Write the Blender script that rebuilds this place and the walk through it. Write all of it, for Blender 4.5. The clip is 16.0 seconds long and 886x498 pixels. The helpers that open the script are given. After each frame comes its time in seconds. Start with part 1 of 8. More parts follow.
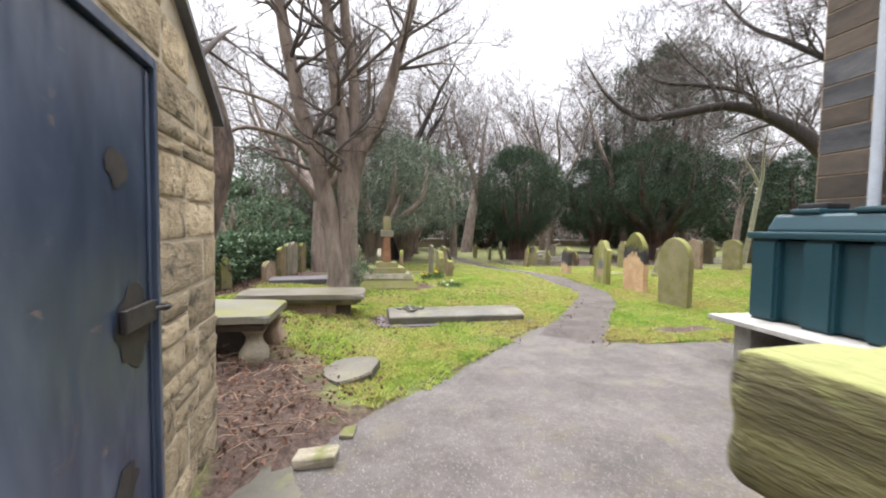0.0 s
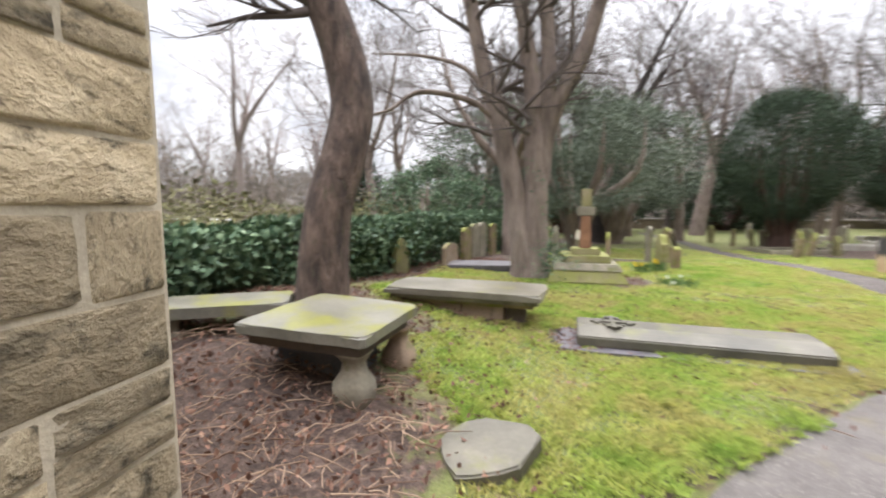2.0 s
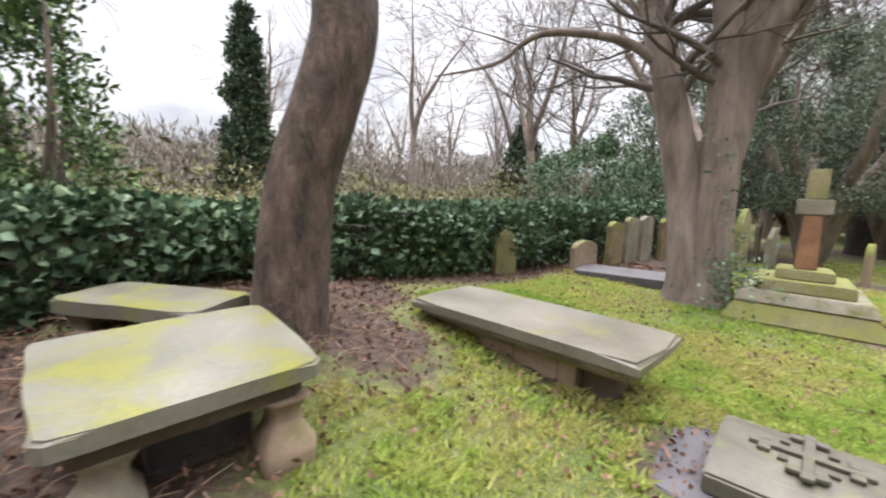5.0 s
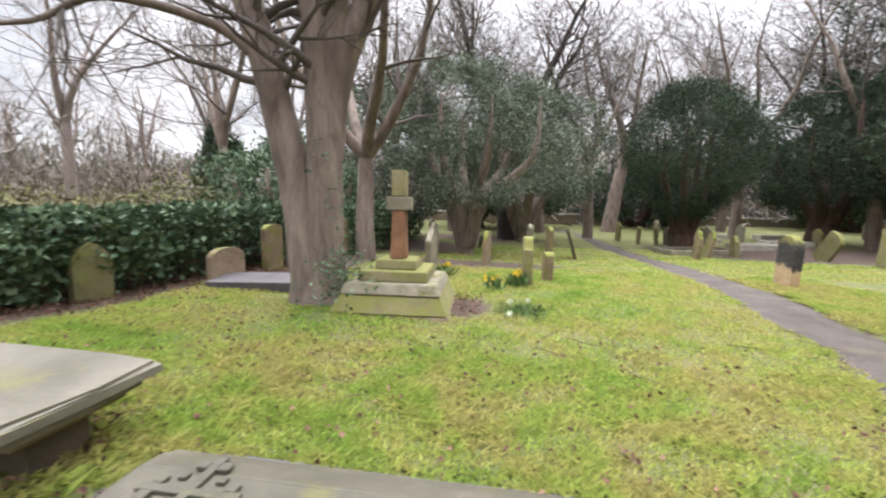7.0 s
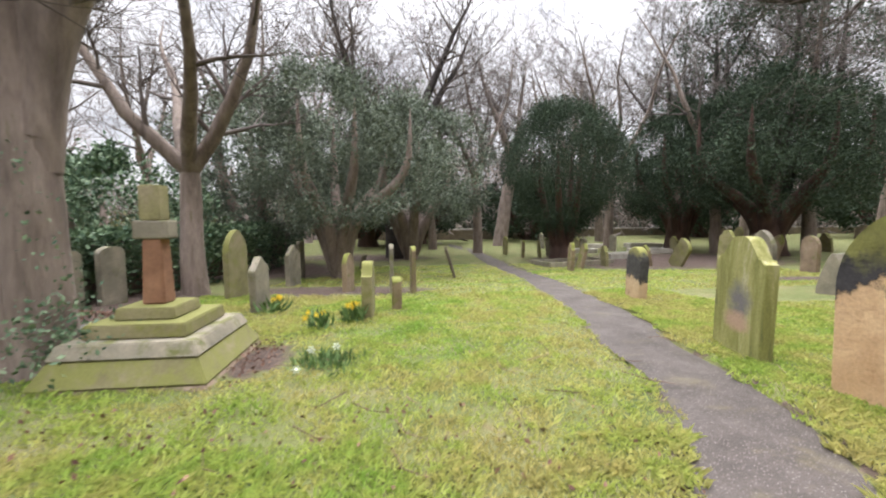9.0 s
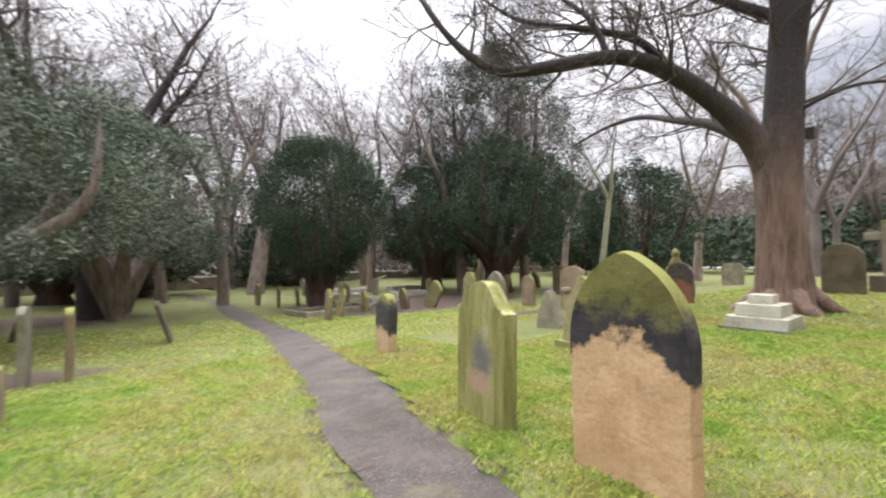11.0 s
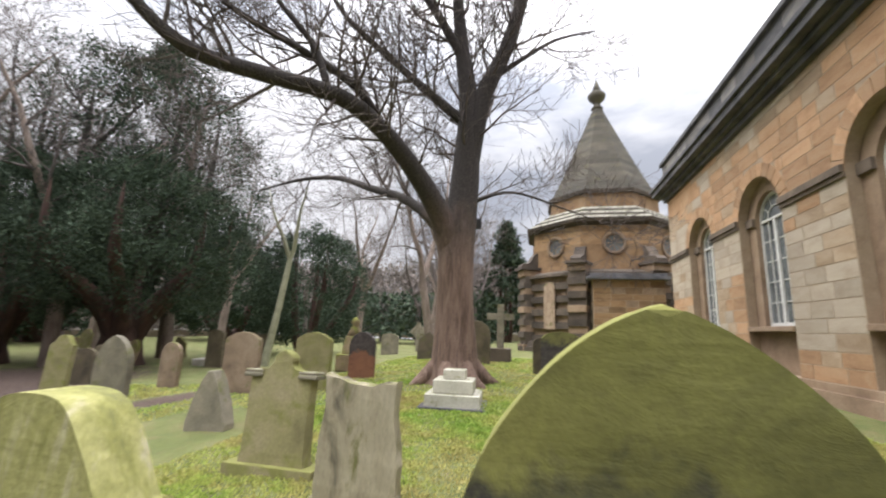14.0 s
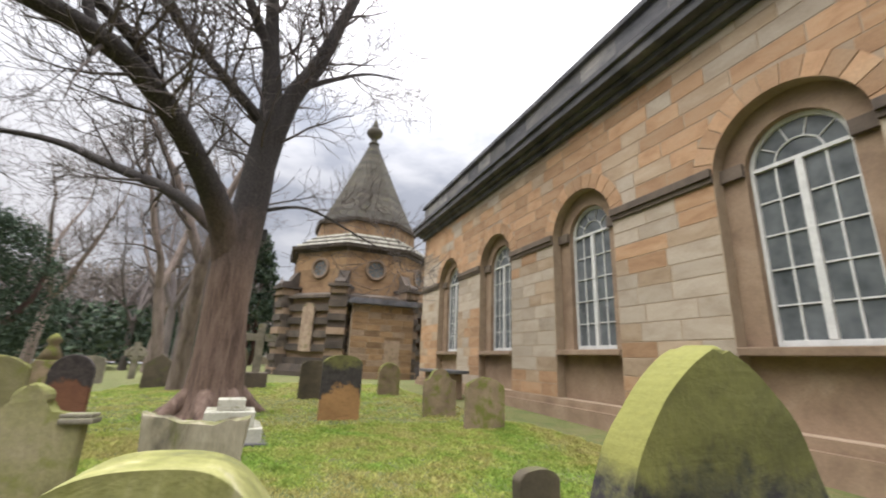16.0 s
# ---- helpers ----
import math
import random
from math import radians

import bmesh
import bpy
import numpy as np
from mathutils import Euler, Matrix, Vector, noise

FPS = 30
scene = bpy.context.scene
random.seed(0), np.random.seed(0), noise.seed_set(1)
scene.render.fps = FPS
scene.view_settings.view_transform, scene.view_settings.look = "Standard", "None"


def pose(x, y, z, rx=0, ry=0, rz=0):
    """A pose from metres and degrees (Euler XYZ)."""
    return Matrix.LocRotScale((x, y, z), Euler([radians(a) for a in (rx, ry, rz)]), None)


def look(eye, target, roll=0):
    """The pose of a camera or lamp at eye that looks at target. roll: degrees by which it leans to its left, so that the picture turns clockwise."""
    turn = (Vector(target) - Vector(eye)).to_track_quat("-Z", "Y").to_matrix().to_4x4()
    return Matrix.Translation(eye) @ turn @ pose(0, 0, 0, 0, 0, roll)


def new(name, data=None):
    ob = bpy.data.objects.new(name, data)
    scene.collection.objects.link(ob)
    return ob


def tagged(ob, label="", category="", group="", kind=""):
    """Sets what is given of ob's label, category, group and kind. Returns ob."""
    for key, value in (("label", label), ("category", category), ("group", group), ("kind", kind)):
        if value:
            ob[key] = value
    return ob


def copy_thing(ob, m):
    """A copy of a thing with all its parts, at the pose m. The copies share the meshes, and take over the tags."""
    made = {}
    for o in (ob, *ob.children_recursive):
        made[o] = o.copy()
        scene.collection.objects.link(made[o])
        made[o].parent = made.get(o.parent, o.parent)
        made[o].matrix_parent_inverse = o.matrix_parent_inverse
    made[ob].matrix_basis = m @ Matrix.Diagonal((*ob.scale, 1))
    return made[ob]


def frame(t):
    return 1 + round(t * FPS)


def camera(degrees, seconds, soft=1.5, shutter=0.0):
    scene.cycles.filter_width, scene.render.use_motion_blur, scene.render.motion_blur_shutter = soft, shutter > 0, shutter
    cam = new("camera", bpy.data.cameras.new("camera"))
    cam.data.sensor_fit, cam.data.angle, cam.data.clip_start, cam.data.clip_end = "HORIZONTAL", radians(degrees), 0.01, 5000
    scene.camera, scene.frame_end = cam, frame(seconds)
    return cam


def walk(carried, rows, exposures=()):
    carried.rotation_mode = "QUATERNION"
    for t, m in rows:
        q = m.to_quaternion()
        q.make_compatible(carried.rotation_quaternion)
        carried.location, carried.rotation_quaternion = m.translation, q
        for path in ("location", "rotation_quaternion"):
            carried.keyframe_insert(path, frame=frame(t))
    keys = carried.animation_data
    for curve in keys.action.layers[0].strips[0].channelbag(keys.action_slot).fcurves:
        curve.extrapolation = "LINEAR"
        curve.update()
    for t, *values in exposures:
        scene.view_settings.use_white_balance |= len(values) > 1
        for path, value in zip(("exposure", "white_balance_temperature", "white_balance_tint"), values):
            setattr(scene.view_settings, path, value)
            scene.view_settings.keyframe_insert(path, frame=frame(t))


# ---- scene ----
cam = camera(93.7, 16.0, soft=2.0, shutter=0.4)
PATH = [
    (0, (0.001, 0.019, 1.52), (0.345, 1.987, 1.417), 0.9),
    (0.5, (0.085, 0.529, 1.496), (0.353, 2.507, 1.364), 0.5),
    (1, (0.163, 1.018, 1.532), (0.373, 3.003, 1.404), 0.1),
    (1.5, (0.295, 1.453, 1.54), (0.19, 3.443, 1.374), -0.6),
    (2, (0.258, 1.97, 1.445), (-0.357, 3.862, 1.24), 0.0),
    (2.5, (0.271, 2.415, 1.423), (-0.879, 4.038, 1.217), 1.7),
    (3, (0.229, 2.793, 1.413), (-1.226, 4.138, 1.14), 3.0),
    (3.2, (0.16, 2.941, 1.364), (-1.353, 4.217, 1.075), 3.1),
    (5.3, (0.731, 4.324, 1.406), (-0.525, 5.856, 1.131), 1.5),
    (5.5, (0.838, 4.449, 1.408), (-0.318, 6.058, 1.139), 1.4),
    (6, (1.252, 4.721, 1.419), (0.41, 6.513, 1.138), 1.3),
    (6.5, (1.586, 5.031, 1.39), (1.01, 6.928, 1.129), 1.3),
    (7, (1.904, 5.291, 1.415), (1.568, 7.248, 1.178), 1.1),
    (7.5, (2.233, 5.546, 1.416), (2.047, 7.523, 1.178), 0.8),
    (8, (2.542, 5.835, 1.401), (2.48, 7.823, 1.193), 0.6),
    (8.2, (2.66, 5.962, 1.419), (2.617, 7.95, 1.211), 0.4),
    (10.3, (3.616, 7.161, 1.463), (4.286, 9.045, 1.48), -1.6),
    (10.5, (3.722, 7.286, 1.446), (4.529, 9.116, 1.478), -1.7),
    (11, (4.01, 7.638, 1.439), (5.1, 9.315, 1.486), -0.8),
    (11.5, (4.367, 7.945, 1.423), (5.691, 9.442, 1.496), -0.3),
    (12, (4.664, 8.244, 1.386), (6.174, 9.552, 1.48), 0.3),
    (12.5, (4.926, 8.516, 1.377), (6.571, 9.647, 1.5), 0.9),
    (13, (5.215, 8.8, 1.374), (6.985, 9.712, 1.558), 1.4),
    (13.5, (5.347, 9.127, 1.388), (7.205, 9.814, 1.663), 1.9),
    (14, (5.504, 9.43, 1.411), (7.42, 9.865, 1.787), 2.2),
    (14.5, (5.628, 9.678, 1.433), (7.571, 9.842, 1.878), 2.5),
    (15, (5.671, 9.936, 1.423), (7.605, 9.811, 1.918), 2.6),
    (15.5, (5.593, 10.133, 1.41), (7.481, 9.722, 1.93), 2.4),
    (16, (5.509, 10.38, 1.399), (7.307, 9.674, 1.918), 2.3),
]
walk(cam, [(t, look(eye, target, roll)) for t, eye, target, roll in PATH], exposures=[(0, 1.54), (3, 1.54), (8, 1.48), (11, 1.36), (14, 1.22), (16, 1.06)])

# ---- world and sun: bright overcast ----
world = bpy.data.worlds.new("overcast_sky")
scene.world = world
world.use_nodes = True
wn = world.node_tree.nodes
wl = world.node_tree.links
sky = wn.new("ShaderNodeTexSky")
sky.sky_type = 'NISHITA'
sky.sun_disc = False
sky.sun_elevation = radians(62)
sky.sun_rotation = radians(-8)
wtc = wn.new("ShaderNodeTexCoord")
wmap = wn.new("ShaderNodeMapping")
wmap.inputs["Scale"].default_value = (1.0, 1.0, 2.6)
wmap.inputs["Rotation"].default_value = (0, 0, radians(22))
wno = wn.new("ShaderNodeTexNoise")
wno.inputs["Scale"].default_value = 1.7
wno.inputs["Detail"].default_value = 6
wno.inputs["Roughness"].default_value = 0.55
wra = wn.new("ShaderNodeValToRGB")
wra.color_ramp.elements[0].position = 0.37
wra.color_ramp.elements[0].color = (0.46, 0.48, 0.55, 1)
wra.color_ramp.elements[1].position = 0.53
wra.color_ramp.elements[1].color = (0.93, 0.92, 0.96, 1)
wsc = wn.new("ShaderNodeMixRGB")
wsc.blend_type = 'MULTIPLY'
wsc.inputs[0].default_value = 1.0
wsc.inputs[2].default_value = (0.08, 0.08, 0.08, 1)
wmi = wn.new("ShaderNodeMixRGB")
wmi.inputs[0].default_value = 0.88
wl.new(wtc.outputs["Generated"], wmap.inputs[0])
wl.new(wmap.outputs[0], wno.inputs["Vector"])
wl.new(wno.outputs["Fac"], wra.inputs[0])
wl.new(sky.outputs[0], wsc.inputs[1])
wl.new(wsc.outputs[0], wmi.inputs[1])
wl.new(wra.outputs[0], wmi.inputs[2])
# an overcast sky is brightest overhead
wse = wn.new("ShaderNodeSeparateXYZ")
wcl = wn.new("ShaderNodeClamp")
wpo = wn.new("ShaderNodeMath")
wpo.operation = 'POWER'
wpo.inputs[1].default_value = 4.0
wgr = wn.new("ShaderNodeMath")
wgr.operation = 'MULTIPLY_ADD'
wgr.inputs[1].default_value = 5.6
wgr.inputs[2].default_value = 0.56
wmu = wn.new("ShaderNodeVectorMath")
wmu.operation = 'SCALE'
wl.new(wtc.outputs["Generated"], wse.inputs[0])
wl.new(wse.outputs[2], wcl.inputs["Value"])
wl.new(wcl.outputs[0], wpo.inputs[0])
wl.new(wpo.outputs[0], wgr.inputs[0])
wl.new(wmi.outputs[0], wmu.inputs[0])
wl.new(wgr.outputs[0], wmu.inputs["Scale"])
wl.new(wmu.outputs[0], wn["Background"].inputs[0])
wn["Background"].inputs[1].default_value = 0.85
sun = new("sun", bpy.data.lights.new("sun", 'SUN'))
sun.data.energy = 1.5
sun.data.angle = radians(60)
sun.data.color = (1.0, 0.96, 0.9)
sun.matrix_world = look((0, 0, 40), (3, -21, 0))


# ---- material helpers ----
def mat_base(name, rough=0.9, metal=0.0):
    m = bpy.data.materials.new(name)
    m.use_nodes = True
    b = m.node_tree.nodes["Principled BSDF"]
    b.inputs["Roughness"].default_value = rough
    b.inputs["Metallic"].default_value = metal
    return m, m.node_tree.nodes, m.node_tree.links, b


def node(ns, kind, **kw):
    n = ns.new(kind)
    for k, v in kw.items():
        n.inputs[k].default_value = v
    return n


def ramp(ns, stops):
    r = ns.new("ShaderNodeValToRGB")
    e = r.color_ramp.elements
    while len(e) < len(stops):
        e.new(0.5)
    for el, (p, c) in zip(e, stops):
        el.position = p
        el.color = (*c, 1)
    return r


def mixc(ns, ls, fac, a, b, mode='MIX'):
    n = ns.new("ShaderNodeMixRGB")
    n.blend_type = mode
    for i, v in enumerate((fac, a, b)):
        if hasattr(v, "links"):
            ls.new(v, n.inputs[i])
        elif isinstance(v, (int, float)):
            n.inputs[i].default_value = v
        else:
            n.inputs[i].default_value = (*v, 1)
    return n.outputs[0]


def math_n(ns, ls, op, a, b=0.0, clamp=False):
    n = ns.new("ShaderNodeMath")
    n.operation = op
    n.use_clamp = clamp
    for i, v in enumerate((a, b)):
        if hasattr(v, "links"):
            ls.new(v, n.inputs[i])
        else:
            n.inputs[i].default_value = v
    return n.outputs[0]


def coords(ns, ls, stretch=(1, 1, 1)):
    """Object coordinates, shifted by the object's random number so that alike things differ."""
    tc = ns.new("ShaderNodeTexCoord")
    oi = ns.new("ShaderNodeObjectInfo")
    mp = ns.new("ShaderNodeMapping")
    mp.inputs["Scale"].default_value = stretch
    sh = ns.new("ShaderNodeVectorMath")
    sh.operation = 'SCALE'
    sh.inputs[0].default_value = (31.0, 17.0, 23.0)
    ls.new(oi.outputs["Random"], sh.inputs["Scale"])
    ad = ns.new("ShaderNodeVectorMath")
    ls.new(tc.outputs["Object"], mp.inputs[0])
    ls.new(mp.outputs[0], ad.inputs[0])
    ls.new(sh.outputs[0], ad.inputs[1])
    return ad.outputs[0], oi.outputs["Random"], tc


def noise_n(ns, ls, vec, scale, detail=4, rough=0.6, dist=0.0):
    n = node(ns, "ShaderNodeTexNoise", Scale=scale, Detail=detail, Roughness=rough, Distortion=dist)
    ls.new(vec, n.inputs["Vector"])
    return n.outputs["Fac"]


def surf(name, stops, scale=2.0, fine=30.0, rough=0.9, bump=0.3, rand=0.25, moss=None, moss_at=0.55, moss_up=0.25,
         stretch=(1, 1, 1), metal=0.0, streak=None, dist=0.01):
    """Two-scale weathered surface: broad colour drift, fine grain, per-object tint, optional moss or lichen."""
    m, ns, ls, b = mat_base(name, rough, metal)
    v, rnd, tc = coords(ns, ls, stretch)
    n1 = noise_n(ns, ls, v, scale, 5, 0.6, 0.4)
    n2 = noise_n(ns, ls, v, fine, 4, 0.7)
    r = ramp(ns, stops)
    ls.new(n1, r.inputs[0])
    grain = math_n(ns, ls, 'MULTIPLY_ADD', n2, 0.7)
    grain.node.inputs[2].default_value = 0.65
    col = mixc(ns, ls, 1.0, r.outputs[0], (1, 1, 1), 'MULTIPLY')
    gcol = ns.new("ShaderNodeCombineColor")
    for i in range(3):
        ls.new(grain, gcol.inputs[i])
    ls.new(gcol.outputs[0], col.node.inputs[2])
    if rand:
        hs = node(ns, "ShaderNodeHueSaturation")
        val = math_n(ns, ls, 'MULTIPLY_ADD', rnd, rand * 2)
        val.node.inputs[2].default_value = 1 - rand
        ls.new(val, hs.inputs["Value"])
        ls.new(col, hs.inputs["Color"])
        col = hs.outputs[0]
    if moss:
        n3 = noise_n(ns, ls, v, scale * 1.7, 6, 0.65, 0.3)
        ge = ns.new("ShaderNodeNewGeometry")
        sx = ns.new("ShaderNodeSeparateXYZ")
        ls.new(ge.outputs["Normal"], sx.inputs[0])
        up = math_n(ns, ls, 'MULTIPLY', sx.outputs[2], moss_up)
        f = math_n(ns, ls, 'ADD', n3, up)
        rr = ramp(ns, [(moss_at - 0.05, (0, 0, 0)), (moss_at + 0.09, (1, 1, 1))])
        ls.new(f, rr.inputs[0])
        mc = mixc(ns, ls, n2, tuple(c * 0.55 for c in moss), moss)
        col = mixc(ns, ls, rr.outputs[0], col, mc)
    ls.new(col, b.inputs["Base Color"])
    h = math_n(ns, ls, 'ADD', n1, math_n(ns, ls, 'MULTIPLY', n2, 0.5))
    bp = node(ns, "ShaderNodeBump", Strength=bump, Distance=dist)
    ls.new(h, bp.inputs["Height"])
    ls.new(bp.outputs[0], b.inputs["Normal"])
    return m


def leaf_mat(name, dark, light, rough=0.5, thin=0.0):
    m, ns, ls, b = mat_base(name, rough)
    b.inputs["Specular IOR Level"].default_value = 0.5 if rough < 0.45 else 0.12
    ge = ns.new("ShaderNodeNewGeometry")
    r = ramp(ns, [(0.0, dark), (0.6, tuple((a + c) / 2 for a, c in zip(dark, light))), (1.0, light)])
    ls.new(ge.outputs["Random Per Island"], r.inputs[0])
    tc = ns.new("ShaderNodeTexCoord")
    n = noise_n(ns, ls, tc.outputs["Object"], 0.8, 3)
    rr = ramp(ns, [(0.3, (0.75, 0.75, 0.75)), (0.7, (1.2, 1.2, 1.15))])
    ls.new(n, rr.inputs[0])
    col = mixc(ns, ls, 1.0, r.outputs[0], rr.outputs[0], 'MULTIPLY')
    ls.new(col, b.inputs["Base Color"])
    if thin:
        tl = ns.new("ShaderNodeBsdfTranslucent")
        ls.new(col, tl.inputs[0])
        mx = ns.new("ShaderNodeMixShader")
        mx.inputs[0].default_value = thin
        ls.new(b.outputs[0], mx.inputs[1])
        ls.new(tl.outputs[0], mx.inputs[2])
        ls.new(mx.outputs[0], ns["Material Output"].inputs[0])
    return m


def grass_mat():
    """Thin blades that let light through: lime tufts, straw-coloured and olive ones."""
    m, ns, ls, b = mat_base("grass_blades", 0.6)
    b.inputs["Specular IOR Level"].default_value = 0.12
    tc = ns.new("ShaderNodeTexCoord")
    ge = ns.new("ShaderNodeNewGeometry")
    broad = noise_n(ns, ls, tc.outputs["Object"], 0.55, 4, 0.65, 0.5)
    patch = noise_n(ns, ls, tc.outputs["Object"], 3.2, 4, 0.7)
    f = math_n(ns, ls, 'ADD', math_n(ns, ls, 'MULTIPLY', broad, 0.6), math_n(ns, ls, 'MULTIPLY', patch, 0.4))
    hue = ramp(ns, [(0.38, (0.26, 0.40, 0.08)), (0.48, (0.40, 0.465, 0.125)), (0.54, (0.47, 0.45, 0.165)), (0.66, (0.40, 0.34, 0.15))])
    ls.new(f, hue.inputs[0])
    val = ramp(ns, [(0.0, (0.62, 0.64, 0.6)), (0.75, (1.05, 1.05, 1.0)), (1.0, (1.25, 1.2, 1.2))])
    ls.new(ge.outputs["Random Per Island"], val.inputs[0])
    col = mixc(ns, ls, 1.0, hue.outputs[0], val.outputs[0], 'MULTIPLY')
    ls.new(col, b.inputs["Base Color"])
    tl = ns.new("ShaderNodeBsdfTranslucent")
    ls.new(col, tl.inputs[0])
    mx = ns.new("ShaderNodeMixShader")
    mx.inputs[0].default_value = 0.45
    ls.new(b.outputs[0], mx.inputs[1])
    ls.new(tl.outputs[0], mx.inputs[2])
    ls.new(mx.outputs[0], ns["Material Output"].inputs[0])
    return m


def stained_green():
    """The shouldered stone: yellow-green lichen with pale runs and a grey and pink stain low in the middle."""
    m, ns, ls, b = mat_base("stained_green_stone", 0.92)
    v, rnd, tc = coords(ns, ls)
    sx = ns.new("ShaderNodeSeparateXYZ")
    ls.new(tc.outputs["Object"], sx.inputs[0])
    x, z = sx.outputs[0], sx.outputs[2]
    vs, _, _ = coords(ns, ls, (1, 1, 0.16))
    runs = noise_n(ns, ls, vs, 7.0, 5, 0.65, 0.4)
    blot = noise_n(ns, ls, v, 6.0, 6, 0.7, 0.6)
    fine = noise_n(ns, ls, v, 45, 4, 0.7)
    base = ramp(ns, [(0.30, (0.095, 0.095, 0.035)), (0.46, (0.19, 0.188, 0.052)), (0.58, (0.27, 0.26, 0.095)), (0.68, (0.40, 0.365, 0.24))])
    ls.new(runs, base.inputs[0])
    wob = math_n(ns, ls, 'MULTIPLY', math_n(ns, ls, 'SUBTRACT', blot, 0.5), 1.6)

    def spot(cx, cz, rx, rz):
        a = math_n(ns, ls, 'MULTIPLY', math_n(ns, ls, 'SUBTRACT', x, cx), 1 / rx)
        c = math_n(ns, ls, 'MULTIPLY', math_n(ns, ls, 'SUBTRACT', z, cz), 1 / rz)
        d = math_n(ns, ls, 'ADD', math_n(ns, ls, 'MULTIPLY', a, a), math_n(ns, ls, 'MULTIPLY', c, c))
        return math_n(ns, ls, 'MULTIPLY', math_n(ns, ls, 'SUBTRACT', math_n(ns, ls, 'ADD', 1.0, wob), d), 1.05, True)

    c = mixc(ns, ls, spot(0.03, 0.62, 0.20, 0.24), base.outputs[0], (0.13, 0.12, 0.12))
    c = mixc(ns, ls, spot(0.0, 0.40, 0.24, 0.13), c, (0.36, 0.24, 0.17))
    g = ramp(ns, [(0.25, (0.75, 0.75, 0.75)), (0.75, (1.2, 1.2, 1.2))])
    ls.new(fine, g.inputs[0])
    ls.new(mixc(ns, ls, 1.0, c, g.outputs[0], 'MULTIPLY'), b.inputs["Base Color"])
    bp = node(ns, "ShaderNodeBump", Strength=0.4, Distance=0.012)
    ls.new(math_n(ns, ls, 'ADD', blot, math_n(ns, ls, 'MULTIPLY', fine, 0.4)), bp.inputs["Height"])
    ls.new(bp.outputs[0], b.inputs["Normal"])
    return m


def oak_bark():
    """Reddish furrowed bark on the trunk, blended by height into a darker, more even ramp in the limbs."""
    m, ns, ls, b = mat_base("oak_bark", 0.95)
    v, rnd, tc = coords(ns, ls, (1.6, 1.6, 0.22))
    vv, _, _ = coords(ns, ls)
    sx = ns.new("ShaderNodeSeparateXYZ")
    ls.new(tc.outputs["Object"], sx.inputs[0])
    n1 = noise_n(ns, ls, v, 6.0, 6, 0.65, 0.5)
    n2 = noise_n(ns, ls, vv, 26, 4, 0.7)
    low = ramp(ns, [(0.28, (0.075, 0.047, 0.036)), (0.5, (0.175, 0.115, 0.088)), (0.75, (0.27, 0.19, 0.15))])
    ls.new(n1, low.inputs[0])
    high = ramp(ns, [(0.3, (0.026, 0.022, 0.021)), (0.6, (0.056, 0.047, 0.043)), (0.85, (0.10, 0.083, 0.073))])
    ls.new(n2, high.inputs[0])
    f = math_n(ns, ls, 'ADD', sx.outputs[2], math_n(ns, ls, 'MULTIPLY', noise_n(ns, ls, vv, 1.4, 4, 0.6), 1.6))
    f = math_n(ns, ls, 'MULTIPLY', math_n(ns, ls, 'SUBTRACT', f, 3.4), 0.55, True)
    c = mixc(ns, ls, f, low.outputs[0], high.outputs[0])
    g = ramp(ns, [(0.25, (0.75, 0.75, 0.75)), (0.75, (1.2, 1.2, 1.2))])
    ls.new(n2, g.inputs[0])
    ls.new(mixc(ns, ls, 1.0, c, g.outputs[0], 'MULTIPLY'), b.inputs["Base Color"])
    bp = node(ns, "ShaderNodeBump", Strength=1.0, Distance=0.05)
    ls.new(n1, bp.inputs["Height"])
    ls.new(bp.outputs[0], b.inputs["Normal"])
    return m


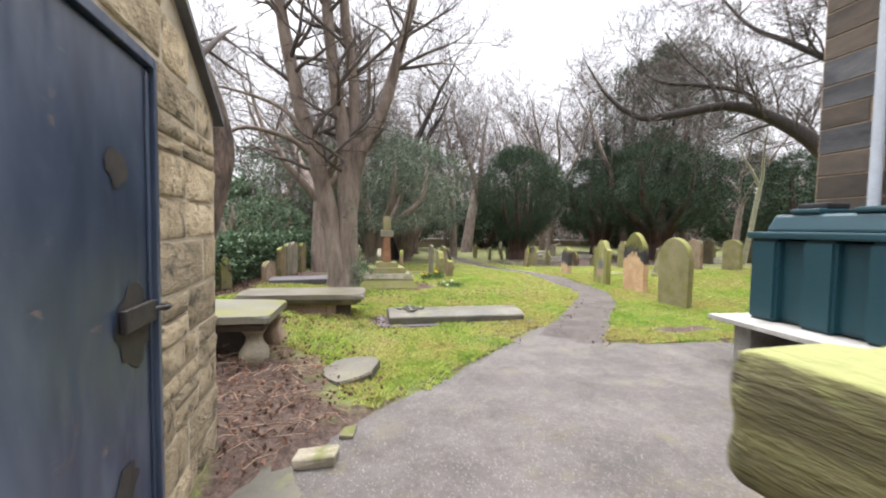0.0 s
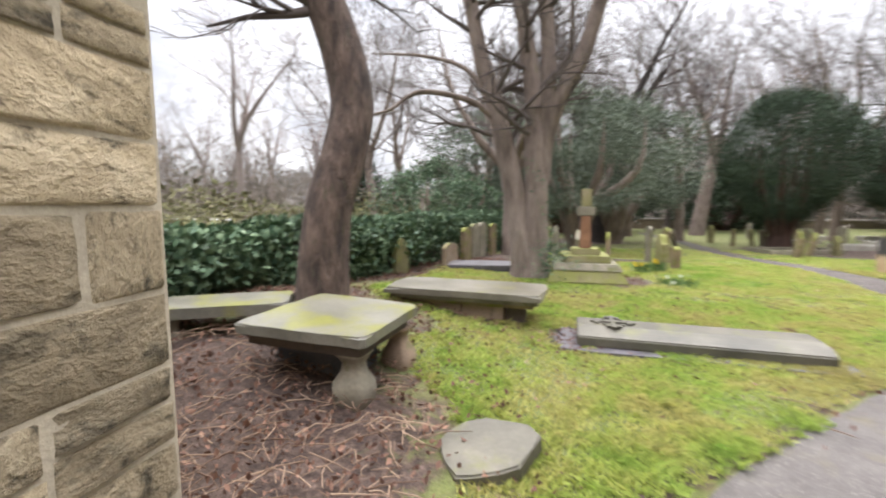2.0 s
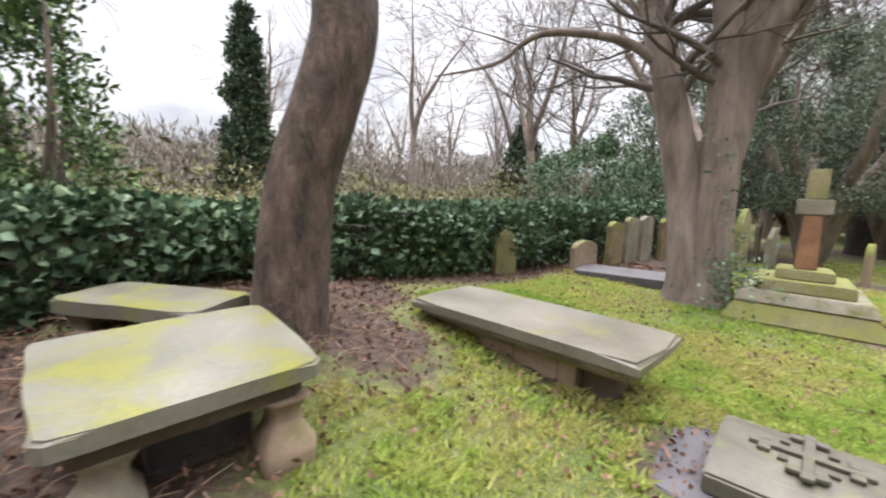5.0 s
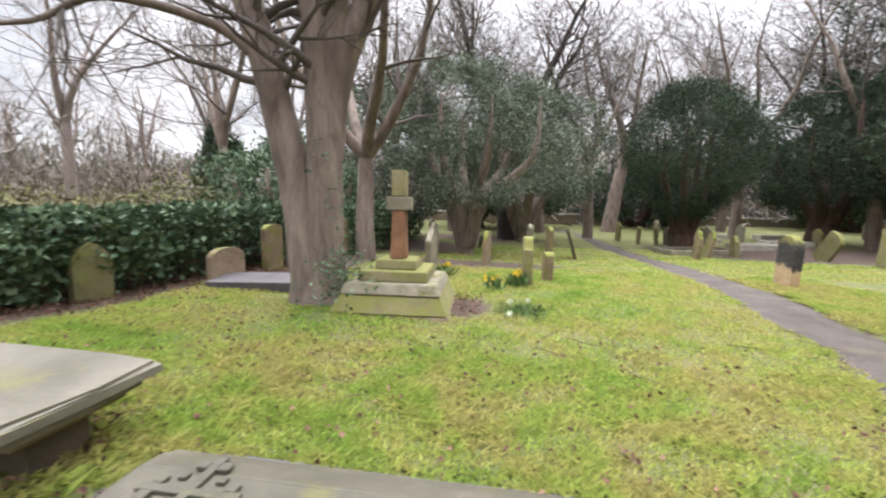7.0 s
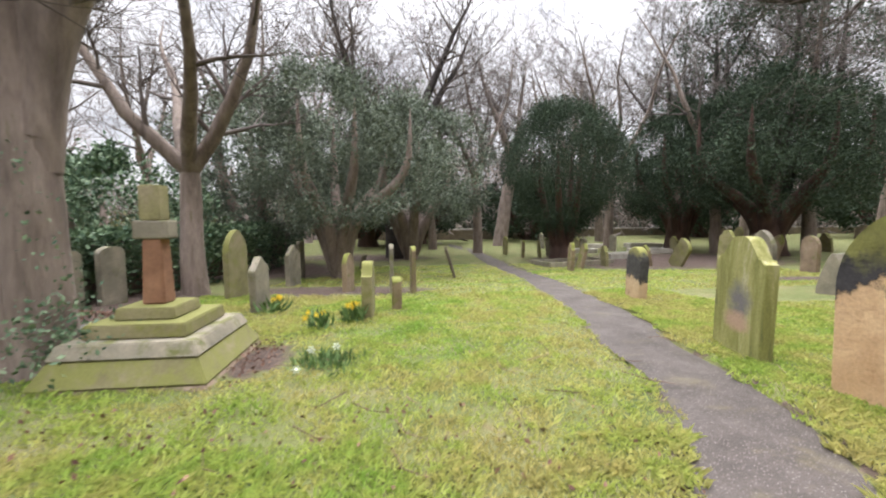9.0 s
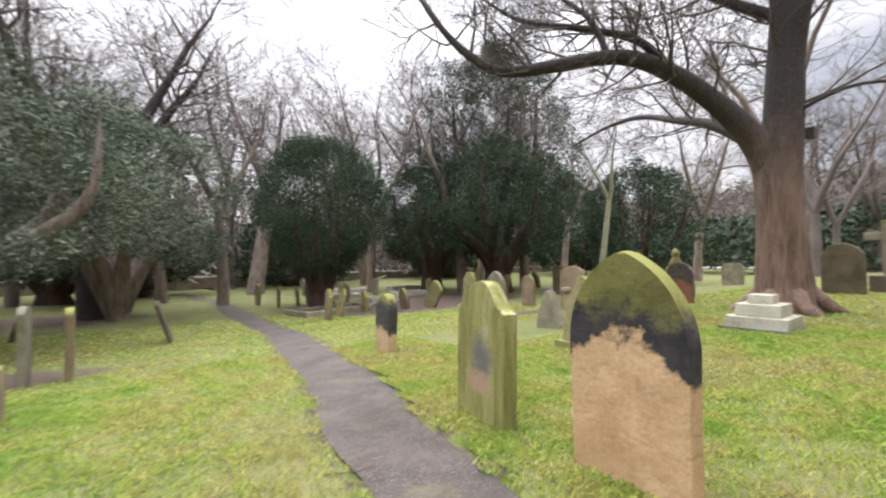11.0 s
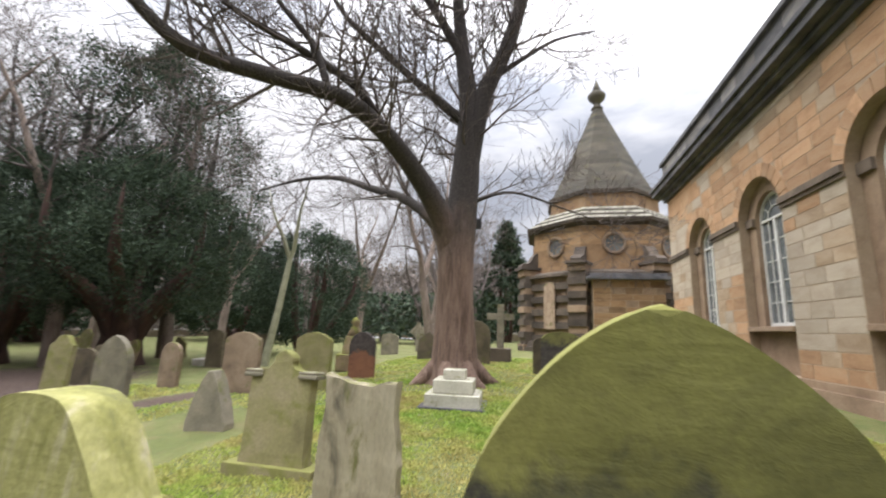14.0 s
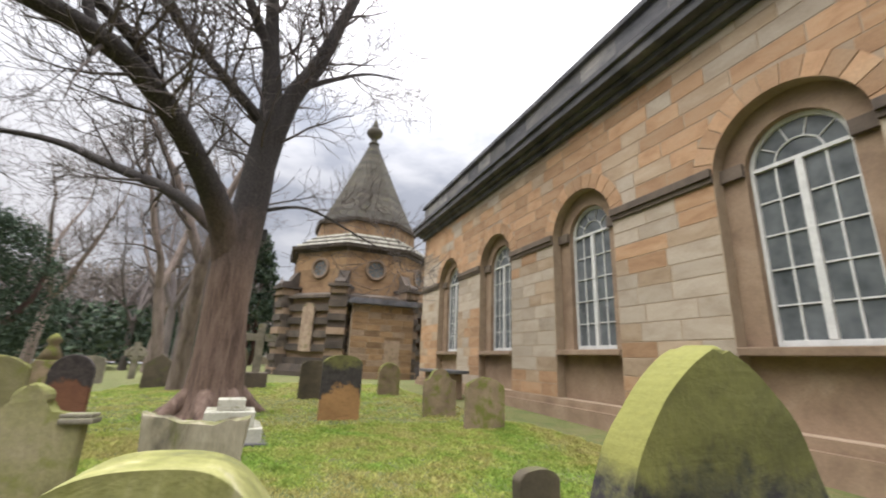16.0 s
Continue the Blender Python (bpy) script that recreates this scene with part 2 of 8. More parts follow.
def crust_stone(name, h_moss, h_dark, moss, dark, bare, bare2):
    """A headstone whose black crust has flaked off below, with a mossy head."""
    m, ns, ls, b = mat_base(name, 0.92)
    v, rnd, tc = coords(ns, ls)
    sx = ns.new("ShaderNodeSeparateXYZ")
    ls.new(tc.outputs["Object"], sx.inputs[0])
    n1 = noise_n(ns, ls, v, 2.6, 6, 0.62, 0.5)
    n2 = noise_n(ns, ls, v, 42, 4, 0.7)
    n4 = noise_n(ns, ls, v, 9, 5, 0.7, 0.1)
    z1 = math_n(ns, ls, 'ADD', sx.outputs[2], math_n(ns, ls, 'MULTIPLY', math_n(ns, ls, 'SUBTRACT', n1, 0.5), 0.45))
    z1 = math_n(ns, ls, 'ADD', z1, math_n(ns, ls, 'MULTIPLY', math_n(ns, ls, 'SUBTRACT', n4, 0.5), 0.40))
    zm = z1
    z1 = math_n(ns, ls, 'ADD', z1, math_n(ns, ls, 'MULTIPLY', math_n(ns, ls, 'MULTIPLY', sx.outputs[0], sx.outputs[0]), 1.6))
    f1 = ramp(ns, [(0.0, (0, 0, 0)), (1.0, (1, 1, 1))])
    ls.new(math_n(ns, ls, 'MULTIPLY', math_n(ns, ls, 'SUBTRACT', z1, h_dark), 14.0, True), f1.inputs[0])
    f2 = math_n(ns, ls, 'MULTIPLY', math_n(ns, ls, 'SUBTRACT', zm, h_moss), 7.0, True)
    sand = ramp(ns, [(0.3, bare2), (0.6, bare)])
    ls.new(n1, sand.inputs[0])
    vb, _, _ = coords(ns, ls, (1.0, 1.0, 2.4))
    bed = ramp(ns, [(0.30, (0.66, 0.62, 0.58)), (0.46, (1.0, 1.0, 1.0)), (0.60, (1.0, 0.99, 0.97)), (0.74, (0.78, 0.73, 0.68))])
    scars = noise_n(ns, ls, vb, 4.2, 6, 0.7, 1.2)
    ls.new(scars, bed.inputs[0])
    bare_c = mixc(ns, ls, 1.0, sand.outputs[0], bed.outputs[0], 'MULTIPLY')
    dk = ramp(ns, [(0.35, tuple(k * 0.7 for k in dark)), (0.65, tuple(k * 1.9 for k in dark))])
    ls.new(n4, dk.inputs[0])
    c = mixc(ns, ls, f1.outputs[0], bare_c, dk.outputs[0])
    mott = ramp(ns, [(0.36, tuple(k * 0.68 for k in moss)), (0.50, moss), (0.68, tuple(k * 1.2 for k in moss))])
    ls.new(noise_n(ns, ls, v, 3.2, 5, 0.6, 0.8), mott.inputs[0])
    ge = ns.new("ShaderNodeNewGeometry")
    nz = ns.new("ShaderNodeSeparateXYZ")
    ls.new(ge.outputs["Normal"], nz.inputs[0])
    lich = math_n(ns, ls, 'MULTIPLY', math_n(ns, ls, 'SUBTRACT', math_n(ns, ls, 'ADD', nz.outputs[2], math_n(ns, ls, 'MULTIPLY', n4, 0.5)), 0.42), 2.6, True)
    mc = mixc(ns, ls, lich, mott.outputs[0], (0.175, 0.172, 0.040))
    c = mixc(ns, ls, f2, c, mc)
    g = ramp(ns, [(0.25, (0.82, 0.82, 0.82)), (0.75, (1.14, 1.14, 1.14))])
    ls.new(n2, g.inputs[0])
    ls.new(mixc(ns, ls, 1.0, c, g.outputs[0], 'MULTIPLY'), b.inputs["Base Color"])
    hgt = math_n(ns, ls, 'ADD', math_n(ns, ls, 'MULTIPLY', f1.outputs[0], 0.8), math_n(ns, ls, 'ADD', math_n(ns, ls, 'ADD', n4, scars), math_n(ns, ls, 'MULTIPLY', n2, 0.2)))
    bp = node(ns, "ShaderNodeBump", Strength=0.35, Distance=0.012)
    ls.new(hgt, bp.inputs["Height"])
    ls.new(bp.outputs[0], b.inputs["Normal"])
    return m


MOSS = (0.20, 0.22, 0.045)
M_ashlar = surf("ashlar_sandstone", [(0.25, (0.24, 0.165, 0.10)), (0.5, (0.345, 0.255, 0.17)), (0.75, (0.41, 0.325, 0.235))], 1.1, 26, 0.9, 0.4, 0.12)
M_ashlar_warm = surf("ashlar_orange_sandstone", [(0.25, (0.26, 0.145, 0.075)), (0.5, (0.37, 0.225, 0.125)), (0.8, (0.40, 0.28, 0.175))], 1.3, 26, 0.9, 0.45, 0.2)
M_ashlar_pale = surf("ashlar_pale_sandstone", [(0.25, (0.29, 0.23, 0.17)), (0.5, (0.365, 0.305, 0.235)), (0.8, (0.41, 0.35, 0.28))], 1.3, 26, 0.9, 0.35, 0.12)
M_tawny = surf("tawny_weathered_sandstone", [(0.25, (0.15, 0.085, 0.042)), (0.5, (0.25, 0.155, 0.08)), (0.8, (0.30, 0.205, 0.12))], 1.3, 22, 0.9, 0.4, 0.3)
M_mortar = surf("mortar_and_backing", [(0.3, (0.27, 0.20, 0.135)), (0.7, (0.36, 0.28, 0.20))], 3, 30, 0.95, 0.3, 0.05)
M_dress = surf("dressed_stone_dark", [(0.25, (0.16, 0.105, 0.068)), (0.55, (0.255, 0.18, 0.12)), (0.8, (0.32, 0.24, 0.17))], 1.6, 30, 0.9, 0.35, 0.15)
M_impost = surf("sooty_string_course", [(0.3, (0.08, 0.062, 0.05)), (0.6, (0.15, 0.115, 0.085)), (0.85, (0.23, 0.175, 0.13))], 1.6, 26, 0.9, 0.4, 0.2)
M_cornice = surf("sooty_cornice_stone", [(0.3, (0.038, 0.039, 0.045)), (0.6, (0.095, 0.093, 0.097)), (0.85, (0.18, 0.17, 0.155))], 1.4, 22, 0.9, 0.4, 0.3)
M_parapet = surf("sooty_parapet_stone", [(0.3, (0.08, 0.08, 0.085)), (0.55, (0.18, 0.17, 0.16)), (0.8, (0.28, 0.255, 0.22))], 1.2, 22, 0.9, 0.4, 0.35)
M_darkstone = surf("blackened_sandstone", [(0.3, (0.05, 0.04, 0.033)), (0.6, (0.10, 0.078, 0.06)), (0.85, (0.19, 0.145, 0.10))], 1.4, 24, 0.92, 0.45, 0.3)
M_brown = surf("brown_weathered_stone", [(0.3, (0.055, 0.044, 0.028)), (0.6, (0.115, 0.092, 0.058)), (0.85, (0.19, 0.155, 0.10))], 1.9, 28, 0.92, 0.45, 0.2,
               moss=(0.12, 0.115, 0.045), moss_at=0.62, moss_up=0.15)
M_roofstone = surf("weathered_roof_stone", [(0.3, (0.052, 0.048, 0.040)), (0.6, (0.09, 0.08, 0.06)), (0.85, (0.125, 0.11, 0.08))], 0.6, 16, 0.92, 0.4, 0.3,
                   moss=(0.13, 0.125, 0.05), moss_at=0.64, moss_up=0.0)
M_rubble = surf("rubble_sandstone", [(0.22, (0.18, 0.138, 0.082)), (0.5, (0.36, 0.29, 0.185)), (0.78, (0.50, 0.42, 0.29))], 5.0, 40, 0.92, 1.0, 0.36, stretch=(0.40, 0.03, 0.23),
                moss=(0.075, 0.062, 0.036), moss_at=0.58, moss_up=0.0, dist=0.035)
M_palekerb = surf("pale_kerb_stone", [(0.3, (0.30, 0.28, 0.23)), (0.7, (0.48, 0.45, 0.39))], 3, 30, 0.85, 0.3, 0.15)
M_rubble_mortar = surf("old_lime_mortar", [(0.3, (0.34, 0.295, 0.22)), (0.7, (0.47, 0.41, 0.31))], 5, 50, 0.95, 0.6, 0.05)
M_mossy = surf("mossy_sandstone", [(0.25, (0.12, 0.085, 0.05)), (0.55, (0.24, 0.18, 0.11)), (0.8, (0.32, 0.25, 0.16))], 2.6, 30, 0.93, 0.5, 0.18, moss=(0.19, 0.20, 0.04), moss_at=0.56, moss_up=0.35)
M_green = surf("lichened_green_stone", [(0.25, (0.12, 0.105, 0.05)), (0.5, (0.20, 0.18, 0.085)), (0.8, (0.27, 0.225, 0.15))], 2.2, 34, 0.93, 0.4, 0.15, moss=(0.215, 0.215, 0.06), moss_at=0.56, moss_up=0.25)
M_grey = surf("grey_weathered_stone", [(0.25, (0.11, 0.10, 0.075)), (0.55, (0.22, 0.195, 0.145)), (0.8, (0.33, 0.29, 0.22))], 2.4, 34, 0.93, 0.45, 0.22, moss=(0.15, 0.155, 0.05), moss_at=0.62, moss_up=0.12)
M_pink = surf("pinkish_sandstone", [(0.25, (0.14, 0.10, 0.07)), (0.5, (0.27, 0.195, 0.135)), (0.8, (0.36, 0.29, 0.215))], 2.4, 34, 0.93, 0.45, 0.2, moss=(0.16, 0.165, 0.05), moss_at=0.62, moss_up=0.2)
M_white = surf("pale_marble", [(0.3, (0.36, 0.34, 0.28)), (0.7, (0.50, 0.48, 0.40))], 3, 30, 0.7, 0.2, 0.05, moss=(0.22, 0.22, 0.10), moss_at=0.62, moss_up=0.1)
M_slate = surf("wet_grey_slab", [(0.3, (0.048, 0.044, 0.033)), (0.55, (0.088, 0.079, 0.058)), (0.8, (0.138, 0.122, 0.09))], 2.2, 28, 0.55, 0.25, 0.08, moss=(0.13, 0.125, 0.05), moss_at=0.68, moss_up=0.08)
M_ledger = surf("damp_brown_ledger", [(0.3, (0.085, 0.075, 0.055)), (0.55, (0.15, 0.135, 0.105)), (0.8, (0.22, 0.20, 0.16))], 1.8, 30, 0.38, 0.2, 0.05, moss=(0.20, 0.19, 0.06), moss_at=0.72, moss_up=0.12)
M_tombtop = surf("damp_tomb_slab", [(0.3, (0.10, 0.095, 0.075)), (0.55, (0.165, 0.155, 0.125)), (0.8, (0.25, 0.235, 0.19))], 1.6, 30, 0.34, 0.2, 0.05, moss=(0.22, 0.215, 0.055), moss_at=0.625, moss_up=0.10)
M_bark = surf("grey_brown_bark", [(0.25, (0.09, 0.067, 0.055)), (0.5, (0.20, 0.155, 0.13)), (0.8, (0.31, 0.25, 0.21))], 5.0, 28, 0.95, 0.9, 0.15, moss=(0.13, 0.13, 0.05), moss_at=0.66, moss_up=0.0, stretch=(1, 1, 0.25), dist=0.03)
M_oak = oak_bark()
M_bark_lean = surf("brown_green_bark", [(0.28, (0.026, 0.019, 0.016)), (0.5, (0.088, 0.060, 0.046)), (0.72, (0.18, 0.125, 0.095))], 7.0, 34, 0.95, 1.0, 0.0, moss=(0.095, 0.09, 0.05), moss_at=0.62, moss_up=0.0, stretch=(1.4, 1.4, 0.5), dist=0.06)
M_limb = surf("dark_limb_bark", [(0.3, (0.028, 0.023, 0.021)), (0.6, (0.058, 0.048, 0.044)), (0.85, (0.10, 0.083, 0.073))], 2.2, 20, 0.95, 0.6, 0.1)
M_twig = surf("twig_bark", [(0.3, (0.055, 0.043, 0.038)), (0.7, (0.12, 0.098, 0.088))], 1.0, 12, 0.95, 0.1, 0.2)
# far and middle-distance bark: haze put into the colour by paling it
M_twig_far = surf("distant_hazed_twigs", [(0.3, (0.17, 0.135, 0.125)), (0.7, (0.27, 0.22, 0.205))], 0.3, 4, 0.95, 0.0, 0.25)
M_twig_mid = surf("haze_paled_twigs", [(0.3, (0.10, 0.082, 0.075)), (0.7, (0.18, 0.15, 0.14))], 0.6, 8, 0.95, 0.05, 0.2)
M_yewbark = surf("yew_bark", [(0.3, (0.04, 0.024, 0.019)), (0.7, (0.10, 0.055, 0.042))], 3.0, 20, 0.95, 0.8, 0.1, stretch=(1, 1, 0.2))
M_pale_bark = surf("pale_green_bark", [(0.3, (0.20, 0.20, 0.13)), (0.7, (0.34, 0.33, 0.23))], 3.0, 20, 0.95, 0.4, 0.1)
M_yewleaf = leaf_mat("yew_needles", (0.036, 0.053, 0.038), (0.076, 0.106, 0.067), 0.9)
M_hollyleaf = leaf_mat("evergreen_leaves", (0.085, 0.107, 0.082), (0.19, 0.22, 0.165), 0.6)
M_ivyleaf = leaf_mat("ivy_leaves", (0.045, 0.085, 0.052), (0.19, 0.26, 0.155), 0.46)
M_bushleaf = leaf_mat("bright_bush_leaves", (0.055, 0.10, 0.05), (0.20, 0.28, 0.12), 0.5)
M_conifer = leaf_mat("conifer_needles", (0.028, 0.045, 0.032), (0.095, 0.125, 0.080), 0.7)
M_brush = leaf_mat("winter_brush", (0.085, 0.085, 0.042), (0.21, 0.20, 0.10), 0.85)
# thicket colour paled towards the sky to paint distance haze
M_thicket = leaf_mat("hazed_bare_thicket", (0.165, 0.14, 0.125), (0.26, 0.222, 0.20), 0.95)
M_grassblade = grass_mat()
M_litter = leaf_mat("dead_leaves", (0.075, 0.04, 0.031), (0.25, 0.145, 0.105), 0.85)
M_sticks = leaf_mat("dry_sticks", (0.10, 0.06, 0.042), (0.33, 0.235, 0.17), 0.85)
M_daff_leaf = leaf_mat("bulb_leaves", (0.07, 0.13, 0.04), (0.20, 0.30, 0.12), 0.5)


def plain(name, col, rough=0.5, metal=0.0, var=0.25, scale=6.0):
    lo = tuple(c * (1 - var) for c in col)
    hi = tuple(min(1.0, c * (1 + var)) for c in col)
    return surf(name, [(0.3, lo), (0.7, hi)], scale, 60, rough, 0.08, 0.0, metal=metal)


M_daff = plain("daffodil_yellow", (0.75, 0.55, 0.03), 0.6)
M_snow = plain("snowdrop_white", (0.7, 0.75, 0.62), 0.6)
M_winframe = plain("white_window_paint", (0.58, 0.58, 0.555), 0.55, 0, 0.12)
M_bin = plain("dark_green_plastic", (0.012, 0.040, 0.035), 0.42, 0, 0.15)
M_binlid = plain("black_lid_plastic", (0.03, 0.033, 0.036), 0.4, 0, 0.15)
M_rubber = plain("black_rubber", (0.012, 0.012, 0.013), 0.7)
M_whitepaint = plain("white_daubed_paint", (0.62, 0.68, 0.64), 0.7)
M_tank = plain("teal_tank_plastic", (0.012, 0.046, 0.060), 0.42, 0, 0.12, 2.0)
M_concrete = surf("grey_concrete", [(0.3, (0.22, 0.21, 0.19)), (0.7, (0.36, 0.35, 0.32))], 3, 40, 0.9, 0.3, 0.1)
M_steel = plain("rusted_steel", (0.055, 0.05, 0.048), 0.6, 0.6, 0.3, 14)
M_pipe = plain("pale_grey_pipe", (0.42, 0.45, 0.50), 0.5, 0, 0.08)
M_red = plain("red_flowers", (0.5, 0.04, 0.03), 0.6)


def make_glass():
    m, ns, ls, b = mat_base("leaded_sky_grey_glass", 0.08)
    tc = ns.new("ShaderNodeTexCoord")
    n = noise_n(ns, ls, tc.outputs["Object"], 1.6, 3)
    # grey drift paints the reflected pale sky into the pane colour
    r = ramp(ns, [(0.3, (0.06, 0.068, 0.072)), (0.7, (0.17, 0.185, 0.19))])
    ls.new(n, r.inputs[0])
    ls.new(r.outputs[0], b.inputs["Base Color"])
    w = noise_n(ns, ls, tc.outputs["Object"], 3.0, 2)
    bp = node(ns, "ShaderNodeBump", Strength=0.08, Distance=0.02)
    ls.new(w, bp.inputs["Height"])
    ls.new(bp.outputs[0], b.inputs["Normal"])
    return m


M_glass = make_glass()


def make_door_paint():
    m, ns, ls, b = mat_base("worn_navy_paint_with_sheen", 0.34)
    v, rnd, tc = coords(ns, ls, (1, 1, 0.35))
    n1 = noise_n(ns, ls, v, 3.0, 6, 0.65, 0.6)
    v2, _, _ = coords(ns, ls)
    n2 = noise_n(ns, ls, v2, 5.0, 6, 0.7, 1.0)
    # scuffed navy; the pale end paints upright sheen streaks into the colour
    r = ramp(ns, [(0.25, (0.017, 0.025, 0.046)), (0.5, (0.034, 0.049, 0.084)), (0.78, (0.095, 0.118, 0.165))])
    ls.new(n1, r.inputs[0])
    rust = ramp(ns, [(0.62, (0, 0, 0)), (0.66, (1, 1, 1))])
    ls.new(n2, rust.inputs[0])
    rc = ramp(ns, [(0.3, (0.085, 0.055, 0.045)), (0.7, (0.17, 0.14, 0.13))])
    ls.new(noise_n(ns, ls, v2, 30, 3), rc.inputs[0])
    ls.new(mixc(ns, ls, rust.outputs[0], r.outputs[0], rc.outputs[0]), b.inputs["Base Color"])
    rf = math_n(ns, ls, 'MULTIPLY_ADD', rust.outputs[0], 0.45)
    rf.node.inputs[2].default_value = 0.30
    ls.new(rf, b.inputs["Roughness"])
    bp = node(ns, "ShaderNodeBump", Strength=0.4, Distance=0.008)
    ls.new(math_n(ns, ls, 'SUBTRACT', n1, rust.outputs[0]), bp.inputs["Height"])
    v3, _, _ = coords(ns, ls, (1, 1.6, 0.5))
    dent = node(ns, "ShaderNodeBump", Strength=0.55, Distance=0.05)
    ls.new(noise_n(ns, ls, v3, 2.2, 2, 0.5, 0.3), dent.inputs["Height"])
    ls.new(bp.outputs[0], dent.inputs["Normal"])
    ls.new(dent.outputs[0], b.inputs["Normal"])
    return m


M_door = make_door_paint()


def make_ground():
    m, ns, ls, b = mat_base("lawn_and_leaf_mould", 0.95)
    tc = ns.new("ShaderNodeTexCoord")
    v = tc.outputs["Object"]
    at = ns.new("ShaderNodeAttribute")
    at.attribute_name = "soil"
    n1 = noise_n(ns, ls, v, 0.9, 5, 0.65, 0.5)
    n2 = noise_n(ns, ls, v, 16, 5, 0.75)
    n3 = noise_n(ns, ls, v, 70, 3, 0.7)
    n4 = noise_n(ns, ls, v, 4.0, 5, 0.7, 0.6)
    gr = ramp(ns, [(0.30, (0.085, 0.115, 0.026)), (0.5, (0.135, 0.150, 0.042)), (0.72, (0.185, 0.165, 0.072))])
    ls.new(n1, gr.inputs[0])
    so = ramp(ns, [(0.3, (0.034, 0.021, 0.016)), (0.5, (0.078, 0.050, 0.038)), (0.75, (0.155, 0.108, 0.085))])
    ls.new(n2, so.inputs[0])
    thatch = ramp(ns, [(0.52, (0, 0, 0)), (0.70, (1, 1, 1))])
    ls.new(n4, thatch.inputs[0])
    c = mixc(ns, ls, math_n(ns, ls, 'MULTIPLY', thatch.outputs[0], 0.65), gr.outputs[0], (0.21, 0.15, 0.075))
    f = math_n(ns, ls, 'ADD', at.outputs["Fac"], math_n(ns, ls, 'MULTIPLY', math_n(ns, ls, 'SUBTRACT', n4, 0.5), 1.1))
    fr = ramp(ns, [(0.42, (0, 0, 0)), (0.60, (1, 1, 1))])
    ls.new(f, fr.inputs[0])
    c = mixc(ns, ls, fr.outputs[0], c, so.outputs[0])
    g = ramp(ns, [(0.25, (0.45, 0.45, 0.45)), (0.75, (1.35, 1.35, 1.35))])
    ls.new(math_n(ns, ls, 'MULTIPLY_ADD', n3, 0.5), g.inputs[0])
    g.inputs[0].links[0].from_node.inputs[2].default_value = 0.0
    ls.new(math_n(ns, ls, 'ADD', math_n(ns, ls, 'MULTIPLY', n3, 0.5), math_n(ns, ls, 'MULTIPLY', n2, 0.5)), g.inputs[0])
    ls.new(mixc(ns, ls, 1.0, c, g.outputs[0], 'MULTIPLY'), b.inputs["Base Color"])
    bp = node(ns, "ShaderNodeBump", Strength=0.8, Distance=0.04)
    ls.new(math_n(ns, ls, 'ADD', n2, math_n(ns, ls, 'MULTIPLY', n3, 0.5)), bp.inputs["Height"])
    ls.new(bp.outputs[0], b.inputs["Normal"])
    return m


M_ground = make_ground()


def make_asphalt(name, tint):
    m, ns, ls, b = mat_base(name, 0.8)
    tc = ns.new("ShaderNodeTexCoord")
    v = tc.outputs["Object"]
    n1 = noise_n(ns, ls, v, 1.5, 8, 0.74, 0.1)
    n2 = noise_n(ns, ls, v, 90, 3, 0.8)
    n3 = noise_n(ns, ls, v, 2.6, 6, 0.7, 0.4)
    vo = node(ns, "ShaderNodeTexVoronoi", Scale=150.0)
    ls.new(v, vo.inputs["Vector"])
    r = ramp(ns, [(0.32, (0.082, 0.076, 0.072)), (0.5, (0.115, 0.106, 0.101)), (0.68, (0.150, 0.138, 0.132))])
    ls.new(n1, r.inputs[0])
    g = ramp(ns, [(0.2, (0.55, 0.55, 0.55)), (0.8, (1.4, 1.4, 1.4))])
    ls.new(n2, g.inputs[0])
    c = mixc(ns, ls, 1.0, mixc(ns, ls, 1.0, r.outputs[0], tint, 'MULTIPLY'), g.outputs[0], 'MULTIPLY')
    n5 = noise_n(ns, ls, v, 17, 5, 0.75, 0.3)
    g5 = ramp(ns, [(0.30, (0.84, 0.83, 0.84)), (0.5, (0.99, 0.97, 0.95)), (0.70, (1.14, 1.12, 1.10))])
    ls.new(n5, g5.inputs[0])
    c = mixc(ns, ls, 1.0, c, g5.outputs[0], 'MULTIPLY')
    chip = ramp(ns, [(0.14, (1, 1, 1)), (0.26, (0, 0, 0))])
    vo2 = node(ns, "ShaderNodeTexVoronoi", Scale=46.0)
    ls.new(v, vo2.inputs["Vector"])
    ls.new(vo2.outputs["Distance"], chip.inputs[0])
    c = mixc(ns, ls, math_n(ns, ls, 'MULTIPLY', chip.outputs[0], 0.55), c, (0.33, 0.29, 0.27))
    mo = ramp(ns, [(0.54, (0, 0, 0)), (0.68, (1, 1, 1))])
    ls.new(n3, mo.inputs[0])
    c = mixc(ns, ls, math_n(ns, ls, 'MULTIPLY', mo.outputs[0], math_n(ns, ls, 'MULTIPLY', n5, 1.0)), c, (0.12, 0.10, 0.05))
    ls.new(c, b.inputs["Base Color"])
    wet = ramp(ns, [(0.40, (0.85, 0.85, 0.85)), (0.62, (0.66, 0.66, 0.66))])
    ls.new(n1, wet.inputs[0])
    ls.new(wet.outputs[0], b.inputs["Roughness"])
    bp = node(ns, "ShaderNodeBump", Strength=0.5, Distance=0.006)
    ls.new(math_n(ns, ls, 'ADD', n2, vo.outputs["Distance"]), bp.inputs["Height"])
    ls.new(bp.outputs[0], b.inputs["Normal"])
    return m


